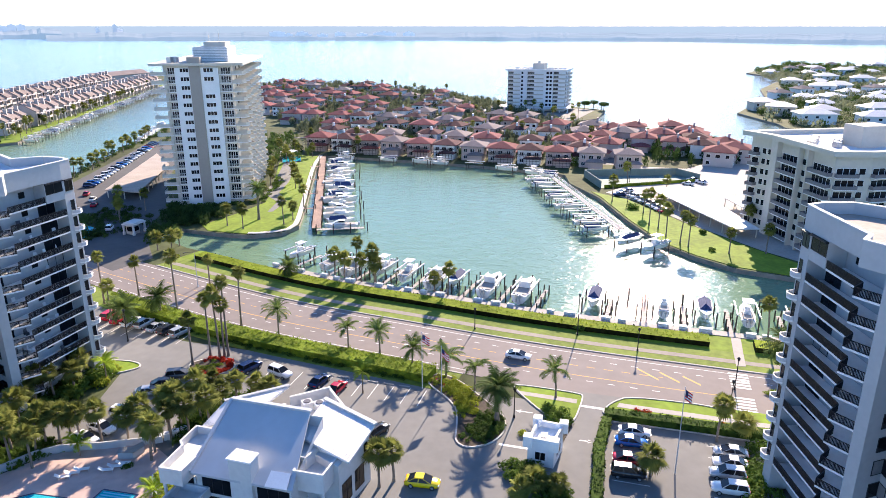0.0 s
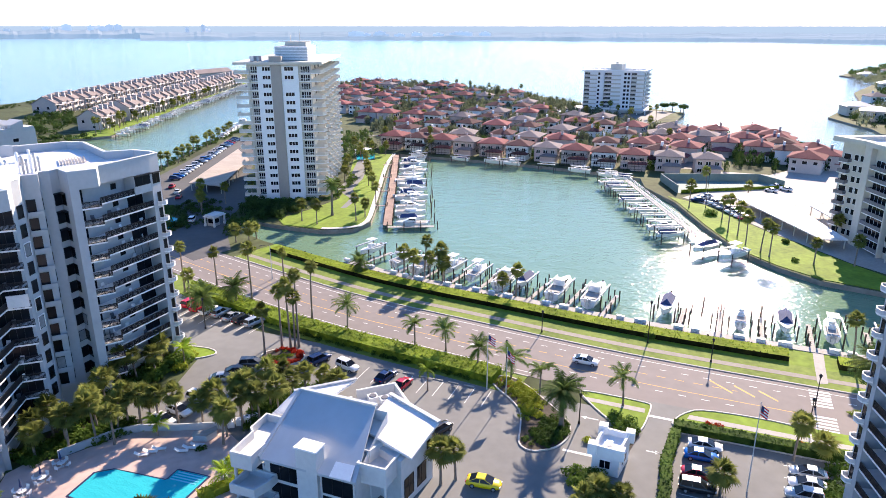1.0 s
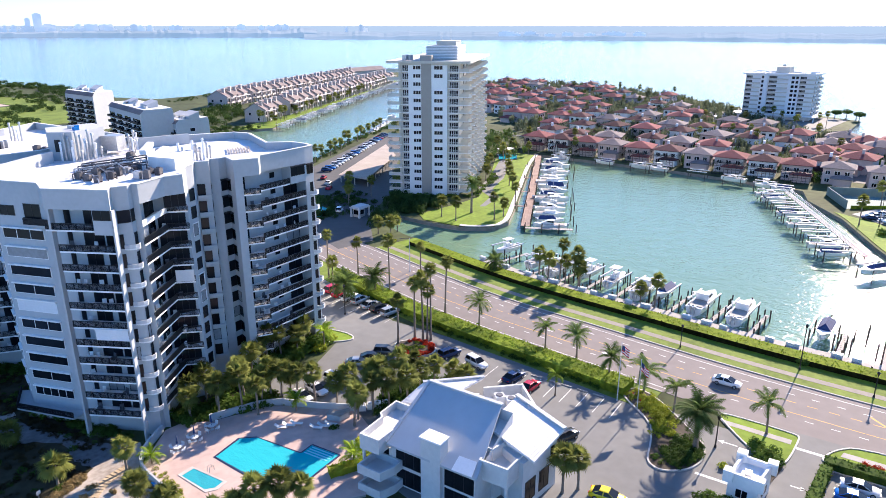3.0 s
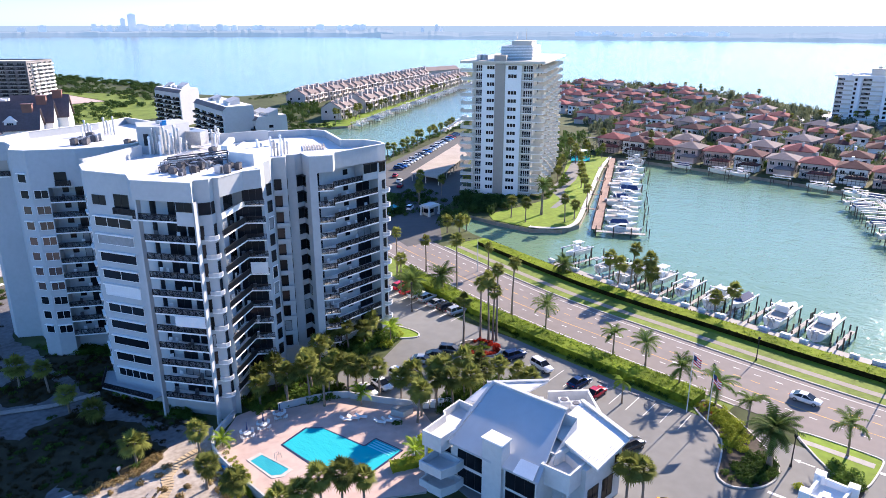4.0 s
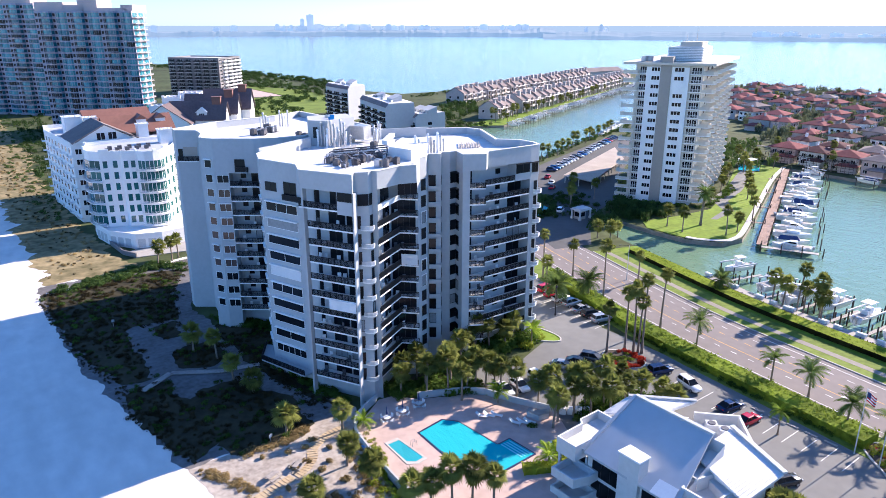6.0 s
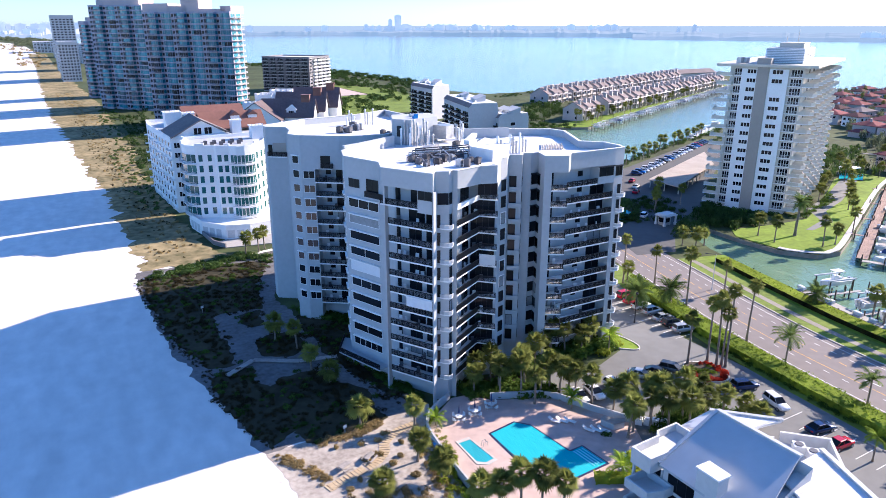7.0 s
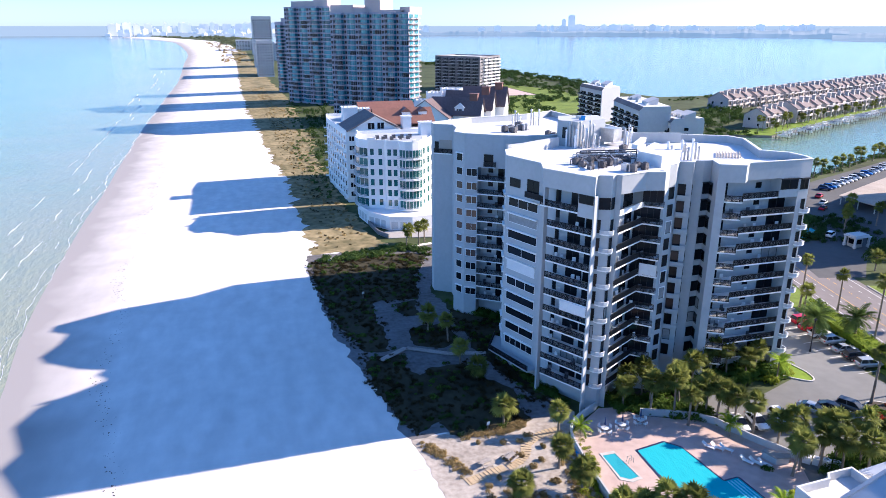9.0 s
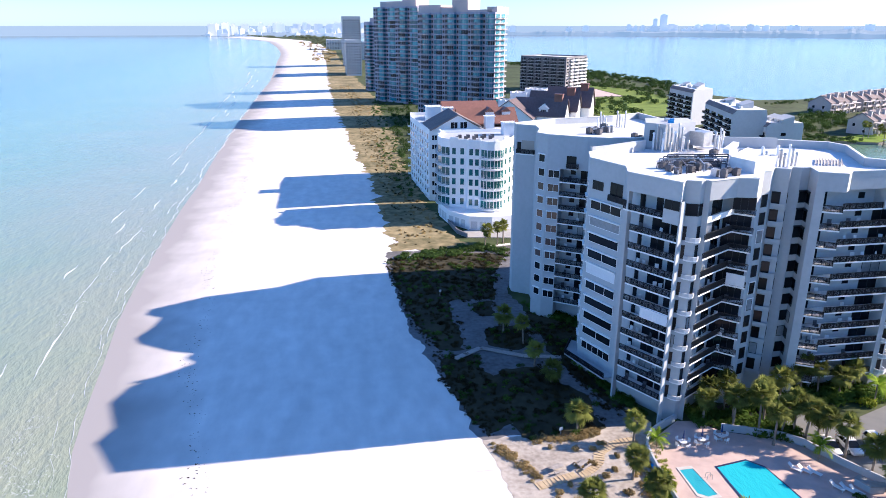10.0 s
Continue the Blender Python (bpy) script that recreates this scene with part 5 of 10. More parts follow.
# ---- the tall tower by the marina ----
marina = thing("apartment_tower", "tall white and taupe slab tower with stacked balconies", "apartment building")
MORE[marina, "balcony"] = 180
UX, VX = Vector((0.43, -0.903)), Vector((0.903, 0.43))      # along the end wall, along the long side
P0 = Vector((189.0, 147.2))


def mp(u, v):
    p = P0 + UX * u + VX * v
    return (p.x, p.y)


MFH, MN, MZ = 2.72, 16, 1.2
core(marina, [mp(1.0, 0.6), mp(4.5, 0.6), mp(4.5, 0), mp(8.95, 0), mp(8.95, -0.3), mp(12.4, -0.3), mp(12.4, 0), mp(17.9, 0), mp(17.9, 0.6), mp(22.0, 0.6), mp(22.4, 64), mp(1.0, 64)], 45.0, "cream", "roofwhite", 0.9)
for a, c, v, mat_k in ((4.5, 8.9, 0.0, "white"), (9.0, 12.35, -0.3, "taupe"), (12.45, 17.9, 0.0, "white")):
    m, w = frame_of(mp(a, v), mp(c, v))
    b = Build()
    b.box(0, w, -0.14, 0, 0, 44.4 if mat_k == "white" else 46.8)
    o = b.ob("pilaster", mat_k, parent=marina)
    o.matrix_basis = m
    if mat_k == "white":
        for k in range(MN):
            if k == 13 and a > 10:
                continue
            far_window(marina, m @ pose(0, -0.14, 0), w * (0.40 if a < 6 else 0.18), MZ + k * MFH + 1.05, w * (0.56 if a < 6 else 0.52), 1.15, "glass", "white", 3)
m, w = frame_of(mp(1.0, 0.6), mp(4.5, 0.6))
m2, w2 = frame_of(mp(17.9, 0.6), mp(22.0, 0.6))


def wrap_balcony(key, pts, back, z):
    """A cream-fronted balcony that turns a corner of the marina tower."""
    if ("wrap", key) not in MESHES:
        a = Build()
        poly = list(pts) + list(back)
        a.prism(poly, -0.1, 0.12)
        a.add([(*p, -0.1) for p in reversed(poly)], [tuple(range(len(poly)))])
        l, r, n = side_line(pts, 0.14), side_line(pts, -0.02), len(pts)
        a.add([(*p, 0.121) for p in r] + [(*p, 1.05) for p in r] + [(*p, 1.05) for p in l] + [(*p, 0.121) for p in l], [(j + k * n, j + 1 + k * n, j + 1 + (k + 1) * n, j + (k + 1) * n) for k in range(3) for j in range(n - 1)] + [(0, n, 2 * n, 3 * n), (4 * n - 1, 3 * n - 1, 2 * n - 1, n - 1)], 1)
        MESHES["wrap", key] = a.mesh("balcony", "white", "cream")
    return piece("balcony", MESHES["wrap", key], marina, pose(0, 0, z))


for k in range(MN):
    z = MZ + k * MFH + 0.2
    wrap_balcony("left", [mp(-2.7, 3.4), mp(-2.7, -0.9), mp(2.0, -0.9), mp(2.0, 0.5)], [mp(1.0, 0.6), mp(1.0, 3.4)], z)
    far_window(marina, m, 1.4, z + 0.15, 2.0, 2.0, "glass", "white", 3)
    balcony(marina, m, 1.2, 3.45, z, 0.45, "lightrail", "white", False)
    far_window(marina, m2, 0.7, z + 0.15, 2.9, 2.0, "glass", "white", 4)
    balcony(marina, m2, 0.05, 3.9, z, 0.5, "lightrail", "white", False)
    wrap_balcony("right", [mp(22.0, -0.6), mp(25.2, -0.6), mp(26.2, 1.6), mp(25.2, 5.0), mp(22.1, 5.0)], [mp(22.05, 0.6)], z)
# long sunny side: deep angled balconies in stacks
for j in range(6):
    v0 = 8.2 + j * 9.4
    ms, ws = frame_of(mp(22.06, v0), mp(22.12, v0 + 7.0))
    for k in range(MN):
        z = MZ + k * MFH + 0.2
        wrap_balcony("side%d" % j, [mp(22.1, v0), mp(25.0, v0 + 0.4), mp(26.4, v0 + 2.8), mp(25.4, v0 + 6.2), mp(22.1, v0 + 6.6)], [], z)
        far_window(marina, ms, 0.6, z + 0.15, 3.2, 2.0, "glass", "white", 3)
b = Build()
b.prism([mp(-2.9, -1.3), mp(23.5, -1.3), mp(25.6, 0.4), mp(26.6, 65), mp(-2.0, 65)], 45.002, 45.8)
b.ob("roof_edge", "cream", parent=marina)
plant = Build()
plant.prism([mp(9.5, 8), mp(20, 8), mp(20, 30), mp(9.5, 30)], 45.8, 50.4)
ph = plant.ob("plant_house", "stucco", parent=marina, label="louvred white rooftop plant house")
for i in range(9):
    b = Build()
    b.prism([mp(9.2, 7.7), mp(20.3, 7.7), mp(20.3, 30.3), mp(9.2, 30.3)], 46.0 + i * 0.5, 46.26 + i * 0.5)
    b.ob("louvre", "white", parent=ph)
b = Build()
b.prism([mp(8.6, -0.4), mp(12.6, -0.4), mp(12.6, 4), mp(8.6, 4)], 45.81, 47.6)
b.ob("stair_house", "taupe", parent=marina)
b = Build()
b.prism([mp(12, 14), mp(19, 14), mp(19, 27), mp(12, 27)], 50.4, 51.9)
b.cyl(*mp(16, 22), 51.9, 56.0, 0.12, 0.05)
b.cyl(*mp(13, 20), 51.9, 54.0, 0.1, 0.05)
b.beam((*mp(10, 12), 51.9), (*mp(21, 12), 51.9), 0.3, 0.2)
b.ob("roof_mast", "cream", parent=marina)
b = Build()
for u, v in ((3, 3), (4.5, 3.5), (3, 6), (10, 4), (19, 12)):
    p = mp(u, v)
    b.box(p[0] - 0.8, p[0] + 0.8, p[1] - 0.8, p[1] + 0.8, 45.9, 47.6)
b.ob("air_unit", "steel", parent=marina)


# ---- plainer towers further off ----
def plain_tower(name, label, poly, top, fh, wall, roof, faces, glass="glass", frame="white", z1=1.0, parapet=1.0, glazed=1.0):
    """faces: (edge number, [(u0, u1, kind)]) with kinds w: window, b: balcony with a door."""
    t = thing(name, label, "apartment building")
    core(t, poly, top, wall, roof, parapet)
    n = int((top - parapet - z1) / fh)
    for e, cols in faces:
        m, w = frame_of(poly[e], poly[(e + 1) % len(poly)])
        for k in range(n):
            z = z1 + k * fh
            for u0, u1, kind, *rest in cols:
                if kind == "w":
                    far_window(t, m, u0 * w, z + 0.9, (u1 - u0) * w, 1.5, rest[0] if rest else glass, frame, max(1, int((u1 - u0) * w / 1.4)))
                elif kind == "g":
                    far_window(t, m, u0 * w, z + 0.35, (u1 - u0) * w, fh - 0.95, rest[0] if rest else glass, frame, max(1, int((u1 - u0) * w / 1.5)))
                else:
                    balcony(t, m, u0 * w, u1 * w, z + 0.1, 1.5, rest[0] if rest else "rail", "white", True)
                    far_window(t, m, u0 * w + 0.4, z + 0.25, ((u1 - u0) * w - 0.8) * glazed, 2.1, glass, frame, max(1, int((u1 - u0) * w / 1.6)))
    return t


RC = [(215.5, -31.6), (209.3, -37.0), (185.4, -46.6), (187.3, -55.0), (194, -68), (232, -66)]
rc = plain_tower("apartment_block", "pale apartment block with dark recessed balconies in shade", RC, 28.0, 2.95, "cream", "roofwhite",
    [(0, ((0.05, 0.4, "b", "brown"), (0.5, 0.64, "w"), (0.72, 0.86, "w"))), (1, ((0.14, 0.49, "b", "brown"), (0.51, 0.56, "w"), (0.59, 0.64, "w"), (0.67, 0.985, "b", "brown"))),
     (2, ((0.02, 0.64, "b", "brown"), (0.70, 0.86, "w"))), (3, ((0.02, 0.42, "b", "brown"), (0.46, 0.52, "w"), (0.56, 0.97, "b", "brown")))], z1=0.8)
b = Build()            # overhanging roof edge
o, i, n = inset(RC, -1.7), inset(RC, 0.4), len(RC)
b.add([(*p, 26.9) for p in o] + [(*p, 28.2) for p in o] + [(*p, 28.2) for p in i] + [(*p, 26.9) for p in i],
      [(j + k * n, (j + 1) % n + k * n, (j + 1) % n + (k + 1) % 4 * n, j + (k + 1) % 4 * n) for k in range(4) for j in range(n)])
b.ob("roof_edge", "cream", parent=rc)
for p, q in ((along(RC[1], RC[2], 0.01), along(RC[1], RC[2], 0.125)), (along(RC[1], RC[2], 0.495), along(RC[1], RC[2], 0.66))):
    d = (Vector(q) - Vector(p)).normalized()
    out = Vector((d.y, -d.x)) * 1.5
    b = Build()
    if p == along(RC[1], RC[2], 0.01):
        b.prism([tuple(Vector(p) + out), tuple(Vector(q) + out), q, p], 0, 26.9)
    else:
        for r in (p, tuple(Vector(q) - d * 0.35)):
            b.prism([tuple(Vector(r) + out), tuple(Vector(r) + out + d * 0.35), tuple(Vector(r) + d * 0.35), r], 0, 26.9)
    b.ob("wall_pier", "cream", parent=rc)
b = Build()
b.prism([(205, -52), (199, -55), (203, -63), (209, -60)], 27, 32.5)
b.ob("lift_house", "cream", parent=rc)
for i in range(9):
    b = Build()
    b.box(-0.9, 0.9, -0.7, 0.7, 0, 1.3)
    b.cyl(0, 0, 1.3, 1.45, 0.5)
    o = b.ob("air_unit", "steel", parent=rc)
    o.matrix_basis = pose(199 + (i % 5) * 2.8, -43.5 - (i // 5) * 6 - (i % 5) * 0.8, 27.0, 0, 0, 25)
FT = [(483, 91.5), (489.5, 52.5), (511, 51.2), (511, 91)]
ft = plain_tower("apartment_tower", "pale ten-storey tower with banded balconies before the bay", FT, 28.5, 2.7, "white", "roofgrey",
    [(0, ((0.0, 0.22, "b", "cream"), (0.235, 0.265, "w"), (0.335, 0.62, "b", "cream"), (0.67, 0.71, "w"), (0.73, 0.765, "w"), (0.785, 1.0, "b", "cream"))),
     (1, ((0.02, 0.4, "b", "cream"), (0.5, 0.62, "w"), (0.7, 0.98, "b", "cream")))], z1=2.8, frame="cream", glazed=0.42)
for a, c in ((0.275, 0.325), (0.625, 0.66)):
    p, q = Vector(along(FT[0], FT[1], a)), Vector(along(FT[0], FT[1], c))
    d = (q - p).normalized()
    out = Vector((d.y, -d.x)) * 1.6
    b = Build()
    b.prism([tuple(p + out), tuple(q + out), tuple(q), tuple(p)], 0, 28.0)
    b.ob("wall_pier", "white", parent=ft)
b = Build()
o, i, n = inset(FT, -1.6), inset(FT, 0.4), len(FT)
b.add([(*p, 27.7) for p in o] + [(*p, 28.7) for p in o] + [(*p, 28.7) for p in i] + [(*p, 27.7) for p in i],
      [(j + k * n, (j + 1) % n + k * n, (j + 1) % n + (k + 1) % 4 * n, j + (k + 1) % 4 * n) for k in range(4) for j in range(n)])
b.ob("roof_edge", "white", parent=ft)
b = Build()
b.prism([(491, 75.5), (492, 68), (502, 67), (502, 76)], 27, 32.4)
b.box(496, 498, 71, 73, 32.4, 33.6)
b.ob("lift_house", "cream", parent=ft)
for x, y in ((489, 86), (489, 82.5), (493, 84), (489.5, 79), (496, 60), (494, 57)):
    b = Build()
    b.box(x - 1, x + 1, y - 0.9, y + 0.9, 27.4, 29.2)
    b.ob("air_unit", "steel", parent=ft)
b = Build()
b.prism([(478, 98), (482, 48), (512, 46), (512, 98)], 2.6, 3.2)
b.ob("podium_roof", "roofwhite", parent=ft)
for k in range(10):
    b = Build()
    x, y = 478.4 + 0.38 * k, 97 - 5.3 * k
    b.box(x - 0.3, x + 0.3, y - 0.3, y + 0.3, 0, 2.6)
    b.ob("post", "white", parent=ft)


def glass_tower(label, p0, p1, end, depth, top, roofs, bays, fh=3.0, seed=1):
    """A tower whose front alternates walls with rounded glass bays; end: the short side's far corner."""
    t = thing("glass_tower", label, "apartment building")
    d = (Vector(p1) - Vector(p0)).normalized()
    n = Vector((-d.y, d.x))
    w = (Vector(p1) - Vector(p0)).length
    rnd = random.Random(seed)
    unit = w / bays
    poly, kinds = [], []
    for i in range(bays):
        a = Vector(p0) + d * (unit * i)
        flat, r = unit * 0.44, unit * 0.28
        back = 1.4 if i % 2 else 0.0
        poly += [tuple(a + n * back), tuple(a + d * flat * 0.5 + n * back), tuple(a + d * flat + n * back)]
        kinds += ["wall", "wall2" if i % 2 else "loggia", "turn"]
        for j in range(1, 6):
            g = math.pi * j / 6
            poly.append(tuple(a + d * (flat + r - r * math.cos(g)) - n * (1.9 * math.sin(g) - back)))
            kinds.append("bay")
        kinds[-1] = "turn"
    poly += [tuple(p1), tuple(end), tuple(Vector(p0) + n * depth + d * w * 0.5), tuple(Vector(p0) + n * depth)]
    kinds += ["end", "side", "side", "flank"]
    core(t, poly, top, "mauve", "roofgrey", 1.0)
    floors = int((top - 1.5) / fh)
    tints = [[rnd.choice(("teal", "teal", "darkteal", "glass")) for _ in range(floors)] for _ in range(bays)]
    for e, kind in enumerate(kinds):
        m, ew = frame_of(poly[e], poly[(e + 1) % len(poly)])
        for k in range(floors):
            z = 1.0 + k * fh
            tint = tints[min(bays - 1, e // 8)][k]
            if kind == "bay":
                far_window(t, m, 0.06, z + 0.3, ew - 0.12, fh - 0.75, tint if k < floors - 3 else "teal", "mauve", 1)
                if e // 8 % 2 == 0:
                    balcony(t, m, -0.05, ew + 0.05, z, 0.55, "mauve", "pink", False, 0.9)
            elif kind == "turn":
                far_window(t, m, 0.1, z + 0.5, max(0.4, ew - 0.2), fh - 1.1, "darkteal", "mauve", 1)
            elif kind == "wall":
                far_window(t, m, ew * 0.18, z + 0.7, ew * 0.64, 1.6, "glass", "mauve", 1)
            elif kind == "wall2":
                far_window(t, m, ew * 0.1, z + 0.4, ew * 0.8, fh - 0.9, "darkteal" if k % 4 else "teal", "mauve", 2)
            elif kind == "loggia":
                far_window(t, m, ew * 0.12, z + 0.4, ew * 0.76, fh - 0.9, "glass", "mauve", 2)
                balcony(t, m, 0.05, ew - 0.05, z, 1.2, "mauve", "pink", False, 0.95)
            elif kind == "end":
                for u in (0.04, 0.54):
                    balcony(t, m, ew * u, ew * (u + 0.42), z, 1.7, "lightrail", "pink", False, 0.95)
                    far_window(t, m, ew * u + 0.4, z + 0.3, ew * 0.42 - 0.8, 2.1, "teal", "mauve", 2)
            elif kind == "flank":
                for u in (0.06, 0.4, 0.72):
                    far_window(t, m, ew * u, z + 0.6, ew * 0.18, 1.6, "darkteal", "mauve", 2)
    c = (Vector(p0) + Vector(p1)) / 2 + n * depth * 0.5
    for s0, width, h in roofs:
        b = Build()
        q, a = c + d * (s0 * w / 2), width * w / 2
        b.prism([tuple(q - d * a - n * depth * 0.38), tuple(q + d * a - n * depth * 0.38), tuple(q + d * a + n * 4), tuple(q - d * a + n * 4)], top - 1, top + h)
        b.ob("roof_house", "pink", parent=t)
    return t


glass_tower("tall mauve tower with teal glass bays and balconies", (58.4, 440), (98.5, 403), (107, 412), 27, 64.5, ((-0.75, 0.3, 4.5), (-0.25, 0.22, 3.0), (0.05, 0.2, 8.5), (0.55, 0.3, 1.5), (0.85, 0.12, 3.0)), 6, seed=3)
glass_tower("tall mauve tower with teal glass bays facing the beach", (40, 560), (69.6, 523), (78, 530), 26, 70.5, ((-0.3, 0.5, 4.0), (0.5, 0.3, 7.0)), 4, seed=4)
glass_tower("mauve tower with teal glass behind the others", (38, 655), (48, 634), (60, 640), 20, 60.5, ((0.0, 0.4, 3),), 2, seed=5)
plain_tower("apartment_block", "dark brown apartment block with pale end wall", [(180, 634), (211, 597), (221, 606), (240, 623), (208, 660)], 31.0, 2.9, "brown", "roofwhite",
    [(0, ((0.02, 0.14, "b"), (0.18, 0.3, "b"), (0.34, 0.46, "b"), (0.52, 0.64, "b"), (0.68, 0.8, "b"), (0.84, 0.97, "b"))), (1, ((0.1, 0.4, "w"), (0.5, 0.9, "b", "white"))), (2, ((0.05, 0.35, "b", "white"), (0.42, 0.65, "b", "white"), (0.7, 0.95, "b", "white")))])
def low_block(label, A, B, C, top, cols, end=()):
    """A low block: balconies along A-B under a sloped mansard edge, a plain end wall B-C."""
    d = Vector(A) - Vector(B)
    deep = Vector(C) - Vector(B)
    D = tuple(Vector(A) + deep)
    poly = [A, B, C, D]
    n = len(cols)
    t = plain_tower("condominium_block", label, poly, top - 1.9, 2.75, "beigewhite", "roofgrey", [(0, tuple((u0, u1, "b") for u0, u1 in cols)), (1, end)], z1=0.6, parapet=0.3)
    inn = deep.normalized() * 1.7
    back = -deep.normalized() * 0.5
    low = [tuple(Vector(A) - inn * 0.25), tuple(Vector(B) - inn * 0.25), C, D]
    high = [tuple(Vector(A) + inn), tuple(Vector(B) + inn), tuple(Vector(C) + back), tuple(Vector(D) + back)]
    b = Build()
    b.add([(*p, top - 1.9) for p in low] + [(*p, top) for p in high], [(0, 1, 5, 4), (1, 2, 6, 5), (2, 3, 7, 6), (3, 0, 4, 7)])
    b.m = [0, 1, 1, 1]
    b.add([(*p, top) for p in high], [(0, 1, 2, 3)], 2)
    b.ob("mansard", "roofbrown", "beigewhite", "roofwhite", parent=t)
    for u, v, w, h in ((0.25, 0.55, 4.5, 3.0), (0.72, 0.5, 3.4, 2.4)):
        p = Vector(B) + d * u + deep * v
        e = d.normalized()
        f = deep.normalized()
        b = Build()
        q = [p + e * w + f * w * 0.6, p - e * w + f * w * 0.6, p - e * w - f * w * 0.6, p + e * w - f * w * 0.6]
        b.add([(*k, top) for k in q] + [(*k, top + (h if j < 2 else h * 0.45)) for j, k in enumerate(q)], [(0, 1, 5, 4), (1, 2, 6, 5), (2, 3, 7, 6), (3, 0, 4, 7), (4, 5, 6, 7)])
        b.ob("stair_house", "beigewhite", parent=t)
    for i in range(7):
        p = Vector(B) + d * (0.12 + 0.1 * i) + deep * (0.3 + 0.12 * (i % 3))
        b = Build()
        b.box(-0.8, 0.8, -0.7, 0.7, 0, 1.0)
        b.cyl(0, 0, 1.0, 1.12, 0.45)
        b.ob("air_unit", "steel", parent=t).matrix_basis = pose(p.x, p.y, top, 0, 0, 20)
    return t


low_block("low pale condominium block with a sloped mansard edge", (217.8, 417.5), (214.8, 382.6), (231.0, 389), 21.0, ((0.03, 0.3), (0.37, 0.64), (0.71, 0.97)))
low_block("low pale condominium block with dark balconies and a plain end wall", (193.2, 331), (180.7, 285.2), (196, 283), 21.0, ((0.02, 0.2), (0.26, 0.44), (0.5, 0.7), (0.76, 0.97)))
low_block("low pale condominium block with a stair window in its end wall", (197.2, 297), (194.7, 280.2), (211.5, 278.2), 15.6, ((0.05, 0.45), (0.55, 0.95)), ((0.40, 0.54, "w"),))

# white beach-front residence with a curved front and gabled roofs behind
res = thing("beach_residence", "white six-storey beach residence with curved balconies and rust gabled roofs", "apartment building")
BAYW = smooth_line([(36.6, 221.5), (35.0, 214), (33.9, 209.5), (34.3, 205.6), (36.4, 203.0)], 2.2)
BAYS = smooth_line([(45.0, 197.8), (46.4, 196.0), (48.4, 195.3), (50.4, 195.7), (51.7, 197.2)], 1.7)
FRONT = BAYW + [(41.2, 201.4), (41.5, 200.2), (44.9, 199.0)] + BAYS + [(52.2, 199.2), (56.0, 203.5), (60, 212), (62, 221.5)]
core(res, FRONT, 24.6, "white", "roofgrey", 1.0)
core(res, [(31.8, 262), (33.5, 226), (40, 224.2), (64, 224.3), (68, 272), (33, 274)], 24.2, "white", "roofgrey", 1.0, name="wall")
curved = len(BAYW) - 1
for e in range(len(FRONT) - 1):
    m, w = frame_of(FRONT[e], FRONT[e + 1])
    glazed = e < curved or len(BAYW) + 3 <= e < len(BAYW) + 2 + len(BAYS)
    for k in range(6):
        z = 3.9 + k * 3.1
        if glazed:
            far_window(res, m, 0.08, z + 0.25, w - 0.16, 2.35, "greenglass", "white", 2)
            balcony(res, m, -0.1, w + 0.1, z - 0.1, 1.0, "lightrail", "white", False, 0.95)
        elif w > 3.0:
            n = 2 if w < 7 else 3
            for i in range(n):
                far_window(res, m, w * (i + 0.5) / n - 0.55, z + 0.6, 1.1, 1.9, "greenglass", "white", 1)
b = Build()            # stepped blocks along the parapet
for e in range(len(FRONT) - 1):
    (xa, ya), (xb, yb) = FRONT[e], FRONT[e + 1]
    if e % 3 == 1:
        b.beam((xa, ya, 24.9), ((xa + xb) / 2, (ya + yb) / 2, 24.9), 0.5, 0.6)
b.ob("parapet", "white", parent=res)
PODIUM = [(35.2, 213), (33.6, 206), (34.85, 196.6), (39.7, 188.6), (46, 186.6), (53, 187.6), (60, 193), (64, 203), (42, 206)]
b = Build()
b.prism(PODIUM, 0, 3.4)
podium = b.ob("podium", "white", parent=res, label="white rounded garage podium")
for e in range(1, 5):
    m, w = frame_of(PODIUM[e], PODIUM[e + 1])
    for i in range(int(w / 2.6)):
        b = Build()
        b.box(0.4 + i * 2.6, 2.3 + i * 2.6, -0.03, 0.0, 0.4, 2.7)
        b.ob("garage_panel", "lightrail", parent=podium).matrix_basis = m
for e in range(1, 6):
    m, w = frame_of(PODIUM[e], PODIUM[e + 1])
    b = Build()
    b.box(0, w, 0.05, 0.2, 3.401, 4.2)
    b.ob("terrace_wall", "white", parent=podium).matrix_basis = m
strip("retaining_wall", [(34.4, 214), (34.6, 200), (35.4, 186), (37.5, 181)], 0, 0.35, 0, 1.3, "brown", "dark timber retaining wall beside the white residence", "wall")
slab("residence_forecourt", [(35.4, 186), (37.5, 181), (54, 178), (64, 190), (60, 193), (53, 187.6), (46, 186.6), (39.7, 188.6)], 0, 0.2, "concrete", "pale paved forecourt of the white residence", "forecourt")
for k, (p0, p1) in enumerate((((31.8, 262), (33.5, 226)), ((33, 274), (31.8, 262)), ((33.5, 226), (40, 224.2)))):
    m, w = frame_of(p0, p1)
    for j in range(max(1, int(w / 4.5))):
        for i in range(7):
            far_window(res, m, 1.0 + j * 4.5, 2.2 + i * 3.1, 1.6, 1.5, "glass", "white", 2)
            if j % 2 == 1:
                balcony(res, m, 3.0 + j * 4.5, 5.2 + j * 4.5, 1.4 + i * 3.1, 1.2, "lightrail", "white", False)


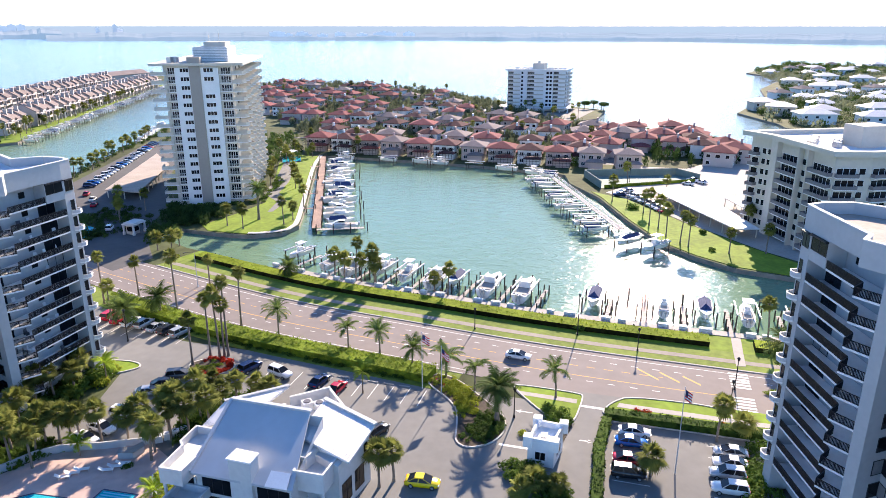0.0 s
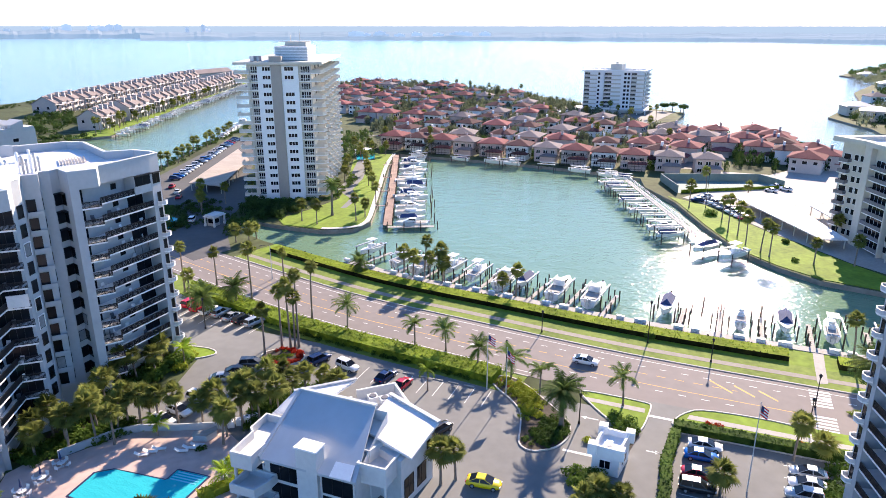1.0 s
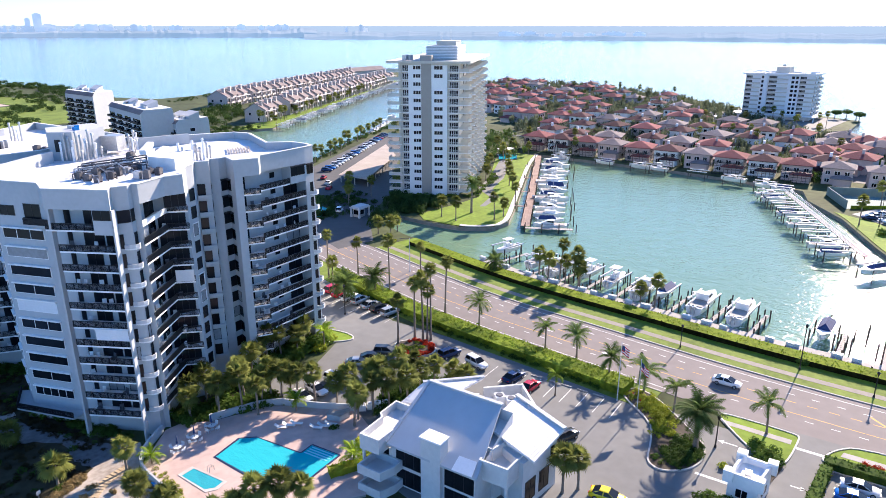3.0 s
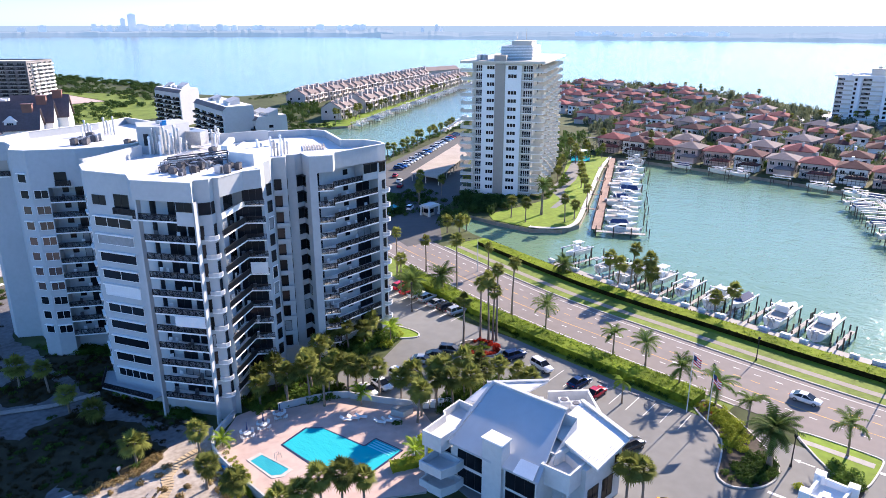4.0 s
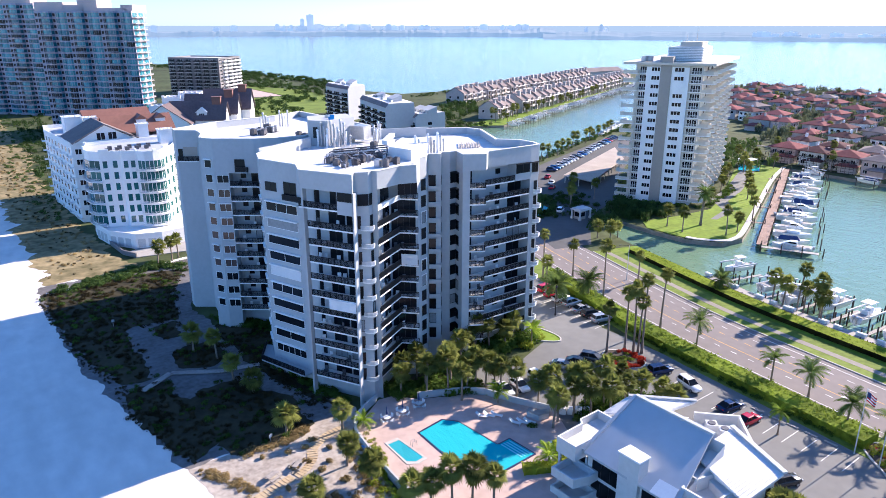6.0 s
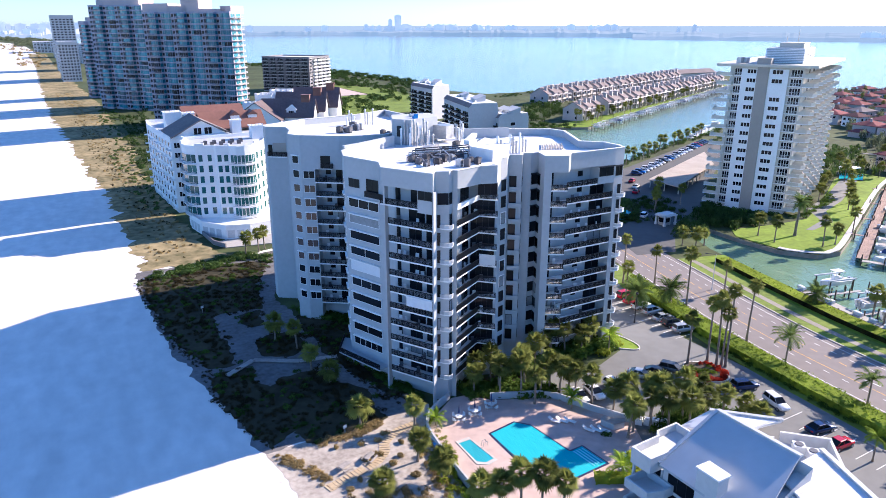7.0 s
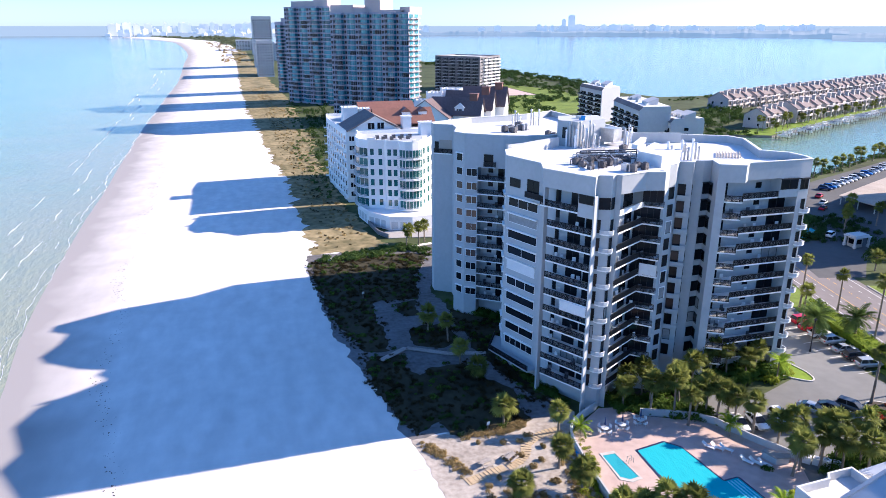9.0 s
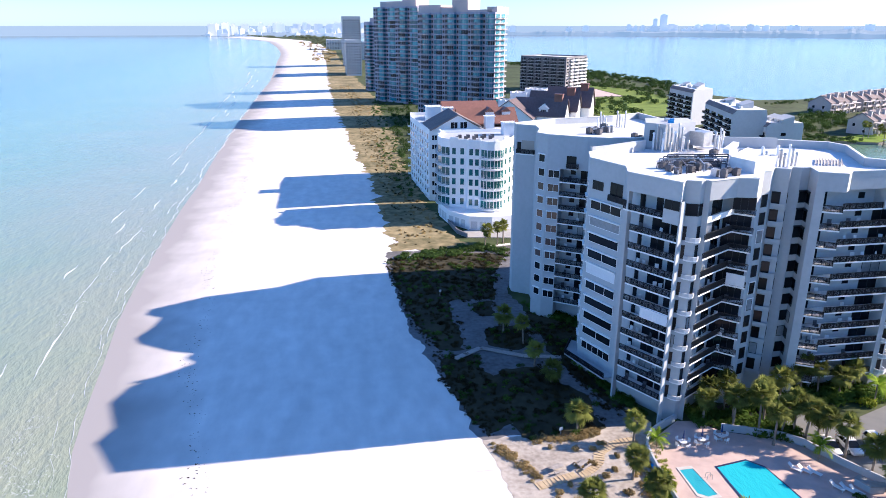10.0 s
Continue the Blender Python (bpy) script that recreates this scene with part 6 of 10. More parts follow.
def gable(parent, x0, x1, y0, y1, z0, z1, mat, wall="white", axis="x", over=0.8, thick=0.35):
    """A pitched roof over a box; the ridge runs along the axis; gable walls close its ends."""
    r = Build()
    if axis == "x":
        ym = (y0 + y1) / 2
        for sy, yy in ((-1, y0 - over), (1, y1 + over)):
            r.add([(x0 - over, yy, z0), (x1 + over, yy, z0), (x1 + over, ym, z1), (x0 - over, ym, z1), (x0 - over, yy, z0 + thick), (x1 + over, yy, z0 + thick), (x1 + over, ym, z1 + thick), (x0 - over, ym, z1 + thick)],
                  [(0, 1, 5, 4), (4, 5, 6, 7), (0, 4, 7, 3), (1, 2, 6, 5), (3, 2, 1, 0)])
        ends = [[(x, y0, z0), (x, y1, z0), (x, ym, z1 - 0.05)] for x in (x0, x1)]
    else:
        xm = (x0 + x1) / 2
        for sx, xx in ((-1, x0 - over), (1, x1 + over)):
            r.add([(xx, y0 - over, z0), (xx, y1 + over, z0), (xm, y1 + over, z1), (xm, y0 - over, z1), (xx, y0 - over, z0 + thick), (xx, y1 + over, z0 + thick), (xm, y1 + over, z1 + thick), (xm, y0 - over, z1 + thick)],
                  [(0, 1, 5, 4), (4, 5, 6, 7), (0, 4, 7, 3), (1, 2, 6, 5), (3, 2, 1, 0)])
        ends = [[(x0, y, z0), (x1, y, z0), (xm, y, z1 - 0.05)] for y in (y0, y1)]
    o = r.ob("roof", mat, parent=parent)
    for tri in ends:
        g = Build()
        g.add(tri, [(0, 1, 2)])
        g.ob("gable_wall", wall, parent=parent)
    return o


gable(res, 46, 66, 236, 247, 24.2, 29.0, "roofrust", axis="x")
gable(res, 44, 64, 252, 270, 24.2, 29.4, "roofrust", axis="x")
gable(res, 34.4, 51.5, 224.6, 242, 24.0, 28.9, "roofbrown", axis="y")
m, w = frame_of((34.4, 224.55), (51.5, 224.55))
for u in (6.2, 9.4):
    far_window(res, m, u, 24.6, 2.2, 2.0, "glass", "white", 2)
for x in (57, 63):      # dormers on the rust roof
    b = Build()
    b.box(x - 1.5, x + 1.5, 238.5, 242, 25.8, 28.2)
    b.add([(x - 1.9, 238.2, 28.1), (x + 1.9, 238.2, 28.1), (x, 238.2, 29.6), (x - 1.9, 243, 28.1), (x + 1.9, 243, 28.1), (x, 243, 29.6)], [(0, 1, 2), (1, 4, 5, 2), (3, 0, 2, 5)], 1)
    b.ob("dormer", "white", "roofrust", parent=res)
for x, y, r, top in ((38.6, 250, 2.6, 29.0), (43.5, 248, 1.8, 28.6), (54, 226.5, 1.5, 28.0), (57.5, 215, 1.8, 27.4)):
    b = Build()
    b.box(x - r, x + r, y - r, y + r, 23.2, top)
    b.box(x - r - 0.25, x + r + 0.25, y - r - 0.25, y + r + 0.25, top, top + 0.3)
    for i in range(4):
        b.box(x - r + i * r * 0.6, x - r + i * r * 0.6 + 0.35, y - r, y - r + 0.3, top + 0.3, top + 0.8)
    b.ob("roof_turret", "white", parent=res)
for i in range(10):
    b = Build()
    b.box(-0.5, 0.5, -0.5, 0.5, 0, 1.1)
    o = b.ob("air_unit", "darksteel", parent=res)
    o.matrix_basis = pose(39.5 + i * 1.3, 207 + (i % 2) * 3, 23.6)
def seamed(parent, x0, x1, y0, y1, z0, z1):
    """Raised seams on both slopes of a metal roof whose ridge runs along x."""
    b = Build()
    ym = (y0 + y1) / 2
    for i in range(int((x1 - x0) / 1.1) + 1):
        x = x0 + i * 1.1
        b.beam((x, y0 - 0.8, z0 + 0.38), (x, ym, z1 + 0.38), 0.14, 0.1)
    b.ob("roof_seam", "roofslate", parent=parent)


inn = thing("gabled_hotel", "white hotel with steep purple-brown metal gable roofs", "building", 107.4, 381.8, 0, -31)
for x0, x1, y0, y1, z0, z1 in ((-2, 27, -1, 13, 8.5, 18.0), (3, 31, 13.2, 27, 10, 20.5), (10, 36, 27.2, 43, 11, 22.0)):
    core(inn, [(x0, y0), (x1, y0), (x1, y1), (x0, y1)], z0, "white", "roofgrey", 0.2)
    gable(inn, x0, x1, y0, y1, z0, z1, "roofslate", "beigewhite", axis="x")
    seamed(inn, x0, x1, y0, y1, z0, z1)
    b = Build()
    b.box(x1 - 7, x1 - 2.5, (y0 + y1) / 2 - 1.6, (y0 + y1) / 2 + 1.6, z0 + 4, z1 + 2.2)
    b.box(x1 - 7.3, x1 - 2.2, (y0 + y1) / 2 - 1.9, (y0 + y1) / 2 + 1.9, z1 + 2.2, z1 + 2.6)
    b.ob("chimney", "roofrust", parent=inn)
core(inn, [(-16, -9), (11, -9), (11, -1.2), (-16, -1.2)], 7.6, "white", "roofgrey", 0.2)
gable(inn, -16, 11, -9, 8, 7.6, 17.4, "roofslate", "white", axis="y", over=0.6)
m, w = frame_of((-16, -9.02), (11, -9.02))
for u in (9.0, 12.2, 15.4):
    window(inn, m, u, 9.4, 2.4, 2.2, "glass", "white", 2)
balcony(inn, m, 8.6, 18.4, 8.9, 0.9, "lightrail", "white", False, 0.9)
for x in (15.0,):
    b = Build()
    b.box(x - 2.6, x + 2.6, 0.2, 5.0, 9.6, 12.9)
    b.add([(x - 3.2, -0.2, 12.8), (x + 3.2, -0.2, 12.8), (x, -0.2, 15.4), (x - 3.2, 5.6, 12.8), (x + 3.2, 5.6, 12.8), (x, 6.0, 15.4)], [(0, 1, 2), (1, 4, 5, 2), (3, 0, 2, 5)], 0)
    dormer = b.ob("dormer", "white", parent=inn)
    m, w = frame_of((x - 2.6, 0.18), (x + 2.6, 0.18))
    far_window(inn, m, 1.2, 10.4, 2.8, 1.8, "glass", "white", 3)
annex = thing("hotel_annex", "white hotel annex with stepped turrets", "building", 107.4, 381.8, 0, -31)
for x0, x1, y0, y1, h in ((-16, -4, 14, 26, 15), (-12, -2, 26, 40, 18.5), (-4, 8, 30, 44, 20.5)):
    core(annex, [(x0, y0), (x1, y0), (x1, y1), (x0, y1)], h, "white", "roofgrey", 0.5)
    for i in range(4):
        b = Build()
        b.box(x0 + i * 3, x0 + i * 3 + 1.4, y0, y0 + 0.6, h + 0.003, h + 0.9)
        b.ob("turret", "white", parent=annex)

for lab, x, y, w, d, h in (("white beach hotel far along the coast", 27, 850, 18, 60, 41), ("grey far tower on the coast", 30, 1050, 26, 50, 70), ("pale far hotel on the coast", 70, 1250, 40, 60, 30), ("pale far block on the coast", 40, 1500, 40, 60, 26), ("pale far block on the coast", 10, 1800, 40, 80, 24)):
    plain_tower("beach_hotel", lab, [(x, y), (x + w, y), (x + w, y + d), (x, y + d)], h, 3.1, "stucco", "roofwhite", [(0, tuple((a / 6 + 0.03, a / 6 + 0.13, "w") for a in range(6))), (3, tuple((a / 6 + 0.03, a / 6 + 0.13, "w") for a in range(6)))])
flush_joined()


# ---- club house by the pool ----
club = thing("club_house", "white two-storey club house with sloping grey metal roofs and roof terraces", "house")


def roof_plane(name, corners, mat, parent, thick=0.3, seams=0, label=""):
    """A sloping slab through four corners (anticlockwise); seams run from the first side to the third."""
    b = Build()
    c = [Vector(p) for p in corners]
    b.add(c + [p - Vector((0, 0, thick)) for p in c], [(0, 1, 2, 3), (7, 6, 5, 4), (0, 4, 5, 1), (1, 5, 6, 2), (2, 6, 7, 3), (3, 7, 4, 0)])
    o = b.ob(name, mat, parent=parent, label=label)
    for i in range(1, seams):
        t = i / seams
        q = Build()
        q.beam(c[0].lerp(c[1], t) + Vector((0, 0, .02)), c[3].lerp(c[2], t) + Vector((0, 0, .02)), 0.06, 0.07)
        q.ob("seam", mat, parent=o)
    return o


def walled_terrace(name, poly, zf, zt, zb, label="white walled roof terrace"):
    """A floor with a parapet all round it."""
    inner = inset(poly, 0.25)
    n = len(poly)
    b = Build()
    b.add([(*p, zb) for p in poly] + [(*p, zt) for p in poly] + [(*p, zt) for p in inner] + [(*p, zf) for p in inner],
          [(i, (i + 1) % n, n + (i + 1) % n, n + i) for i in range(n)] + [(n + i, n + (i + 1) % n, 2 * n + (i + 1) % n, 2 * n + i) for i in range(n)]
          + [(2 * n + i, 2 * n + (i + 1) % n, 3 * n + (i + 1) % n, 3 * n + i) for i in range(n)] + [tuple(range(3 * n, 4 * n)), tuple(range(n - 1, -1, -1))])
    return b.ob(name, "clubwhite", parent=club, label=label)


# the tall wing: front wall, sides that follow the roof, back wall under the ridge
b = Build()
x0, x1, y0, y1 = 59.3, 68.4, 35.4, 48.1
b.add([(x0, y0, 0), (x1, y0, 0), (x1, y1, 0), (x0, y1, 0), (x0, y0, 5.95), (x1, y0, 10.05), (x1, y1, 10.05), (x0, y1, 5.95)], [(0, 1, 5, 4), (1, 2, 6, 5), (2, 3, 7, 6), (3, 0, 4, 7)])
b.ob("wall", "clubwhite", parent=club)
for name, poly, h in (("wing", [(63.4, 31.2), (70.8, 30.2), (73.6, 37.6), (66.2, 38.0)], 7.0), ("rear_wing", [(66.9, 52.0), (67.0, 48.2), (68.5, 44.9), (76.0, 44.9), (71.2, 51.2)], 6.2),
                      ("north_wing", [(59.3, 48.2), (66.6, 48.2), (66.2, 51.8), (59.3, 51.4)], 5.0), ("link_block", [(63.2, 35.3), (66.4, 34.6), (68.8, 37.3), (68.6, 40), (63.2, 38)], 7.6), ("entrance_block", [(68.5, 37.0), (75.6, 36.2), (79.5, 40.0), (75.8, 44.2), (68.5, 44.8)], 5.9)):
    b = Build()
    b.prism(poly, 0, h)
    b.ob(name, "clubwhite", parent=club)
roof_plane("roof", [(58.6, 48.3, 6.15), (58.8, 34.9, 6.15), (68.6, 37.2, 10.4), (68.6, 48.4, 10.4)], "roofgrey", club, label="smooth grey coated roof slope")
roof_plane("rear_roof", [(71.3, 51.6, 8.0), (66.5, 52.5, 6.5), (69.2, 46.0, 8.4), (76.5, 44.6, 8.6)], "roofwhite", club, seams=14, label="ribbed white metal roof slope")
roof_plane("wing_roof", [(66.2, 38.0, 8.4), (63.9, 30.0, 7.5), (71.0, 29.4, 8.4), (74.0, 37.8, 9.0)], "roofwhite", club, seams=18, label="ribbed white metal roof slope")
for a, c, w, h in (((68.7, 37.1, 10.5), (68.7, 48.5, 10.5), 0.55, 0.3), ((58.6, 48.4, 6.3), (68.6, 48.5, 10.5), 0.4, 0.3), ((71.0, 29.3, 8.55), (74.1, 37.9, 9.15), 0.6, 0.3), ((71.3, 51.6, 8.1), (76.6, 44.5, 8.75), 0.5, 0.3)):
    b = Build()
    b.beam(a, c, w, h)
    b.ob("ridge_cap", "roofgrey", parent=club)
b = Build()
b.prism([(58.7, 40.1), (60.5, 40.1), (60.6, 42.9), (58.7, 43.0)], 0, 8.9)
b.ob("chimney", "clubwhite", parent=club)
b = Build()
b.prism([(58.55, 39.95), (60.65, 39.95), (60.75, 43.05), (58.55, 43.15)], 8.9, 9.1)
b.ob("chimney_cap", "white", parent=club)
walled_terrace("roof_terrace", [(57.2, 51.6), (57.3, 48.5), (62.9, 48.5), (66.3, 50.0), (66.3, 52.7), (62.6, 52.6), (61.9, 51.8)], 6.1, 7.2, 5.0)
walled_terrace("roof_terrace", [(60.9, 35.9), (61.0, 32.0), (65.2, 31.9), (66.3, 36.4)], 5.9, 7.3, 4.6)
for zf in (3.0, 0.25):
    walled_terrace("balcony", [(55.4, 50.6), (55.5, 47.0), (57.7, 46.3), (59.25, 46.3), (59.25, 50.6)], zf, zf + 1.0, zf - 0.25, "white walled balcony")
roof_plane("awning", [(58.5, 38.3, 6.35), (58.6, 35.5, 6.35), (60.5, 35.9, 7.15), (60.4, 38.4, 7.15)], "shutter", club, 0.1)
for x, y in ((61.3, 32.3), (57.5, 51.2), (66.0, 32.3)):
    b = Build()
    b.box(x - 0.15, x + 0.15, y - 0.15, y + 0.15, 0, 5.1)
    b.ob("post", "clubwhite", parent=club)
m, w = frame_of((59.3, 48.0), (59.3, 35.4))
for u, ww, z, h in ((0.7, 4.2, 3.2, 2.4), (0.7, 4.2, 0.3, 2.4), (8.2, 4.2, 3.1, 2.3), (8.2, 4.2, 0.3, 2.4)):
    window(club, m, u, z, ww, h, "glass", "rail", 3)
m, w = frame_of((59.3, 51.4), (59.3, 48.2))
for z in (0.4, 3.2):
    window(club, m, 0.3, z, 2.6, 1.7, "glass", "rail", 2)
m, w = frame_of((63.4, 31.2), (70.8, 30.2))
for u in (0.6, 3.6):
    window(club, m, u, 1.0, 2.2, 3.0, "glass", "rail", 2)
window(club, m, 6.0, 5.2, 0.8, 1.2, "glass", "rail", 1)
for i in range(2):
    b = Build()
    b.box(-0.7, 0.7, -0.7, 0.7, 0, 1.1)
    b.cyl(0, 0, 1.1, 1.2, 0.55, 0.5, 12, 1)
    o = b.ob("air_unit", "plastic", "darksteel", parent=club)
    o.matrix_basis = pose(76.0 + i * 0.2, 41.6 - i * 1.8, 5.9, 0, 0, -45)
b = Build()
b.beam((75.9, 44.2, 6.6), (80.0, 39.9, 6.6), 0.35, 1.6)
b.beam((79.9, 40.0, 6.5), (75.6, 35.7, 6.5), 0.35, 1.6)
b.ob("roof_screen", "clubwhite", parent=club, label="white rendered roof screen wall")

# ---- gatehouse and the second gate ----
gh = thing("gatehouse", "small white gatehouse with crenellated stepped parapet", "gatehouse")
core(gh, [(80.0, 11.0), (79.8, 7.4), (84.6, 6.7), (84.9, 10.4)][::1], 4.2, "white", "white", 0.9, 0.3)
for x, y in ((80.0, 11.0), (79.8, 7.4), (84.6, 6.7), (84.9, 10.4)):
    b = Build()
    b.box(x - 0.6, x + 0.6, y - 0.6, y + 0.6, 3.0, 4.6)
    b.ob("corner_block", "white", parent=gh)
b = Build()
b.box(-0.5, 0.5, -0.4, 0.4, 0, 0.7)
b.ob("air_unit", "steel", parent=gh).matrix_basis = pose(81.6, 9.0, 3.3, 0, 0, 8)
m, w = frame_of((80.0, 11.0), (79.8, 7.4))
window(gh, m, 1.0, 1.0, 1.5, 1.3, "glass", "white", 2)
m, w = frame_of((79.8, 7.4), (84.6, 6.7))
window(gh, m, 1.2, 1.0, 2.2, 1.3, "glass", "white", 2)
g2 = thing("gatehouse", "small grey stone gatehouse with a flat canopy on posts", "gatehouse")
b = Build()
b.box(156.0, 158.6, 136.8, 139.3, 0, 2.9)
b.ob("wall", "taupe", parent=g2)
for x0, x1, y0, y1 in ((155.97, 156.0, 137.2, 138.9), (156.4, 158.2, 136.77, 136.8)):
    b = Build()
    b.box(x0, x1, y0, y1, 1.0, 2.3)
    b.ob("window", "glass", parent=g2)
b = Build()
b.box(155.2, 160.6, 136.0, 140.1, 2.9, 3.2)
b.box(155.6, 160.2, 136.4, 139.7, 3.2, 3.55)
b.ob("canopy", "beigewhite", parent=g2)
for x, y in ((160.2, 136.4), (160.2, 139.7), (155.6, 136.4), (155.6, 139.7)):
    b = Build()
    b.box(x - .22, x + .22, y - .22, y + .22, 0, 2.9)
    b.box(x - .32, x + .32, y - .32, y + .32, 0, 0.8)
    b.ob("post", "beigewhite", parent=g2)
slab("pond", [(150, 148), (158, 151), (160, 156), (152, 156), (147, 152)], 0, 0.09, "poolwater", "small still pond by the drive", "water")


def carport(label, poly, h, roof="rooftan"):
    t = thing("carport", label, "carport")
    b = Build()
    b.prism(poly, h, h + 0.3)
    b.add([(*p, h) for p in poly], [tuple(range(len(poly)))[::-1]])
    b.ob("roof", roof, parent=t)
    n = len(poly)
    for i in range(n):
        p, q = Vector(poly[i]), Vector(poly[(i + 1) % n])
        k = max(1, int((q - p).length / 6))
        for j in range(k):
            c = p.lerp(q, (j + 0.1) / k)
            c += (Vector((sum(a[0] for a in poly) / n, sum(a[1] for a in poly) / n)) - c).normalized() * 0.6
            b = Build()
            b.box(c.x - .12, c.x + .12, c.y - .12, c.y + .12, 0, h)
            b.ob("post", "cream", parent=t)


carport("long flat tan carport beside the tower", [(190.4, 176.5), (190.3, 162.4), (236, 184.5), (255.8, 205.8)], 2.8)
carport("long flat white carport in the sun", [(245, -4.5), (198.8, -28), (201, -34.5), (252, -18.5)], 2.8, "roofwhite")
carport("small flat white carport", [(222, -40), (240, -33), (238, -28.5), (221, -34.5)], 2.8, "roofwhite")
COURT = [(253.5, 12.0), (272.5, 19.6), (285.4, -15.2), (275.6, -23.5)]
slab("tennis_court", COURT, 0.08, 0.11, "court", "grey-green tennis court behind a low wall", "court")
b = Build()               # court lines
for k0, k1 in ((0.22, 0.78), (0.28, 0.72)):
    for t in (0.3, 0.7):
        p, q = along(along(COURT[0], COURT[3], k0), along(COURT[1], COURT[2], k0), t), along(along(COURT[0], COURT[3], k1), along(COURT[1], COURT[2], k1), t)
        b.beam((*p, 0.116), (*q, 0.116), 0.09, 0.006)
for k in (0.22, 0.5, 0.78):
    p, q = along(along(COURT[0], COURT[3], k), along(COURT[1], COURT[2], k), 0.3), along(along(COURT[0], COURT[3], k), along(COURT[1], COURT[2], k), 0.7)
    b.beam((*p, 0.118), (*q, 0.118), 0.09, 0.006)
tagged(b.ob("court_lines", "white"), "white painted lines on the tennis court", "court lines", kind="structure")
strip("court_wall", [COURT[1], COURT[2], COURT[3]], 0.3, 0, 0, 2.9, "courtscreen", "grey-green wind screen round the court", "wall")
strip("court_wall", [COURT[0], COURT[1]], 0.3, 0, 0, 2.9, "courtscreen", "grey-green wind screen round the court", "wall")
strip("court_fence", [COURT[3], along(COURT[3], COURT[0], 0.97)], 0.15, 0, 0, 1.2, "hedge", "dark clipped hedge along the court", "hedge")

# small pool and pavilions behind the marina tower
pool("swimming_pool", [(264.9, 148.7), (270, 142.6), (281.8, 149), (276.7, 155.6)], "small turquoise pool by the tower lawn")
pv = thing("pool_pavilion", "small white flat-roofed pool pavilion", "pavilion")
core(pv, [(262, 164), (266, 160), (278, 165), (274, 170)], 3.2, "white", "roofwhite", 0.2)
pv = thing("pool_pavilion", "small white canopy beside the pool", "pavilion")
b = Build()
b.box(276, 282, 150, 156, 2.6, 2.9)
b.ob("canopy", "white", parent=pv)
for x, y in ((276.3, 150.3), (281.7, 150.3), (276.3, 155.7), (281.7, 155.7)):
    b = Build()
    b.box(x - .1, x + .1, y - .1, y + .1, 0, 2.6)
    b.ob("post", "white", parent=pv)


# ---- houses ----
def hip(w, d, z, rise, over=0.7):
    """A hipped roof on a plan of w by d."""
    b = Build()
    x, y = w / 2 + over, d / 2 + over
    r = min(x, y)
    rx, ry = max(0.3, x - r), max(0.0, y - r)
    b.add([(-x, -y, z), (x, -y, z), (x, y, z), (-x, y, z), (-rx, -ry, z + rise), (rx, -ry, z + rise), (rx, ry, z + rise), (-rx, ry, z + rise)],
          [(0, 1, 5, 4), (1, 2, 6, 5), (2, 3, 7, 6), (3, 0, 4, 7), (4, 5, 6, 7), (3, 2, 1, 0)])
    b.box(-x, x, -y, y, z - 0.25, z - 0.002)
    return b


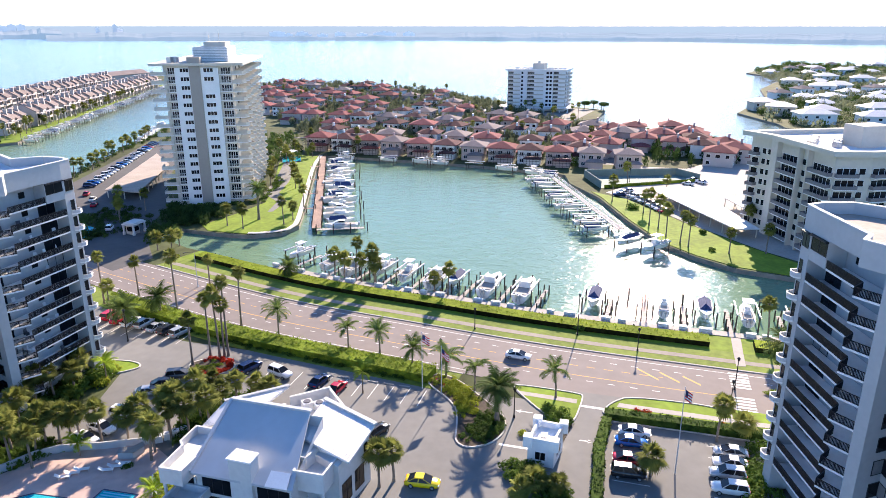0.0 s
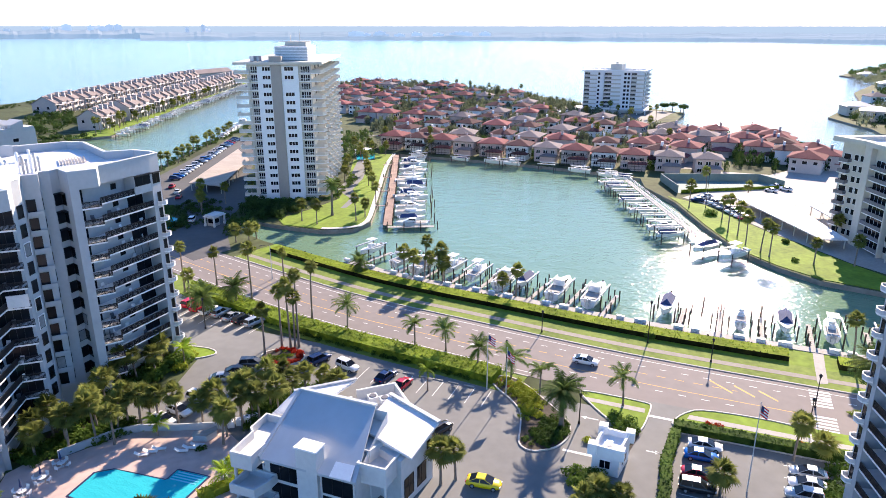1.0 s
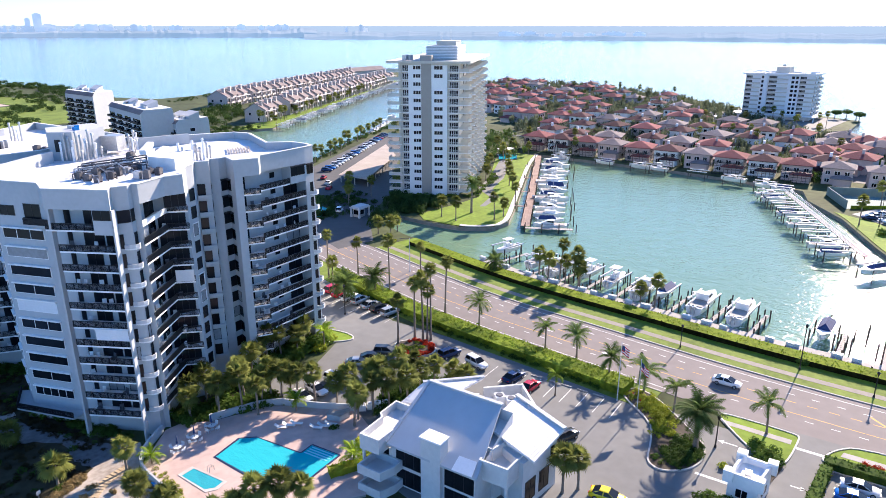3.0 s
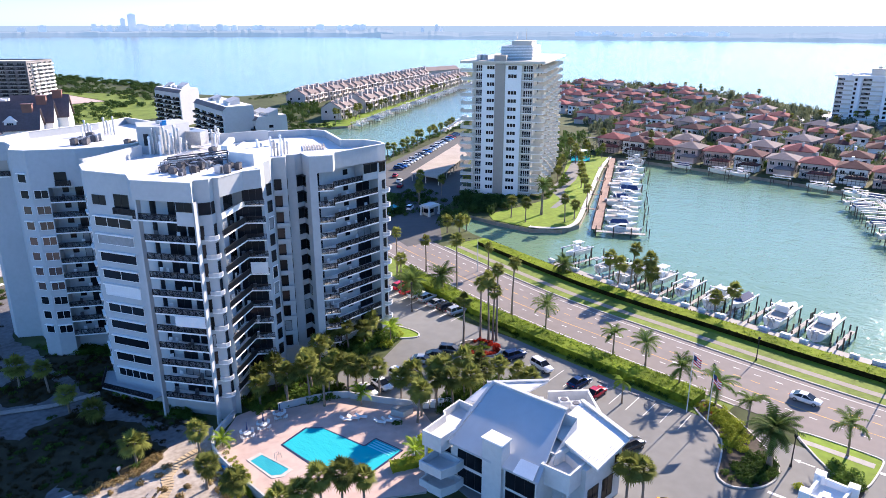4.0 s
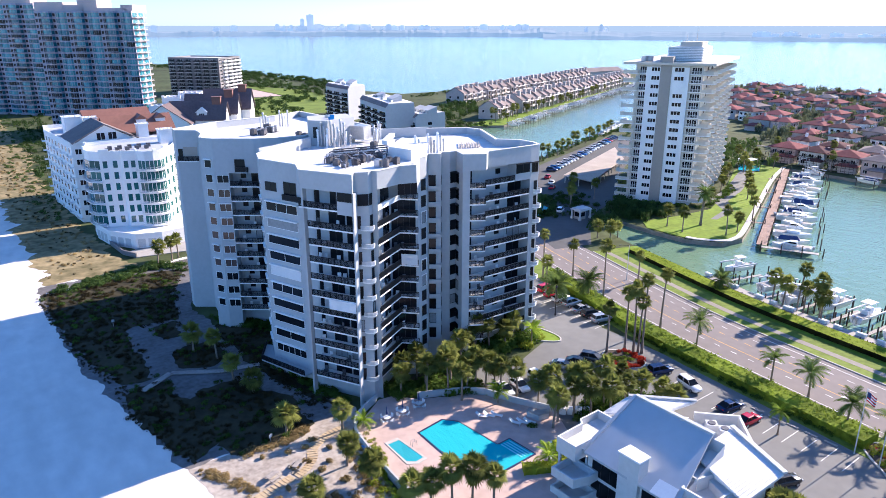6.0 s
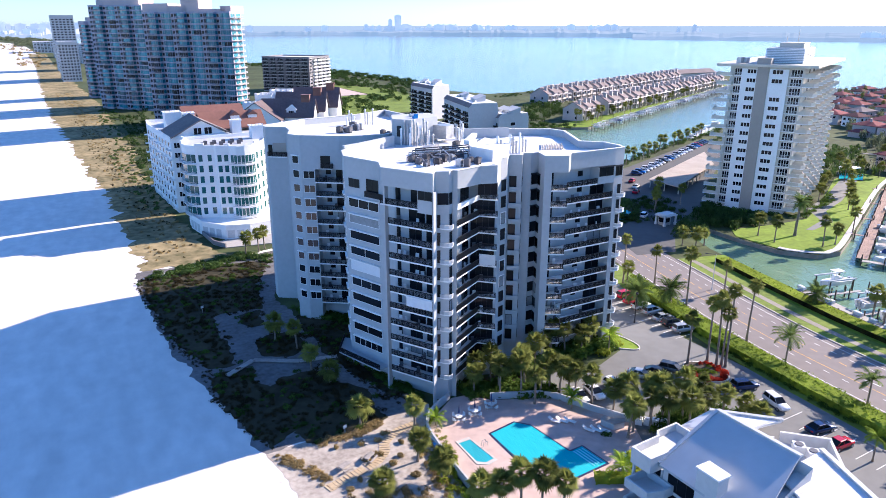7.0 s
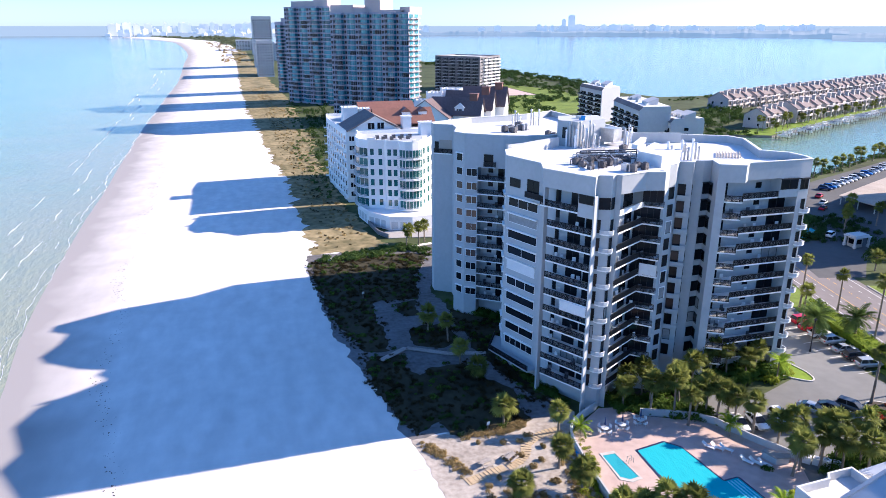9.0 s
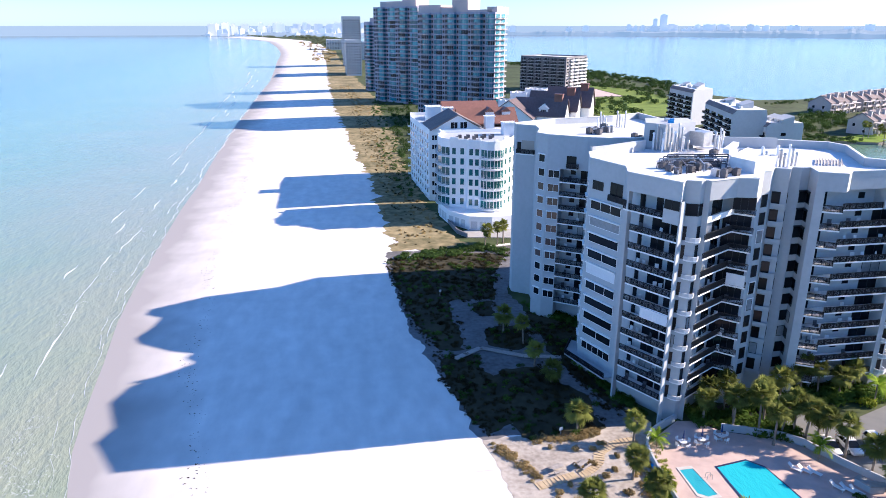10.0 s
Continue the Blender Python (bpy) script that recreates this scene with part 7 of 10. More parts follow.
def house(label, w, d, wall, roof, x, y, turn, group, cage=True, floors=2, single=True):
    """A main block, a lower wing with its own hip roof on the garden side, a bay, a chimney and windows."""
    t = thing("house", label, "house", 0, 0, 0, 0, group)
    h = 3.1 * floors + 0.2
    b = Build()
    b.box(-w / 2, w / 2, -d / 2, d / 2, 0, h)
    b.ob("wall", wall, parent=t)
    hip(w + 0.8, d + 0.8, h, 0.205 * min(w, d)).ob("roof", roof, parent=t)
    b = Build()
    b.box(w / 2 - 0.01, w / 2 + 5.0, -d / 2 + 0.6, d / 5, 0, 3.1)
    b.ob("garage", wall, parent=t)
    g = hip(6.2, d * 0.7, 3.1, 1.3).ob("garage_roof", roof, parent=t)
    g.matrix_basis = pose(w / 2 + 2.2, -d * 0.12, 0)
    if single:
        b = Build()
        b.box(-w / 2 - 2.6, -w / 2 + 0.01, -d / 2 + 0.4, d * 0.1, 0, 3.0)
        b.ob("front_bay", wall, parent=t)
        g = hip(3.8, d * 0.62, 3.0, 1.0).ob("bay_roof", roof, parent=t)
        g.matrix_basis = pose(-w / 2 - 1.1, -d * 0.16, 0)
    b = Build()
    b.box(-0.5, 0.5, -0.45, 0.45, 0, 1.9)
    b.ob("chimney", wall, parent=t).matrix_basis = pose(w * 0.2, d * 0.12, h + 0.12 * min(w, d))
    rows = Build()
    for side, (p0, p1) in enumerate((((-w / 2, d / 2), (-w / 2, -d / 2)), ((-w / 2, -d / 2), (w / 2, -d / 2)))):
        m, n = frame_of(p0, p1)
        for f in range(floors):
            for u, ww in ((0.10, 1.5), (0.4, 1.8), (0.74, 1.5)) if side == 0 else ((0.3, 1.6), (0.65, 1.2)):
                if f == 0 and side == 0 and u > 0.3:
                    continue
                if single:
                    far_window(t, m, u * n, 0.9 + f * 2.9, ww, 1.3, "glass", "white", 2)
                else:
                    for bx in ((-0.08, ww + 0.08, -0.05, 0, -0.08, 1.38, 0), (0, ww, -0.065, -0.051, 0, 1.3, 1)):
                        q = Build()
                        q.box(*bx)
                        k = len(rows.v)
                        rows.v += [tuple(m @ pose(u * n, 0, 0.9 + f * 2.9) @ Vector(p)) for p in q.v]
                        rows.f += [tuple(k + i for i in fc) for fc in q.f]
                        rows.m += q.m
    if not single:
        tagged(rows.ob("window_row", "white", "glass", parent=t), kind="stuff")
    if cage:
        b = Build()
        x0, x1, y0, y1, zz = -w / 2 - 5.5, -w / 2 - 0.01, -d / 2.1, d / 2.1, 4.4
        for i in range(8):
            yy = y0 + (y1 - y0) * i / 7
            b.beam((x0, yy, 0), (x0, yy, zz), 0.12, 0.12)
            b.beam((x0, yy, zz), (x1, yy, zz + 0.4), 0.12, 0.12)
        for z in (0.3, 1.2, 2.4, 3.6, zz):
            b.beam((x0, y0, z), (x0, y1, z), 0.12, 0.12)
        for k in (0.25, 0.5, 0.75):
            b.beam((x0 + 5.5 * k, y0, zz + .13), (x0 + 5.5 * k, y1, zz + .13), 0.12, 0.12)
        b.ob("pool_cage", "rail", parent=t, label="dark framed screen enclosure")
    t.matrix_basis = pose(x, y, 0, 0, 0, turn)
    return t


random.seed(3)
near_kinds = [("two-storey pink house with a red tiled hip roof", 11, 10.5, "pink", "roofred", True), ("two-storey white house with a dark red tiled hip roof", 10.5, 10, "white", "roofmaroon", True),
              ("two-storey beige house with a red tiled hip roof and pool cage", 11, 11, "beige", "roofred", True), ("two-storey pink house with a brown tiled hip roof", 10.5, 10, "pink", "roofbrown", False)]
plots = [(294 + 0.07 * y, y) for y in (33, 45.5, 58, 71, 84, 97, 110, 123, 136, 149)] + [(297, 19), (297, 4)]
back = []
for xr, y0, y1 in ((327, 34, 168), (357, 28, 195), (386, 26, 225), (418, 66, 255), (449, 112, 290), (481, 128, 315), (513, 142, 332), (546, 160, 342), (580, 208, 348), (614, 250, 352)):
    y = y0
    while y < y1:
        if random.random() > 0.2:
            back.append((xr + random.uniform(-4, 4), y + random.uniform(-2, 2)))
        y += random.uniform(14.5, 19)
back += [(345, -2), (362, -10), (352, -26), (325, -41), (385, 3), (392, -16), (338, -16), (376, -24), (311, 24), (324, 14), (333, 28), (348, 18), (361, 8), (374, 14), (362, -26), (331, -28), (340, -38), (314, -34)]
near_set, far_set = [], []
for i, (x, y) in enumerate(plots):
    if i < 4:
        lab, w, d, wall, roof, cg = near_kinds[i]
        near_set.append(house(lab, w, d, wall, roof, x, y, random.uniform(2, 9), "peninsula houses", cg))
    else:
        copy_thing(near_set[(i * 3 + 1) % 4 if y > 20 else 3], pose(x, y, 0, 0, 0, random.uniform(-3, 9)))
for i, (x, y) in enumerate(back):
    if i < 4:
        lab, w, d, wall, roof, cg = near_kinds[i]
        far_set.append(house(lab.replace(" and pool cage", ""), w + (0, 0, 1, 2)[i], d + (0, 0, 1, 1)[i], wall, roof, x, y, random.choice((0, 180)) + random.uniform(-8, 8), "peninsula houses", False, 2, False))
    else:
        copy_thing(far_set[random.choice((0, 1, 1, 2, 2, 3))], pose(x, y, 0, 0, 0, random.choice((0, 180, 90, 270, 0)) + random.uniform(-12, 12)))

# townhouse rows beyond the canal
def townhouse(label, x, y, turn):
    """Four staggered units, each with its own pitched roof, chimney and two tiers of balconies."""
    t = thing("townhouse", label, "house", 0, 0, 0, 0, "canal townhouses")
    for i in range(4):
        x0, dy, dz = -14 + i * 7, (0, -1.2, -2.0, -3.0)[i], (0, 0.5, 0.0, 0.5)[i]
        b = Build()
        b.box(x0, x0 + 7, -5.6 + dy, 5.6 + dy, 0, 6.3 + dz)
        b.ob("wall", "beige", parent=t)
        gable(t, x0, x0 + 7, -5.6 + dy, 5.6 + dy, 6.3 + dz, 10.1 + dz, "roofbrown", "beige", "x", 0.35)
        b = Build()
        b.box(x0 + 2.6, x0 + 4.1, -3.4 + dy, -1.9 + dy, 7.0 + dz, 10.8 + dz)
        b.box(x0 + 2.4, x0 + 4.3, -3.6 + dy, -1.7 + dy, 10.8 + dz, 11.1 + dz)
        b.ob("chimney", "beige", parent=t)
        for z in (2.9, 5.6):
            b = Build()
            b.box(x0 + 0.8, x0 + 6.2, -8.0 + dy, -5.59 + dy, z, z + 0.2)
            if z < 5:
                b.box(x0 + 0.8, x0 + 6.2, -8.0 + dy, -7.9 + dy, z + 0.2, z + 1.1)
            for px in (x0 + 0.6, x0 + 6.1):
                b.box(px, px + 0.3, -8.0 + dy, -7.7 + dy, 0 if z < 5 else 3.1, z)
            b.ob("balcony", "beige", parent=t)
        m, n = frame_of((x0, -5.6 + dy), (x0 + 7, -5.6 + dy))
        for z in (0.3, 3.3):
            far_window(t, m, 1.9, z + 0.2, 2.2, 1.8, "glass", "white", 2)
    m, n = frame_of((-14, 5.6), (-14, -5.6))
    for u, z in ((2.2, 3.7), (7, 3.7), (7, 0.9)):
        far_window(t, m, u, z, 1.2, 1.4, "glass", "white", 1)
    t.matrix_basis = pose(x, y, 0, 0, 0, turn)
    return t


th = None
BIG = Matrix.Scale(1.14, 4)
for (xa, ya), (xb, yb), n in (((303, 345), (562, 457), 8), ((344, 430), (574, 521), 7)):
    for i in range(n):
        x, y = xa + (xb - xa) * i / (n - 1), ya + (yb - ya) * i / (n - 1)
        turn = math.degrees(math.atan2(yb - ya, xb - xa)) + (11, 8, 10, 7)[i % 4]
        if th is None:
            th = townhouse("beige townhouse row with brown shingle roofs and stepped balconies", x, y, turn)
            th.matrix_basis = th.matrix_basis @ BIG
        else:
            copy_thing(th, pose(x, y, -0.9 if ya > 400 else 0, 0, 0, turn) @ BIG)
lh = thing("townhouse", "long low dark-roofed house at the tip of the spit", "house")
b = Build()
b.box(600, 680, 545, 560, 0, 6)
b.ob("wall", "beige", parent=lh)
gable(lh, 600, 680, 545, 560, 6, 10, "roofbrown", "beige", "x")

# ---- islands with houses to the south-east ----
slab("far_land", [(439, -90), (444, -82), (461, -81), (488, -72), (515, -63.5), (576, -81), (625, -98), (719, -106), (823, -136), (880, -160), (892, -260), (860, -420), (420, -420), (420, -180)], -4, 0.02, "land", "low land with houses beyond the channel", side="seawall")
slab("far_land_finger", [(971, -124), (940, -133), (925, -160), (935, -230), (945, -400), (1150, -400), (1192, -198)], -4, 0.02, "land", "low wooded finger of land beyond the channel", side="seawall")
random.seed(8)
villa = house("large two-storey white villa with a pale metal roof", 14, 21, "white", "roofwhite", 471, -102, 12, "houses beyond the channel", False, 2, False)
villa_2 = house("two-storey cream villa with a grey roof", 13, 17, "cream", "roofgrey", 508, -89, -8, "houses beyond the channel", False, 2, False)
low_villa = house("white house with a pale flat hip roof", 13, 18, "white", "roofwhite", 571, -127, 10, "houses beyond the channel", False, 1, False)
brown_villa = house("two-storey white house with a brown hip roof", 13, 14, "white", "roofbrown", 617, -106, 20, "houses beyond the channel", False, 2, False)
placed = [(471, -102), (508, -89), (571, -127), (617, -106)]
for src, x, y, turn in ((villa, 468, -136, 5), (villa, 699, -154, -10), (low_villa, 679, -172, 15), (villa_2, 761, -140, 5), (low_villa, 616, -124, -5), (villa_2, 536, -82, 15),
                        (low_villa, 955, -150, 0), (brown_villa, 987, -178, 10), (low_villa, 948, -190, 25), (villa, 520, -150, 20), (brown_villa, 660, -130, 30)):
    copy_thing(src, pose(x, y, 0, 0, 0, turn))
    placed.append((x, y))
for i in range(90):
    x = random.uniform(455, 1120)
    y = -92 - (x - 440) * 0.16 - random.uniform(8, 170)
    if 870 < x < 945 or any(math.hypot(x - p, y - q) < 25 for p, q in placed):
        continue
    placed.append((x, y))
    copy_thing(random.choice((villa, villa_2, low_villa, low_villa, brown_villa)), pose(x, y, 0, 0, 0, random.uniform(-20, 40)))


# ---- plants ----
def fan_crown(r, n, seed, droop=0.35, skirt=0.0):
    """A round head of fan leaves: each a stalk and a pleated fan of pointed fingers."""
    rnd = random.Random(seed)
    b = Build()
    for i in range(n):
        a = i * 2.39996 + rnd.uniform(-.3, .3)
        el = math.radians(rnd.uniform(-38, 82)) if rnd.random() > skirt else math.radians(rnd.uniform(-75, -35))
        d = Vector((math.cos(a) * math.cos(el), math.sin(a) * math.cos(el), math.sin(el)))
        side = d.cross(Vector((0, 0, 1))).normalized()
        up = side.cross(d)
        L = r * rnd.uniform(0.8, 1.1)
        hub = d * L * 0.42 + Vector((0, 0, -0.03 * L))
        b.add([Vector((0, 0, 0)) + side * 0.03, Vector((0, 0, 0)) - side * 0.03, hub - side * 0.03, hub + side * 0.03], [(0, 1, 2, 3)])
        k = 11
        for j in range(k):
            t = (j - (k - 1) / 2) / ((k - 1) / 2)
            ang = t * 1.5
            dirn = d * math.cos(ang) + side * math.sin(ang)
            tip = hub + dirn * L * (0.62 - 0.18 * abs(t)) + Vector((0, 0, -droop * L * (0.25 + 0.2 * abs(t))))
            wv = (side * math.cos(ang) - d * math.sin(ang)) * L * 0.05
            mid = hub.lerp(tip, 0.55) + up * 0.03 * L + Vector((0, 0, 0.05 * L))
            b.add([hub, mid - wv, tip, mid + wv], [(0, 1, 2, 3)])
    return b


def feather_crown(r, n, seed, droop=0.7, stiff=0.0):
    """A head of arching feather fronds with leaflets on both sides."""
    rnd = random.Random(seed)
    b = Build()
    for i in range(n):
        a = i * 2.39996 + rnd.uniform(-.25, .25)
        el = math.radians(rnd.uniform(-10 - 25 * stiff, 75))
        L = r * rnd.uniform(0.85, 1.1)
        h = Vector((math.cos(a), math.sin(a), 0))
        side = Vector((-h.y, h.x, 0))
        pts = []
        for s in range(8):
            t = s / 7
            e = el - droop * t * t * 1.9
            base = pts[-1] if pts else Vector((0, 0, 0))
            pts.append(base + (h * math.cos(e) + Vector((0, 0, math.sin(e)))) * (L / 7 if s else 0))
        for s in range(7):
            p, q = pts[s], pts[s + 1]
            w0 = 0.05 * (1 - s / 8)
            b.add([p - side * w0, q - side * w0, q + side * w0, p + side * w0], [(0, 1, 2, 3)])
            along = (q - p).normalized()
            for hlf in (0.25, 0.75):
                t = (s + hlf) / 7
                if t < 0.1:
                    continue
                c = p.lerp(q, hlf)
                ll = L * 0.30 * math.sin(math.pi * min(0.97, 0.12 + 0.85 * t)) ** 0.7
                for sg in (-1, 1):
                    tip = c + side * sg * ll * 0.85 + along * ll * 0.5 + Vector((0, 0, -0.28 * ll))
                    wv = along * (L / 7 * 0.24)
                    b.add([c - wv, c + wv, tip], [(0, 1, 2)])
    return b


def trunk_mesh(h, r0, r1, lean, seed, boot=0.0):
    rnd = random.Random(seed)
    b = Build()
    n, k = 8, 9
    for s in range(k):
        t = s / (k - 1)
        r = r0 + (r1 - r0) * t + (0.12 * r0 if s % 2 else 0) + (r0 * 0.5 * max(0, 0.12 - t) / 0.12)
        if boot and t > 0.82:
            r += boot
        x = lean * h * t * t
        for i in range(n):
            a = 2 * math.pi * i / n
            b.v.append((x + r * math.cos(a), r * math.sin(a), h * t))
    for s in range(k - 1):
        for i in range(n):
            b.f.append((s * n + i, s * n + (i + 1) % n, (s + 1) * n + (i + 1) % n, (s + 1) * n + i))
            b.m.append(0)
    return b


LEAVES = {}


def palm(kind, x, y, h, group, seed):
    """h is the height of the middle of the crown."""
    spec = {
        "sabal": ("cabbage_palm", "cabbage palm with a round head of fan leaves", 0.17, 0.14, 2.1, 46, "fan", "fan"),
        "tall": ("fan_palm", "tall slim fan palm with a small round head", 0.2, 0.12, 1.75, 44, "fan", "fan"),
        "coco": ("coconut_palm", "slender coconut palm with arching feather fronds", 0.16, 0.12, 3.1, 20, "feather", "feather"),
        "date": ("date_palm", "stout date palm with a dense head of feather fronds", 0.36, 0.32, 3.6, 44, "feather", "feather"),
        "lime": ("areca_palm", "young palm with bright yellow-green fronds", 0.12, 0.09, 2.3, 16, "limefrond", "feather"),
    }[kind]
    name, label, r0, r1, cr, n, mat, shape = spec
    t = thing(name, label, "palm tree", x, y, 0, seed * 67 % 360, group)
    var = seed % 3
    key = (kind, var)
    if key not in LEAVES:
        LEAVES[key] = (fan_crown(cr, n, 100 + var, skirt=0.15) if shape == "fan" else feather_crown(cr, n, 200 + var, 0.62 if kind != "date" else 0.5, 1.0 if kind == "date" else 0.3)).mesh("crown", mat)
    lean = (0.0, 0.05, 0.1)[seed % 3] if kind in ("coco", "sabal") else (0.0, 0.03)[seed % 2]
    hk = round(h * 2) / 2
    tk = ("trunk", kind, hk, lean)
    if tk not in LEAVES:
        LEAVES[tk] = trunk_mesh(hk, r0, r1, lean, 7, 0.06 if kind in ("sabal", "date") else 0).mesh("trunk", "trunk", smooth=True)
    piece("trunk", LEAVES[tk], t)
    piece("crown", LEAVES[key], t, Matrix.Translation((lean * hk, 0, hk)) @ Matrix.Diagonal((*[0.9 + 0.07 * (seed % 4)] * 3, 1)))
    return t


TALL = [(111.1, 107.7, 10.9), (117.4, 104, 7.8), (102.8, 98.5, 8.6), (110.8, 89.1, 13.2), (127.1, 92.4, 6.5), (109.1, 73.1, 11.5), (95.8, 71.2, 11.4), (96.4, 69.7, 12.4), (97, 68.3, 14.4), (96.7, 68.9, 10.6), (92.2, 72.4, 8.8)]
COCO = [(106.6, 63.4, 5.3), (105.8, 48.6, 4.7), (105.9, 42.4, 4.7), (101.3, 34.6, 4.5), (100.6, 28.3, 4.2), (96.9, 22.4, 4.3), (98.6, 9.4, 4.9)]
DATE = [(108.7, 91.7, 4.4), (102, 94.5, 4.5), (136.7, 77.2, 3.2), (180.4, 110.9, 9.8), (89.2, 17.1, 6), (105.9, -24.7, 10.3)]
LIME = [(91.4, 39.8, 4.2), (64.3, 70.8, 2.4), (58.9, 54.4, 1.9), (83, 82.6, 3.7), (84.6, 84.2, 3.0), (43.8, 77.4, 1.6)]
MARINA_PALMS = [(139, 66.4, 6.3), (138.9, 64, 5.7), (138.6, 60.9, 9.3), (138.6, 59.5, 5.9), (138, 56, 8.3), (136.9, 55.2, 6.2), (137.8, 41.5, 3.4), (135.9, 37.8, 6.7), (171.5, 116.3, 5.6), (169.8, 109.9, 6.3), (177.7, 100.9, 7.5), (182.4, 100.3, 4.9), (146, 121.1, 4.1), (147.3, 117.7, 4.1), (150.9, 117.9, 3.7), (197.7, 104.4, 6.7), (215.8, 115.3, 5.3)]
GROVE = [(75.0, 9.3, 1.6), (75.0, 6.2, 1.3), (72.9, 10.7, 1.4), (63.5, 82.0, 5.0), (67.4, 84.2, 5.6), (70.8, 86.4, 4.8), (73.2, 87.2, 5.9), (78.4, 84.8, 4.6), (81.0, 85.6, 5.2), (62.2, 80.2, 6.4), (58.0, 81.6, 5.2), (55.2, 84.4, 4.9), (63.0, 77.0, 5.0), (67.6, 73.8, 5.2), (68.2, 70.6, 5.4), (72.8, 59.2, 6.0), (75.6, 57.8, 5.4), (80.6, 60.2, 5.6), (82.2, 57.2, 4.4), (73.4, 63.2, 5.8), (68.0, 61.4, 5.2), (53.7, 82.4, 4.4), (58.6, 84.9, 5.4), (56.6, 79.3, 5.9), (59.7, 77.7, 6.6), (60.3, 74.9, 5.7), (65.3, 77.5, 5.9), (66, 75.8, 5.7), (68.6, 76.5, 3.5), (74.8, 91, 5), (75.3, 85.7, 5.4), (69.3, 66.9, 4.7), (71, 66.2, 5.7), (66.2, 60.6, 5.8), (71.4, 61.3, 5.5), (77.2, 60.4, 7.1), (74.5, 61.8, 6.6), (78.9, 57.7, 4.9), (85.4, 55.7, 3.1), (84.5, 52.9, 2.9), (69.7, 28.6, 5.5), (71.4, 27.2, 5), (92.8, -14.4, 6.4), (94.9, -18.2, 2.5), (81.8, -5.2, 3.2), (129.3, -26.4, 7.8), (120.5, -28.6, 10.7)]
POOLSIDE = [(44.1, 56.5, 5.7), (46.4, 55.3, 5.7), (48.2, 53.3, 4.7), (41.1, 56.9, 4.7), (39, 57.4, 4.4), (34.1, 83.2, 3.3), (41.1, 79.1, 4), (37.4, 71.2, 3.9), (38.2, 66, 3.7), (31.9, 118.2, 4.2), (34.3, 112.7, 4.6), (33.8, 103.7, 3.3), (34.9, 97.5, 3.1), (40.3, 170.9, 5.6), (44.2, 172.8, 5.3), (46.4, 175.1, 4.9), (30.3, 66.8, 2.6)]
RIGHT_LAWN = [(233.1, 7.1, 7.9), (220.7, -3.2, 6.5), (206.6, -5, 10.1), (204.2, -7.6, 8.9), (195.9, -9.6, 8.3), (190.5, -13.2, 8.3), (187.6, -15.2, 7.9), (262.2, -11.3, 3.2), (263, 2.9, 6.8), (184.6, -25.2, 6.1), (187.3, -34.5, 6.8), (211.4, -32.5, 6)]
random.seed(33)
HOUSE_PALMS = [(random.uniform(292, 620), 0, random.uniform(5, 9)) for _ in range(60)]
HOUSE_PALMS = [(x, random.uniform(20 + max(0, x - 440) * 0.9, min(340, 150 + (x - 292) * 0.75)), h) for x, _, h in HOUSE_PALMS]
i = 0
for kind, rows, group in (("tall", TALL, "roadside palms"), ("coco", COCO, "roadside coconut palms"), ("date", DATE, "date palms"), ("lime", LIME, "garden palms"), ("sabal", MARINA_PALMS, "marina palms"), ("sabal", GROVE, "garden cabbage palms"), ("sabal", POOLSIDE, "poolside and dune palms"), ("sabal", RIGHT_LAWN, "lawn palms"), ("sabal", HOUSE_PALMS, "garden palms among the houses")):
    for x, y, h in rows:
        palm(kind, x, y, h, group, i)
        i += 1
random.seed(17)
for k in range(56):       # along the canal lawn, the parking bank and round the marina tower
    x = 280 + k * 5.4 + random.uniform(-2, 2)
    palm("sabal", x, 309 + (x - 278) * 0.466 + random.uniform(3, 13), random.uniform(4, 8), "canal palms", i + k)
i += 56
for k in range(16):
    x = 200 + k * 7.6
    palm("sabal", x, 211 + (x - 206) * 0.44 + random.uniform(-4, -1), random.uniform(3.5, 7), "bank palms", i + k)
i += 16
for x, y, h in ((222, 120, 6), (231, 125, 6), (240, 131, 5), (252, 137, 6), (262, 145, 7), (268, 147, 5), (276, 147, 6), (282, 143, 5), (225, 132, 5), (235, 137, 6), (246, 142, 5), (256, 160, 6), (283, 160, 6), (288, 155, 5), (180, 152, 6), (178, 160, 7), (172, 155, 5), (166, 150, 6), (193, 151, 5), (206, 124, 4)):
    palm("sabal", x, y, h, "tower garden palms", i)
    i += 1


def clump_mesh(name, mat, size, n, seed, leaf=0.16, flat=0.7):
    """A bush: many small leaves spread through an uneven mound."""
    rnd = random.Random(seed)
    b = Build()
    lobes = [(Vector((rnd.uniform(-.5, .5), rnd.uniform(-.5, .5), rnd.uniform(.25, .6))) * size, size * rnd.uniform(0.35, 0.6)) for _ in range(6)]
    for _ in range(n):
        c, r = rnd.choice(lobes)
        d = Vector((rnd.gauss(0, 1), rnd.gauss(0, 1), rnd.gauss(0.3, 1))).normalized()
        p = c + d * r * rnd.uniform(0.75, 1.05)
        p.z = max(0.05, p.z * flat)
        s = leaf * rnd.uniform(0.6, 1.5) * size
        u = Vector((rnd.gauss(0, 1), rnd.gauss(0, 1), rnd.gauss(0, 1)))
        u = (u - d * u.dot(d) * 0.6).normalized()
        v = d.cross(u).normalized()
        b.add([p - u * s, p - v * s * 0.5, p + u * s, p + v * s * 0.5], [(0, 1, 2, 3)])
    return b.mesh(name, mat)


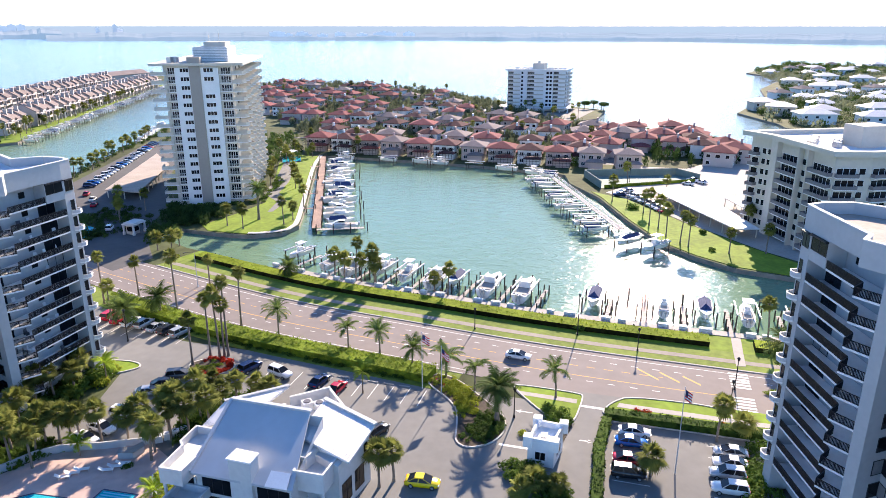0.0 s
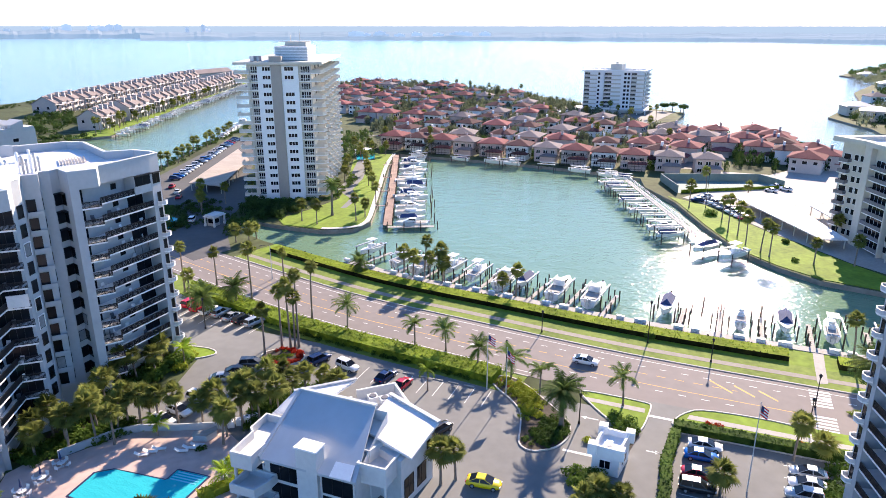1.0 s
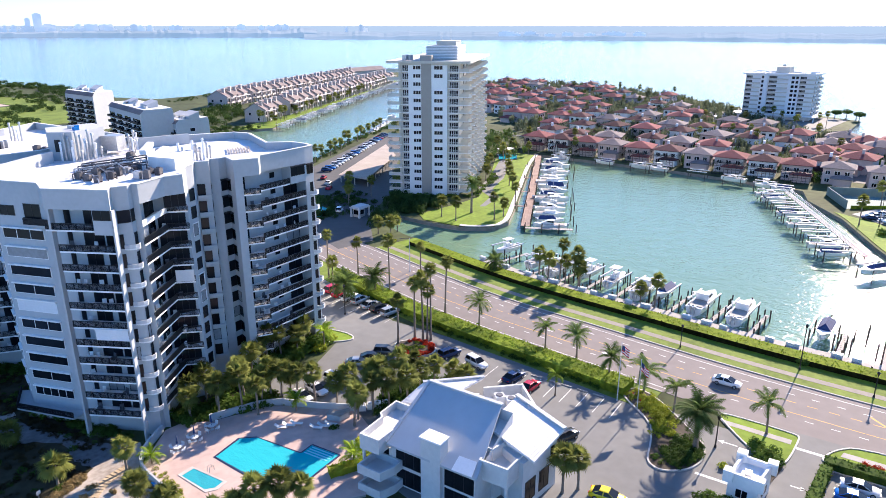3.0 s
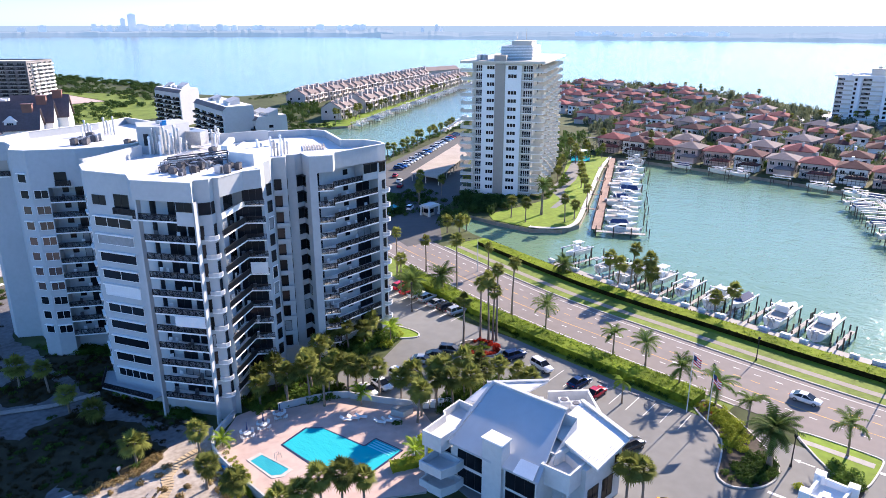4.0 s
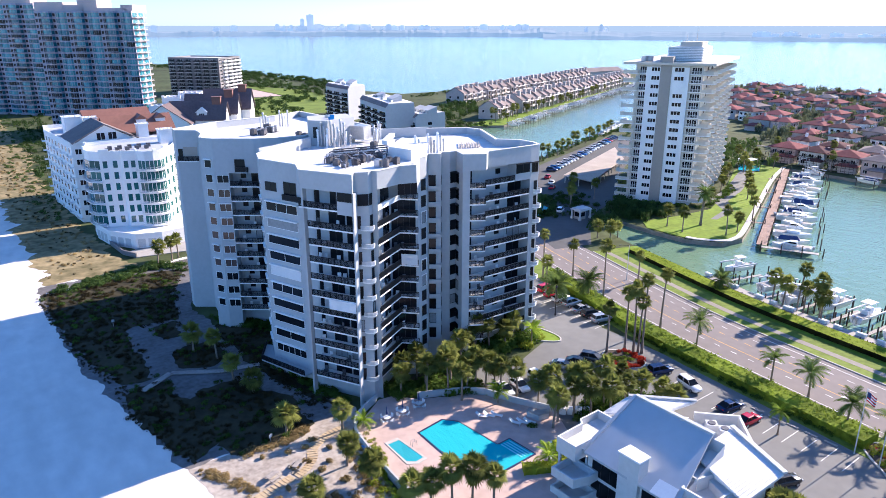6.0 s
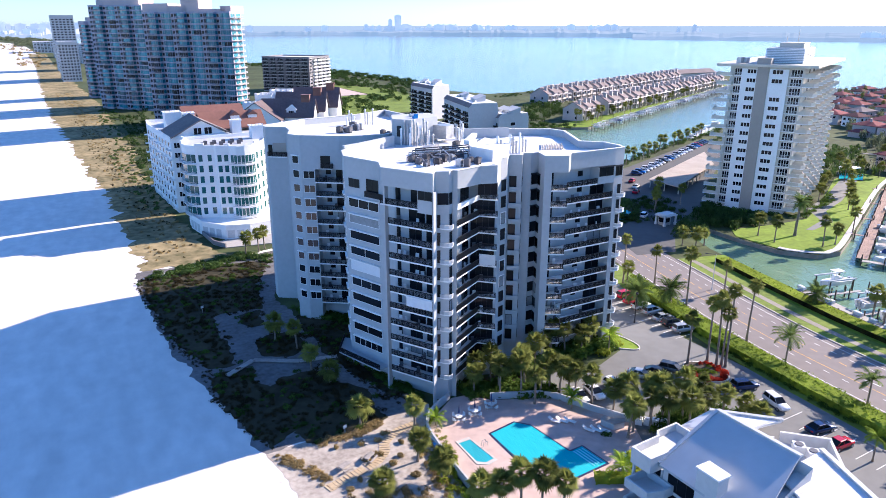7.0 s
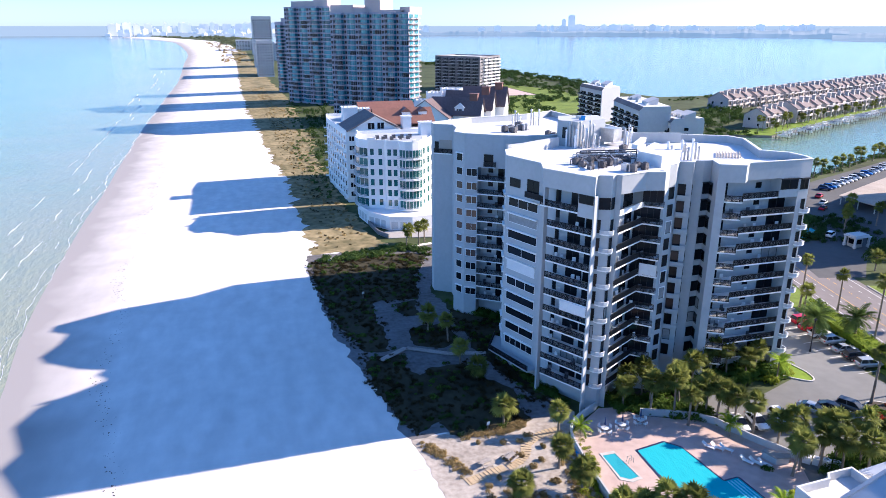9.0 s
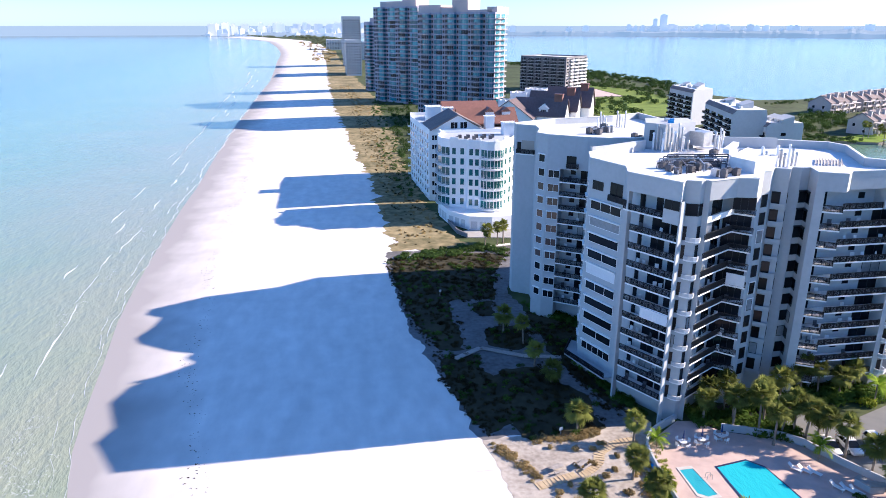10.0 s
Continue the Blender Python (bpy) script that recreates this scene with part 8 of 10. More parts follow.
BUSH = {}
for mk in ("bush", "scrub", "fartree", "hedge", "limebush", "redflower", "drygrass", "tree"):
    for v in range(2):
        BUSH[mk, v] = clump_mesh("foliage", mk, 1.0, 420, 31 + v, 0.13)


def bush(x, y, s, mk, name="bush", label="rounded dark green bush", group="", seed=0, z=0.1, tall=1.0):
    o = new(name, BUSH[mk, seed % 2])
    o.matrix_basis = pose(x, y, z, 0, 0, seed * 53 % 360) @ Matrix.Diagonal((s, s, s * tall, 1))
    return tagged(o, label, "bush", group)


def planting(name, pts, mk, label, s0, s1, count, kind="stuff", spread=1.0, z=0.1):
    """Ground-covering plants that nobody could count, along a line of plan points, as one mesh."""
    rnd = random.Random(len(pts) * 7 + count)
    src = BUSH[mk, 0]
    base = np.array([v.co[:] for v in src.vertices])
    quads = np.array([p.vertices[:] for p in src.polygons])
    line = [Vector(p) for p in pts]
    seg = [(line[i + 1] - line[i]).length for i in range(len(line) - 1)]
    tot = sum(seg)
    vs, fs = [], []
    for c in range(count):
        d = rnd.uniform(0, tot)
        for j, L in enumerate(seg):
            if d <= L:
                break
            d -= L
        p = line[j].lerp(line[j + 1], min(1, d / max(seg[j], 1e-6)))
        s, a = rnd.uniform(s0, s1), rnd.uniform(0, 6.28)
        pick = rnd.sample(range(len(quads)), 110)
        sel = quads[pick]
        pt = base[sel.ravel()] * s
        ca, sa = math.cos(a), math.sin(a)
        x = pt[:, 0] * ca - pt[:, 1] * sa + p.x + rnd.uniform(-spread, spread)
        y = pt[:, 0] * sa + pt[:, 1] * ca + p.y + rnd.uniform(-spread, spread)
        n = sum(len(v) for v in vs)
        vs.append(np.stack([x, y, pt[:, 2] + z], 1))
        fs.append(np.arange(len(pt)).reshape(-1, 4) + n)
    me = bpy.data.meshes.new(name)
    me.from_pydata(np.concatenate(vs).tolist(), [], np.concatenate(fs).tolist())
    me.materials.append(M[mk])
    o = new(name, me)
    return tagged(o, label, "plants", kind=kind)


def hedge(name, line, off0, off1, h, mk, label, dens=9.0, ragged=0.28, woody=None):
    """A clipped hedge: a dense core clad with leaves."""
    t = thing(name, label, "hedge")
    l, r = side_line(line, max(off0, off1)), side_line(line, min(off0, off1))
    n = len(l)
    rnd = random.Random(n)
    b = Build()
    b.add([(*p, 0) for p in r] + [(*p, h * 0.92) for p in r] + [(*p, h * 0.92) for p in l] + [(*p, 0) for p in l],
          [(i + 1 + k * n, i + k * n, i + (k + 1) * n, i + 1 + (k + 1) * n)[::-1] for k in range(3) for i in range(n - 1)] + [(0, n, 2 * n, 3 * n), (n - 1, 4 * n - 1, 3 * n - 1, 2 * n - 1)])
    # core sides can take a darker material: their shade put into the colour
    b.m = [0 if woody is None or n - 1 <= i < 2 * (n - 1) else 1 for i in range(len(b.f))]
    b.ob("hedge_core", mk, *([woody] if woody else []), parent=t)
    b = Build()
    for i in range(n - 1):
        L = (Vector(r[i + 1]) - Vector(r[i])).length
        wid = (Vector(l[i]) - Vector(r[i])).length
        for _ in range(int(L * (wid + 2 * h) * dens)):
            u, w = rnd.random(), rnd.uniform(-h, wid + h)
            a, c = Vector(r[i]).lerp(Vector(r[i + 1]), u), Vector(l[i]).lerp(Vector(l[i + 1]), u)
            q = a.lerp(c, min(1, max(0, w / wid)))
            z = h * (1 + ragged * noise.noise(Vector((q.x * .6, q.y * .6, 0)))) if 0 <= w <= wid else h - (-w if w < 0 else w - wid)
            nv = Vector((0, 0, 1)) if 0 <= w <= wid else Vector(((a - c).x, (a - c).y, 0.4)).normalized() * (1 if w < 0 else -1)
            p = Vector((q.x, q.y, z)) + nv * rnd.uniform(-0.05, 0.16)
            s = rnd.uniform(0.12, 0.3)
            uu = Vector((rnd.gauss(0, 1), rnd.gauss(0, 1), rnd.gauss(0, 1))).normalized()
            vv = nv.cross(uu)
            vv = (vv + Vector((rnd.gauss(0, .4), rnd.gauss(0, .4), rnd.gauss(0, .4)))).normalized()
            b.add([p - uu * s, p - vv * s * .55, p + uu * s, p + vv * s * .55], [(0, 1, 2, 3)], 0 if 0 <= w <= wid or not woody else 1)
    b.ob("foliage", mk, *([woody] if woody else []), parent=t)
    return t


main_line = [p for p in ROAD if -75 < p[1] < 119]
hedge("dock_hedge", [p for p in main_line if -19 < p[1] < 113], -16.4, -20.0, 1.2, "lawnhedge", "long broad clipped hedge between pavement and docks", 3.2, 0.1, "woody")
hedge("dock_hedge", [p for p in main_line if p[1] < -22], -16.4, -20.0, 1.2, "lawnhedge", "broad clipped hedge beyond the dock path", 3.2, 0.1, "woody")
hedge("roadside_hedge", [p for p in main_line if 27 < p[1] < 106], 9.6, 13.6, 1.6, "hedge", "broad bright green hedge between road and car park", 9, 0.6)
# white storage boxes along the dock walk
lid = Build()
lid.add([(-0.8, -0.36, 0.62), (0.8, -0.36, 0.62), (0.8, 0.36, 0.62), (-0.8, 0.36, 0.62), (-0.78, -0.3, 0.74), (0.78, -0.3, 0.74), (0.78, 0.3, 0.74), (-0.78, 0.3, 0.74)], [(0, 1, 5, 4), (1, 2, 6, 5), (2, 3, 7, 6), (3, 0, 4, 7), (4, 5, 6, 7), (3, 2, 1, 0)])
body = Build()
body.box(-0.75, 0.75, -0.32, 0.32, 0.0, 0.615)
lid_mesh, body_mesh = lid.mesh("lid", "plastic"), body.mesh("dock_box", "plastic")
walk_line = side_line(main_line, -23.0)
for j in range(3, len(walk_line) - 8):
    if walk_line[j][1] > 90:
        break
    if (j * 7) % 10 < 6:
        o = new("dock_box", body_mesh)
        o.matrix_basis = pose(walk_line[j][0], walk_line[j][1] + (j * 37 % 10) * 0.15, 0.25, 0, 0, 80)
        tagged(o, "white plastic storage box on the dock walk", "dock box", "dock boxes")
        piece("lid", lid_mesh, o)
planting("hedge_shrubs", [side_line(main_line, 11.5)[j] for j in range(len(main_line)) if 27 < main_line[j][1] < 104], "hedge", "overgrown shrubs along the roadside hedge", 0.6, 1.3, 260, spread=1.9, z=0.7)
planting("hedge_shrubs", [side_line(main_line, 13.6)[j] for j in range(len(main_line)) if 27 < main_line[j][1] < 104], "bush", "dark low shrubs at the foot of the hedge", 0.5, 1.0, 160, spread=0.7)
hedge("lot_hedge", [(95.0, 1.5), (95.3, -11.4), (95.4, -23.0), (95.4, -34)], -1.0, 0.8, 1.3, "bush", "dark hedge behind a low white wall", 9)
strip("lot_wall", [(95.6, 1.5), (95.9, -11.4), (96.0, -23.0), (96.0, -34)], -0.5, -0.75, 0, 1.0, "white", "low white garden wall behind the hedge", "wall")
hedge("lane_hedge", [(93.5, 0.6), (86, 1.2), (78, 0.9), (70, 0.7)], -1.2, 0.2, 1.1, "bush", "clipped hedge beside the exit lane", 9)
hedge("pool_hedge", [(55.4, 55.6), (60.5, 52.5), (63.5, 57)], -0.8, 0.8, 1.3, "limebush", "yellow-green hedge between pool and club house", 9)

planting("island_shrubs", [(84, 19.5), (87.5, 17.5), (90, 18.5)], "bush", "low dark shrubs on the traffic island", 0.6, 1.1, 110, spread=1.8)
planting("island_shrubs", [(90, 21.5), (95, 23.5), (99, 28.5)], "limebush", "low yellow-green shrubs on the traffic island", 0.5, 1.0, 190, spread=1.6)
planting("red_flowers", [(95.5, 24.5), (99.5, 29.5)], "redflower", "bright red flowering shrubs", 0.25, 0.5, 16, spread=0.6)
planting("red_flowers", [(89.8, 69.5), (90, 67.2), (92, 65.3), (94.4, 65.8), (95.2, 68.5), (94.5, 71.2)], "redflower", "bright red flowering shrubs ringing an island", 0.55, 0.9, 70, spread=0.4)
planting("island_shrubs", [(91, 71.5), (92, 68), (93.5, 69.5)], "hedge", "green shrubs on the planted island", 0.5, 0.9, 18, spread=0.9)
planting("bed_shrubs", [(53.5, 83.5), (58, 82), (62, 79), (65, 78)], "bush", "dark tropical shrubs at the foot of the tower", 0.9, 2.0, 110, spread=2.0)
planting("bed_shrubs", [(58, 79.0), (62, 77.2), (64.6, 75.6), (67, 71.5)], "limebush", "yellow-green shrubs by the pool wall", 0.4, 0.9, 40, spread=0.9)
planting("bed_shrubs", [(64, 84.5), (70, 87.5), (74, 86.5), (79, 85.5), (84, 84.8)], "bush", "tall dark shrubs before the tower", 1.2, 2.6, 120, spread=1.4)
planting("bed_shrubs", [(86.0, 84.0), (87.5, 88.5), (88.6, 93)], "limebush", "tall yellow-green shrubs beside the tower", 1.2, 2.4, 26, spread=0.8)
planting("bed_shrubs", [(82, 83.5), (86, 86), (88, 90)], "limebush", "yellow-green tropical shrubs beside the tower", 0.7, 1.7, 34, spread=1.2)
planting("bed_shrubs", [(71, 57.5), (75, 60.5), (80, 61), (83, 57), (79, 54)], "bush", "dark shrubs under the palms", 0.9, 1.9, 110, spread=2.0)
planting("bed_shrubs", [(93.5, 7.8), (91, 7.2), (87, 7.6), (95, 9.6)], "bush", "dark shrubs behind the gatehouse", 0.7, 1.5, 44, spread=0.8)
planting("bed_shrubs", [(79, 12.5), (74.5, 8.5), (73.5, 5.0)], "bush", "low palm scrub before the gatehouse", 0.9, 1.6, 60, spread=1.6)
planting("bed_shrubs", [(83, -17), (88, -19.5), (93, -20), (80, -18.5)], "bush", "dark shrubs between car park and tower", 0.9, 1.9, 46, spread=1.4)
planting("red_flowers", [(98.0, -3.2), (98.0, -5.2)], "redflower", "rusty red shrub on the lawn", 0.5, 0.8, 8, spread=0.4)
planting("red_flowers", [(97.2, -15.5), (97.2, -16.8)], "redflower", "rusty red shrub on the lawn", 0.5, 0.7, 6, spread=0.4)
planting("median_shrubs", [(109.0, -23.5), (111.2, -28)], "hedge", "clipped shrubs on the road median", 0.5, 0.8, 22, spread=0.8)
planting("pool_bed", [(43.3, 76.5), (42.6, 72), (42.2, 69)], "limebush", "yellow-green shrubs along the pool wall", 0.4, 0.8, 26, spread=0.5)
def filled(name, polys, mk, label, s0, s1, per_m2, seed=1, z=0.12, leaves=110, tall=0.75):
    """Plants that fill plan outlines, with a few straggling over the edge, as one mesh."""
    rnd = random.Random(seed)
    src = BUSH[mk, 0]
    base = np.array([v.co[:] for v in src.vertices])
    quads = np.array([p.vertices[:] for p in src.polygons])
    vs, fs, n = [], [], 0
    for poly in polys:
        xs, ys = [p[0] for p in poly], [p[1] for p in poly]
        for _ in range(int((max(xs) - min(xs)) * (max(ys) - min(ys)) * per_m2)):
            x, y = rnd.uniform(min(xs), max(xs)), rnd.uniform(min(ys), max(ys))
            ins = sum(1 for (xa, ya), (xb, yb) in zip(poly, poly[1:] + poly[:1]) if (ya > y) != (yb > y) and x < xa + (y - ya) / (yb - ya) * (xb - xa)) % 2
            if not ins or noise.noise(Vector((x * 0.3, y * 0.3, seed * 2.0))) < -0.25:
                continue
            s, a = rnd.uniform(s0, s1), rnd.uniform(0, 6.28)
            pt = base[quads[rnd.sample(range(len(quads)), leaves)].ravel()] * s
            ca, sa = math.cos(a), math.sin(a)
            vs.append(np.stack([pt[:, 0] * ca - pt[:, 1] * sa + x + rnd.gauss(0, 0.7), pt[:, 0] * sa + pt[:, 1] * ca + y + rnd.gauss(0, 0.7), pt[:, 2] * tall * rnd.uniform(0.8, 1.25) + z], 1))
            fs.append(np.arange(len(pt)).reshape(-1, 4) + n)
            n += len(pt)
    me = bpy.data.meshes.new(name)
    me.from_pydata(np.concatenate(vs).tolist(), [], np.concatenate(fs).tolist())
    me.materials.append(M[mk])
    return tagged(new(name, me), label, "plants", kind="stuff")


filled("dune_plants", SCRUB, "scrub", "low brown-olive dune scrub", 0.35, 0.95, 0.8, 4)
filled("dune_plants", SCRUB, "bush", "low dark green dune bushes", 0.4, 1.1, 0.22, 9)
planting("dune_edge_plants", [(21.5, 83), (19.8, 91), (18.0, 100), (17.4, 107), (18.0, 112.6), (15.2, 126), (14.0, 145), (13.6, 160)], "scrub", "ragged dune edge plants creeping over the sand", 0.15, 0.45, 420, spread=0.9)
planting("tower_base_bushes", [(40.0, 131), (42.5, 127.5), (45, 124.5), (47.5, 119.5)], "bush", "dark bushes at the foot of the tower", 0.8, 1.7, 60, spread=1.3)
planting("tower_base_bushes", [(41.8, 108.5), (42.6, 103.5), (43.4, 97), (44.0, 91.5), (45.6, 85.0)], "bush", "dark bushes at the foot of the tower", 0.6, 1.3, 110, spread=0.9)
planting("path_grass", [(38.5, 122), (40, 113), (39.5, 104), (40.5, 96), (41.2, 88)], "scrub", "low grasses along the sandy path", 0.2, 0.6, 190, spread=1.1)
planting("sea_oats", [(27.5, 82), (32, 81.3), (37, 82.4)], "drygrass", "dry golden sea oats on the dune", 0.35, 0.75, 130, spread=0.7)
planting("sea_oats", [(21.2, 81.4), (23.1, 78.2), (25.2, 73.3)], "drygrass", "dry golden sea oats on the dune", 0.3, 0.65, 110, spread=0.8)
for i, (x, y) in enumerate(((29.0, 79.8), (32.3, 78.8), (34.5, 78.5), (31.2, 74.9), (28.7, 71.1), (34.2, 72.2), (36.0, 73.2), (33.4, 75.2), (37.5, 76.4), (38.2, 72.0), (26.8, 70.2), (35.6, 68.5), (37.6, 66.0), (33.0, 66.4), (29.2, 66.8), (36.4, 79.4))):
    o = new("sea_oats_tuft", BUSH["drygrass", i % 2])
    o.matrix_basis = pose(x, y, 0.1, 0, 0, i * 47) @ Matrix.Diagonal((0.55 + 0.1 * (i % 4), 0.55 + 0.1 * (i % 3), 0.8, 1))
    tagged(o, "single tuft of dry golden sea oats on sand", "dune grass", "sea oats tufts")
planting("sea_oats", [(27, 69), (31, 66), (35, 63), (38, 64), (39, 70), (40, 75)], "drygrass", "golden sea oats among the palms", 0.35, 0.8, 120, spread=1.6)
planting("dune_front_shrubs", [(34, 58), (37.5, 60), (39, 64), (39.6, 69)], "limebush", "olive-yellow dune shrubs beside the pool wall", 0.5, 1.1, 46, spread=1.3)
planting("dune_front_shrubs", [(28, 60), (33, 57), (37, 56), (42, 57)], "bush", "dark green dune shrubs beside the pool wall", 0.5, 1.0, 40, spread=1.6)
planting("sea_oats", [(17.5, 168), (17, 200), (16.8, 260), (14.5, 330)], "drygrass", "dry grass tufts at the dune foot", 0.2, 0.45, 70, spread=0.8)
planting("dune_hedge", [(18, 165), (26, 168), (34, 169), (40, 172), (44, 166)], "tree", "lush green sea grape thicket", 0.8, 1.8, 150, spread=2.5)
planting("dune_meadow_plants", [(25, 182), (26, 210), (25, 250), (24, 300), (26, 360), (24, 420), (26, 520), (20, 700)], "drygrass", "dry brown dune grass tufts", 0.4, 1.0, 500, spread=6)
planting("dune_meadow_plants", [(25, 176), (25, 200), (24, 230), (24, 270), (22, 330), (23, 400), (20, 500)], "scrub", "brown low dune scrub in patches", 0.3, 0.7, 300, spread=5)
planting("dune_meadow_plants", [(32, 235), (29, 290), (31, 340), (38, 400), (38, 480), (42, 560)], "tree", "scattered dune bushes", 0.6, 1.6, 260, spread=7)
planting("oceanfront_garden", [(40, 310), (60, 330), (70, 380), (60, 450), (80, 490), (60, 540)], "tree", "garden trees before the glass towers", 1.5, 3.5, 150, spread=11)
planting("park_trees", [(190, 440), (205, 520), (270, 520), (300, 600), (270, 660), (310, 720), (300, 850), (320, 800), (270, 760)], "tree", "mangrove and park trees", 1.8, 4.5, 420, spread=22)
planting("mangrove_shore", [(320, 620), (345, 680), (338, 780), (335, 900), (290, 1100)], "tree", "mangrove belt along the bay", 2.5, 5.0, 260, spread=15)
planting("canal_gardens", [(300, 365), (350, 395), (420, 430), (500, 468), (600, 510)], "tree", "garden trees between the townhouses", 2.2, 4.2, 300, spread=9)
planting("canal_gardens", [(330, 480), (380, 500), (450, 515), (590, 585), (690, 590)], "tree", "shore trees behind the townhouses", 1.5, 3.0, 110, spread=6)
planting("canal_gardens", [(262, 312), (270, 320), (262, 330), (230, 305), (222, 310)], "tree", "bushes at the head of the canal", 1.5, 3.0, 60, spread=6)
planting("bank_shrubs", [(208, 213), (224, 219), (273, 240), (320, 253), (341, 266)], "tree", "shrubs on the canal bank", 0.8, 2.0, 110, spread=2.5)
planting("tower_shrubs", [(186, 147), (193, 131), (200, 122), (206, 124), (222, 128), (236, 134)], "bush", "dark shrubs at the foot of the marina tower", 0.7, 1.6, 80, spread=1.6)
planting("tower_shrubs", [(160, 140), (170, 148), (178, 158), (172, 162), (165, 150), (150, 146), (145, 150)], "tree", "trees and shrubs by the second gate", 0.9, 2.2, 90, spread=3.5)
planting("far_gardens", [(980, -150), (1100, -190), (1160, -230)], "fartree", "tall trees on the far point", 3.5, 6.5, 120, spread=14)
filled("canal_head_trees", [[(268, 342), (284, 352), (300, 366), (330, 395), (345, 415), (322, 425), (296, 395), (262, 352)]], "tree", "dense trees and shrubs at the head of the canal", 1.6, 3.6, 0.045, 35, leaves=90, tall=1.7)
filled("canal_head_trees", [[(335, 368), (560, 468), (575, 500), (350, 404)]], "tree", "trees between the two rows of townhouses", 2.0, 4.2, 0.02, 36, leaves=90, tall=1.9)
filled("island_gardens", [[(446, -90), (515, -72), (625, -104), (823, -142), (880, -165), (880, -300), (700, -300), (470, -200)]], "tree", "tall trees and palms between the houses beyond the channel", 2.0, 4.5, 0.010, 31, leaves=80, tall=1.7)
filled("island_gardens", [[(965, -130), (930, -160), (940, -330), (1120, -330), (1180, -205)]], "tree", "tall trees on the finger of land beyond the channel", 4.0, 8.0, 0.006, 33, leaves=80, tall=1.5)
filled("peninsula_gardens", [[(292, 26), (330, 14), (345, 150), (300, 156)]], "tree", "garden trees between the houses", 1.2, 2.4, 0.06, 21, leaves=90, tall=2.8)
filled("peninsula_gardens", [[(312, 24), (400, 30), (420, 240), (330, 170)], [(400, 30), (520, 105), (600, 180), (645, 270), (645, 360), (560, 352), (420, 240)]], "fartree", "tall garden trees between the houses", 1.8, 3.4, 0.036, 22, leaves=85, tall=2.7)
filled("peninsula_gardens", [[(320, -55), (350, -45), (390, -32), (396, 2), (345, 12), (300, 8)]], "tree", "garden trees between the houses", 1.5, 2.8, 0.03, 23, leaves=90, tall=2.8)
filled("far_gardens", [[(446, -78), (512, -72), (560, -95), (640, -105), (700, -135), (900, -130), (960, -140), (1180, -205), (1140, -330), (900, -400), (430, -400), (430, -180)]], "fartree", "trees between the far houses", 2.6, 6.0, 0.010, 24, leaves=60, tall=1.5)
filled("hotel_gardens", [[(32, 236), (30, 300), (36, 375), (44, 500), (60, 500), (62, 330), (34, 310)]], "tree", "dark garden trees beside the dune", 1.0, 2.6, 0.05, 25, leaves=80, tall=1.2)
filled("peninsula_gardens", [[(250, 150), (290, 146), (300, 158), (335, 178), (330, 250), (290, 232), (262, 190), (236, 160)]], "tree", "garden trees behind the marina tower", 1.2, 2.8, 0.06, 28, leaves=90, tall=2.0)
filled("gate_trees", [[(150, 128), (163, 136), (170, 125), (186, 122), (188, 145), (180, 145), (166, 137), (158, 124)]], "tree", "dark shrubs and trees in the shade of the tower", 0.9, 2.4, 0.36, 26, leaves=90, tall=1.6)
filled("gate_trees", [[(146, 148), (152, 147), (156, 150), (166, 160), (168, 170), (180, 186), (172, 186), (150, 160)]], "tree", "dark trees between drive and canal", 1.0, 2.8, 0.2, 27, leaves=90, tall=1.8)
for i, (x, y, s) in enumerate(((509, 40, 4.5), (515, 34, 4), (508, 28, 3.5), (503, 26, 4.0))):
    t = thing("shore_tree", "broad dark tree on the shore", "tree", x, y, 0)
    trunk_b = trunk_mesh(4.5, 0.3, 0.15, 0.05, i).ob("trunk", "trunk", parent=t, smooth=True)
    piece("crown", BUSH["tree", i % 2], t, pose(0, 0, 3.2) @ Matrix.Diagonal((s, s, s * 0.9, 1)))
for i, (x, y, s, mk) in enumerate(((126.2, 8.5, 1.6, "bush"), (118, -31, 1.2, "bush"), (86.5, 13.0, 0.9, "limebush"), (64.0, 62.8, 0.9, "bush"), (141.5, 112, 1.5, "limebush"), (226, 0, 2.2, "bush"), (203, -20, 1.6, "bush"), (186, -21, 1.2, "bush"))):
    bush(x, y, s, mk, seed=i)


# ---- boats and docks ----
def hull_mesh(L, W, H):
    """A boat hull with a raked bow, flared sides and a flat deck; the bow points along +x."""
    b = Build()
    st = [(-0.5, 0.90, 0.0), (-0.3, 1.0, 0.0), (-0.05, 1.0, 0.02), (0.2, 0.86, 0.1), (0.36, 0.55, 0.25), (0.46, 0.22, 0.45), (0.5, 0.02, 0.6)]
    for x, w, rise in st:
        hw = W / 2 * w
        sheer = H * (0.82 + 0.35 * max(0, x + 0.1))
        b.v += [(x * L, 0, -H * 0.35 + rise * H), (x * L, -hw * 0.72, rise * H * 0.7), (x * L, -hw, sheer), (x * L, hw, sheer), (x * L, hw * 0.72, rise * H * 0.7)]
    for i in range(len(st) - 1):
        for j in range(5):
            b.f.append((5 * i + j, 5 * i + (j + 1) % 5, 5 * i + 5 + (j + 1) % 5, 5 * i + 5 + j)[::-1])
            b.m.append(0)
    b.f.append((0, 1, 2, 3, 4))
    b.m.append(0)
    return b


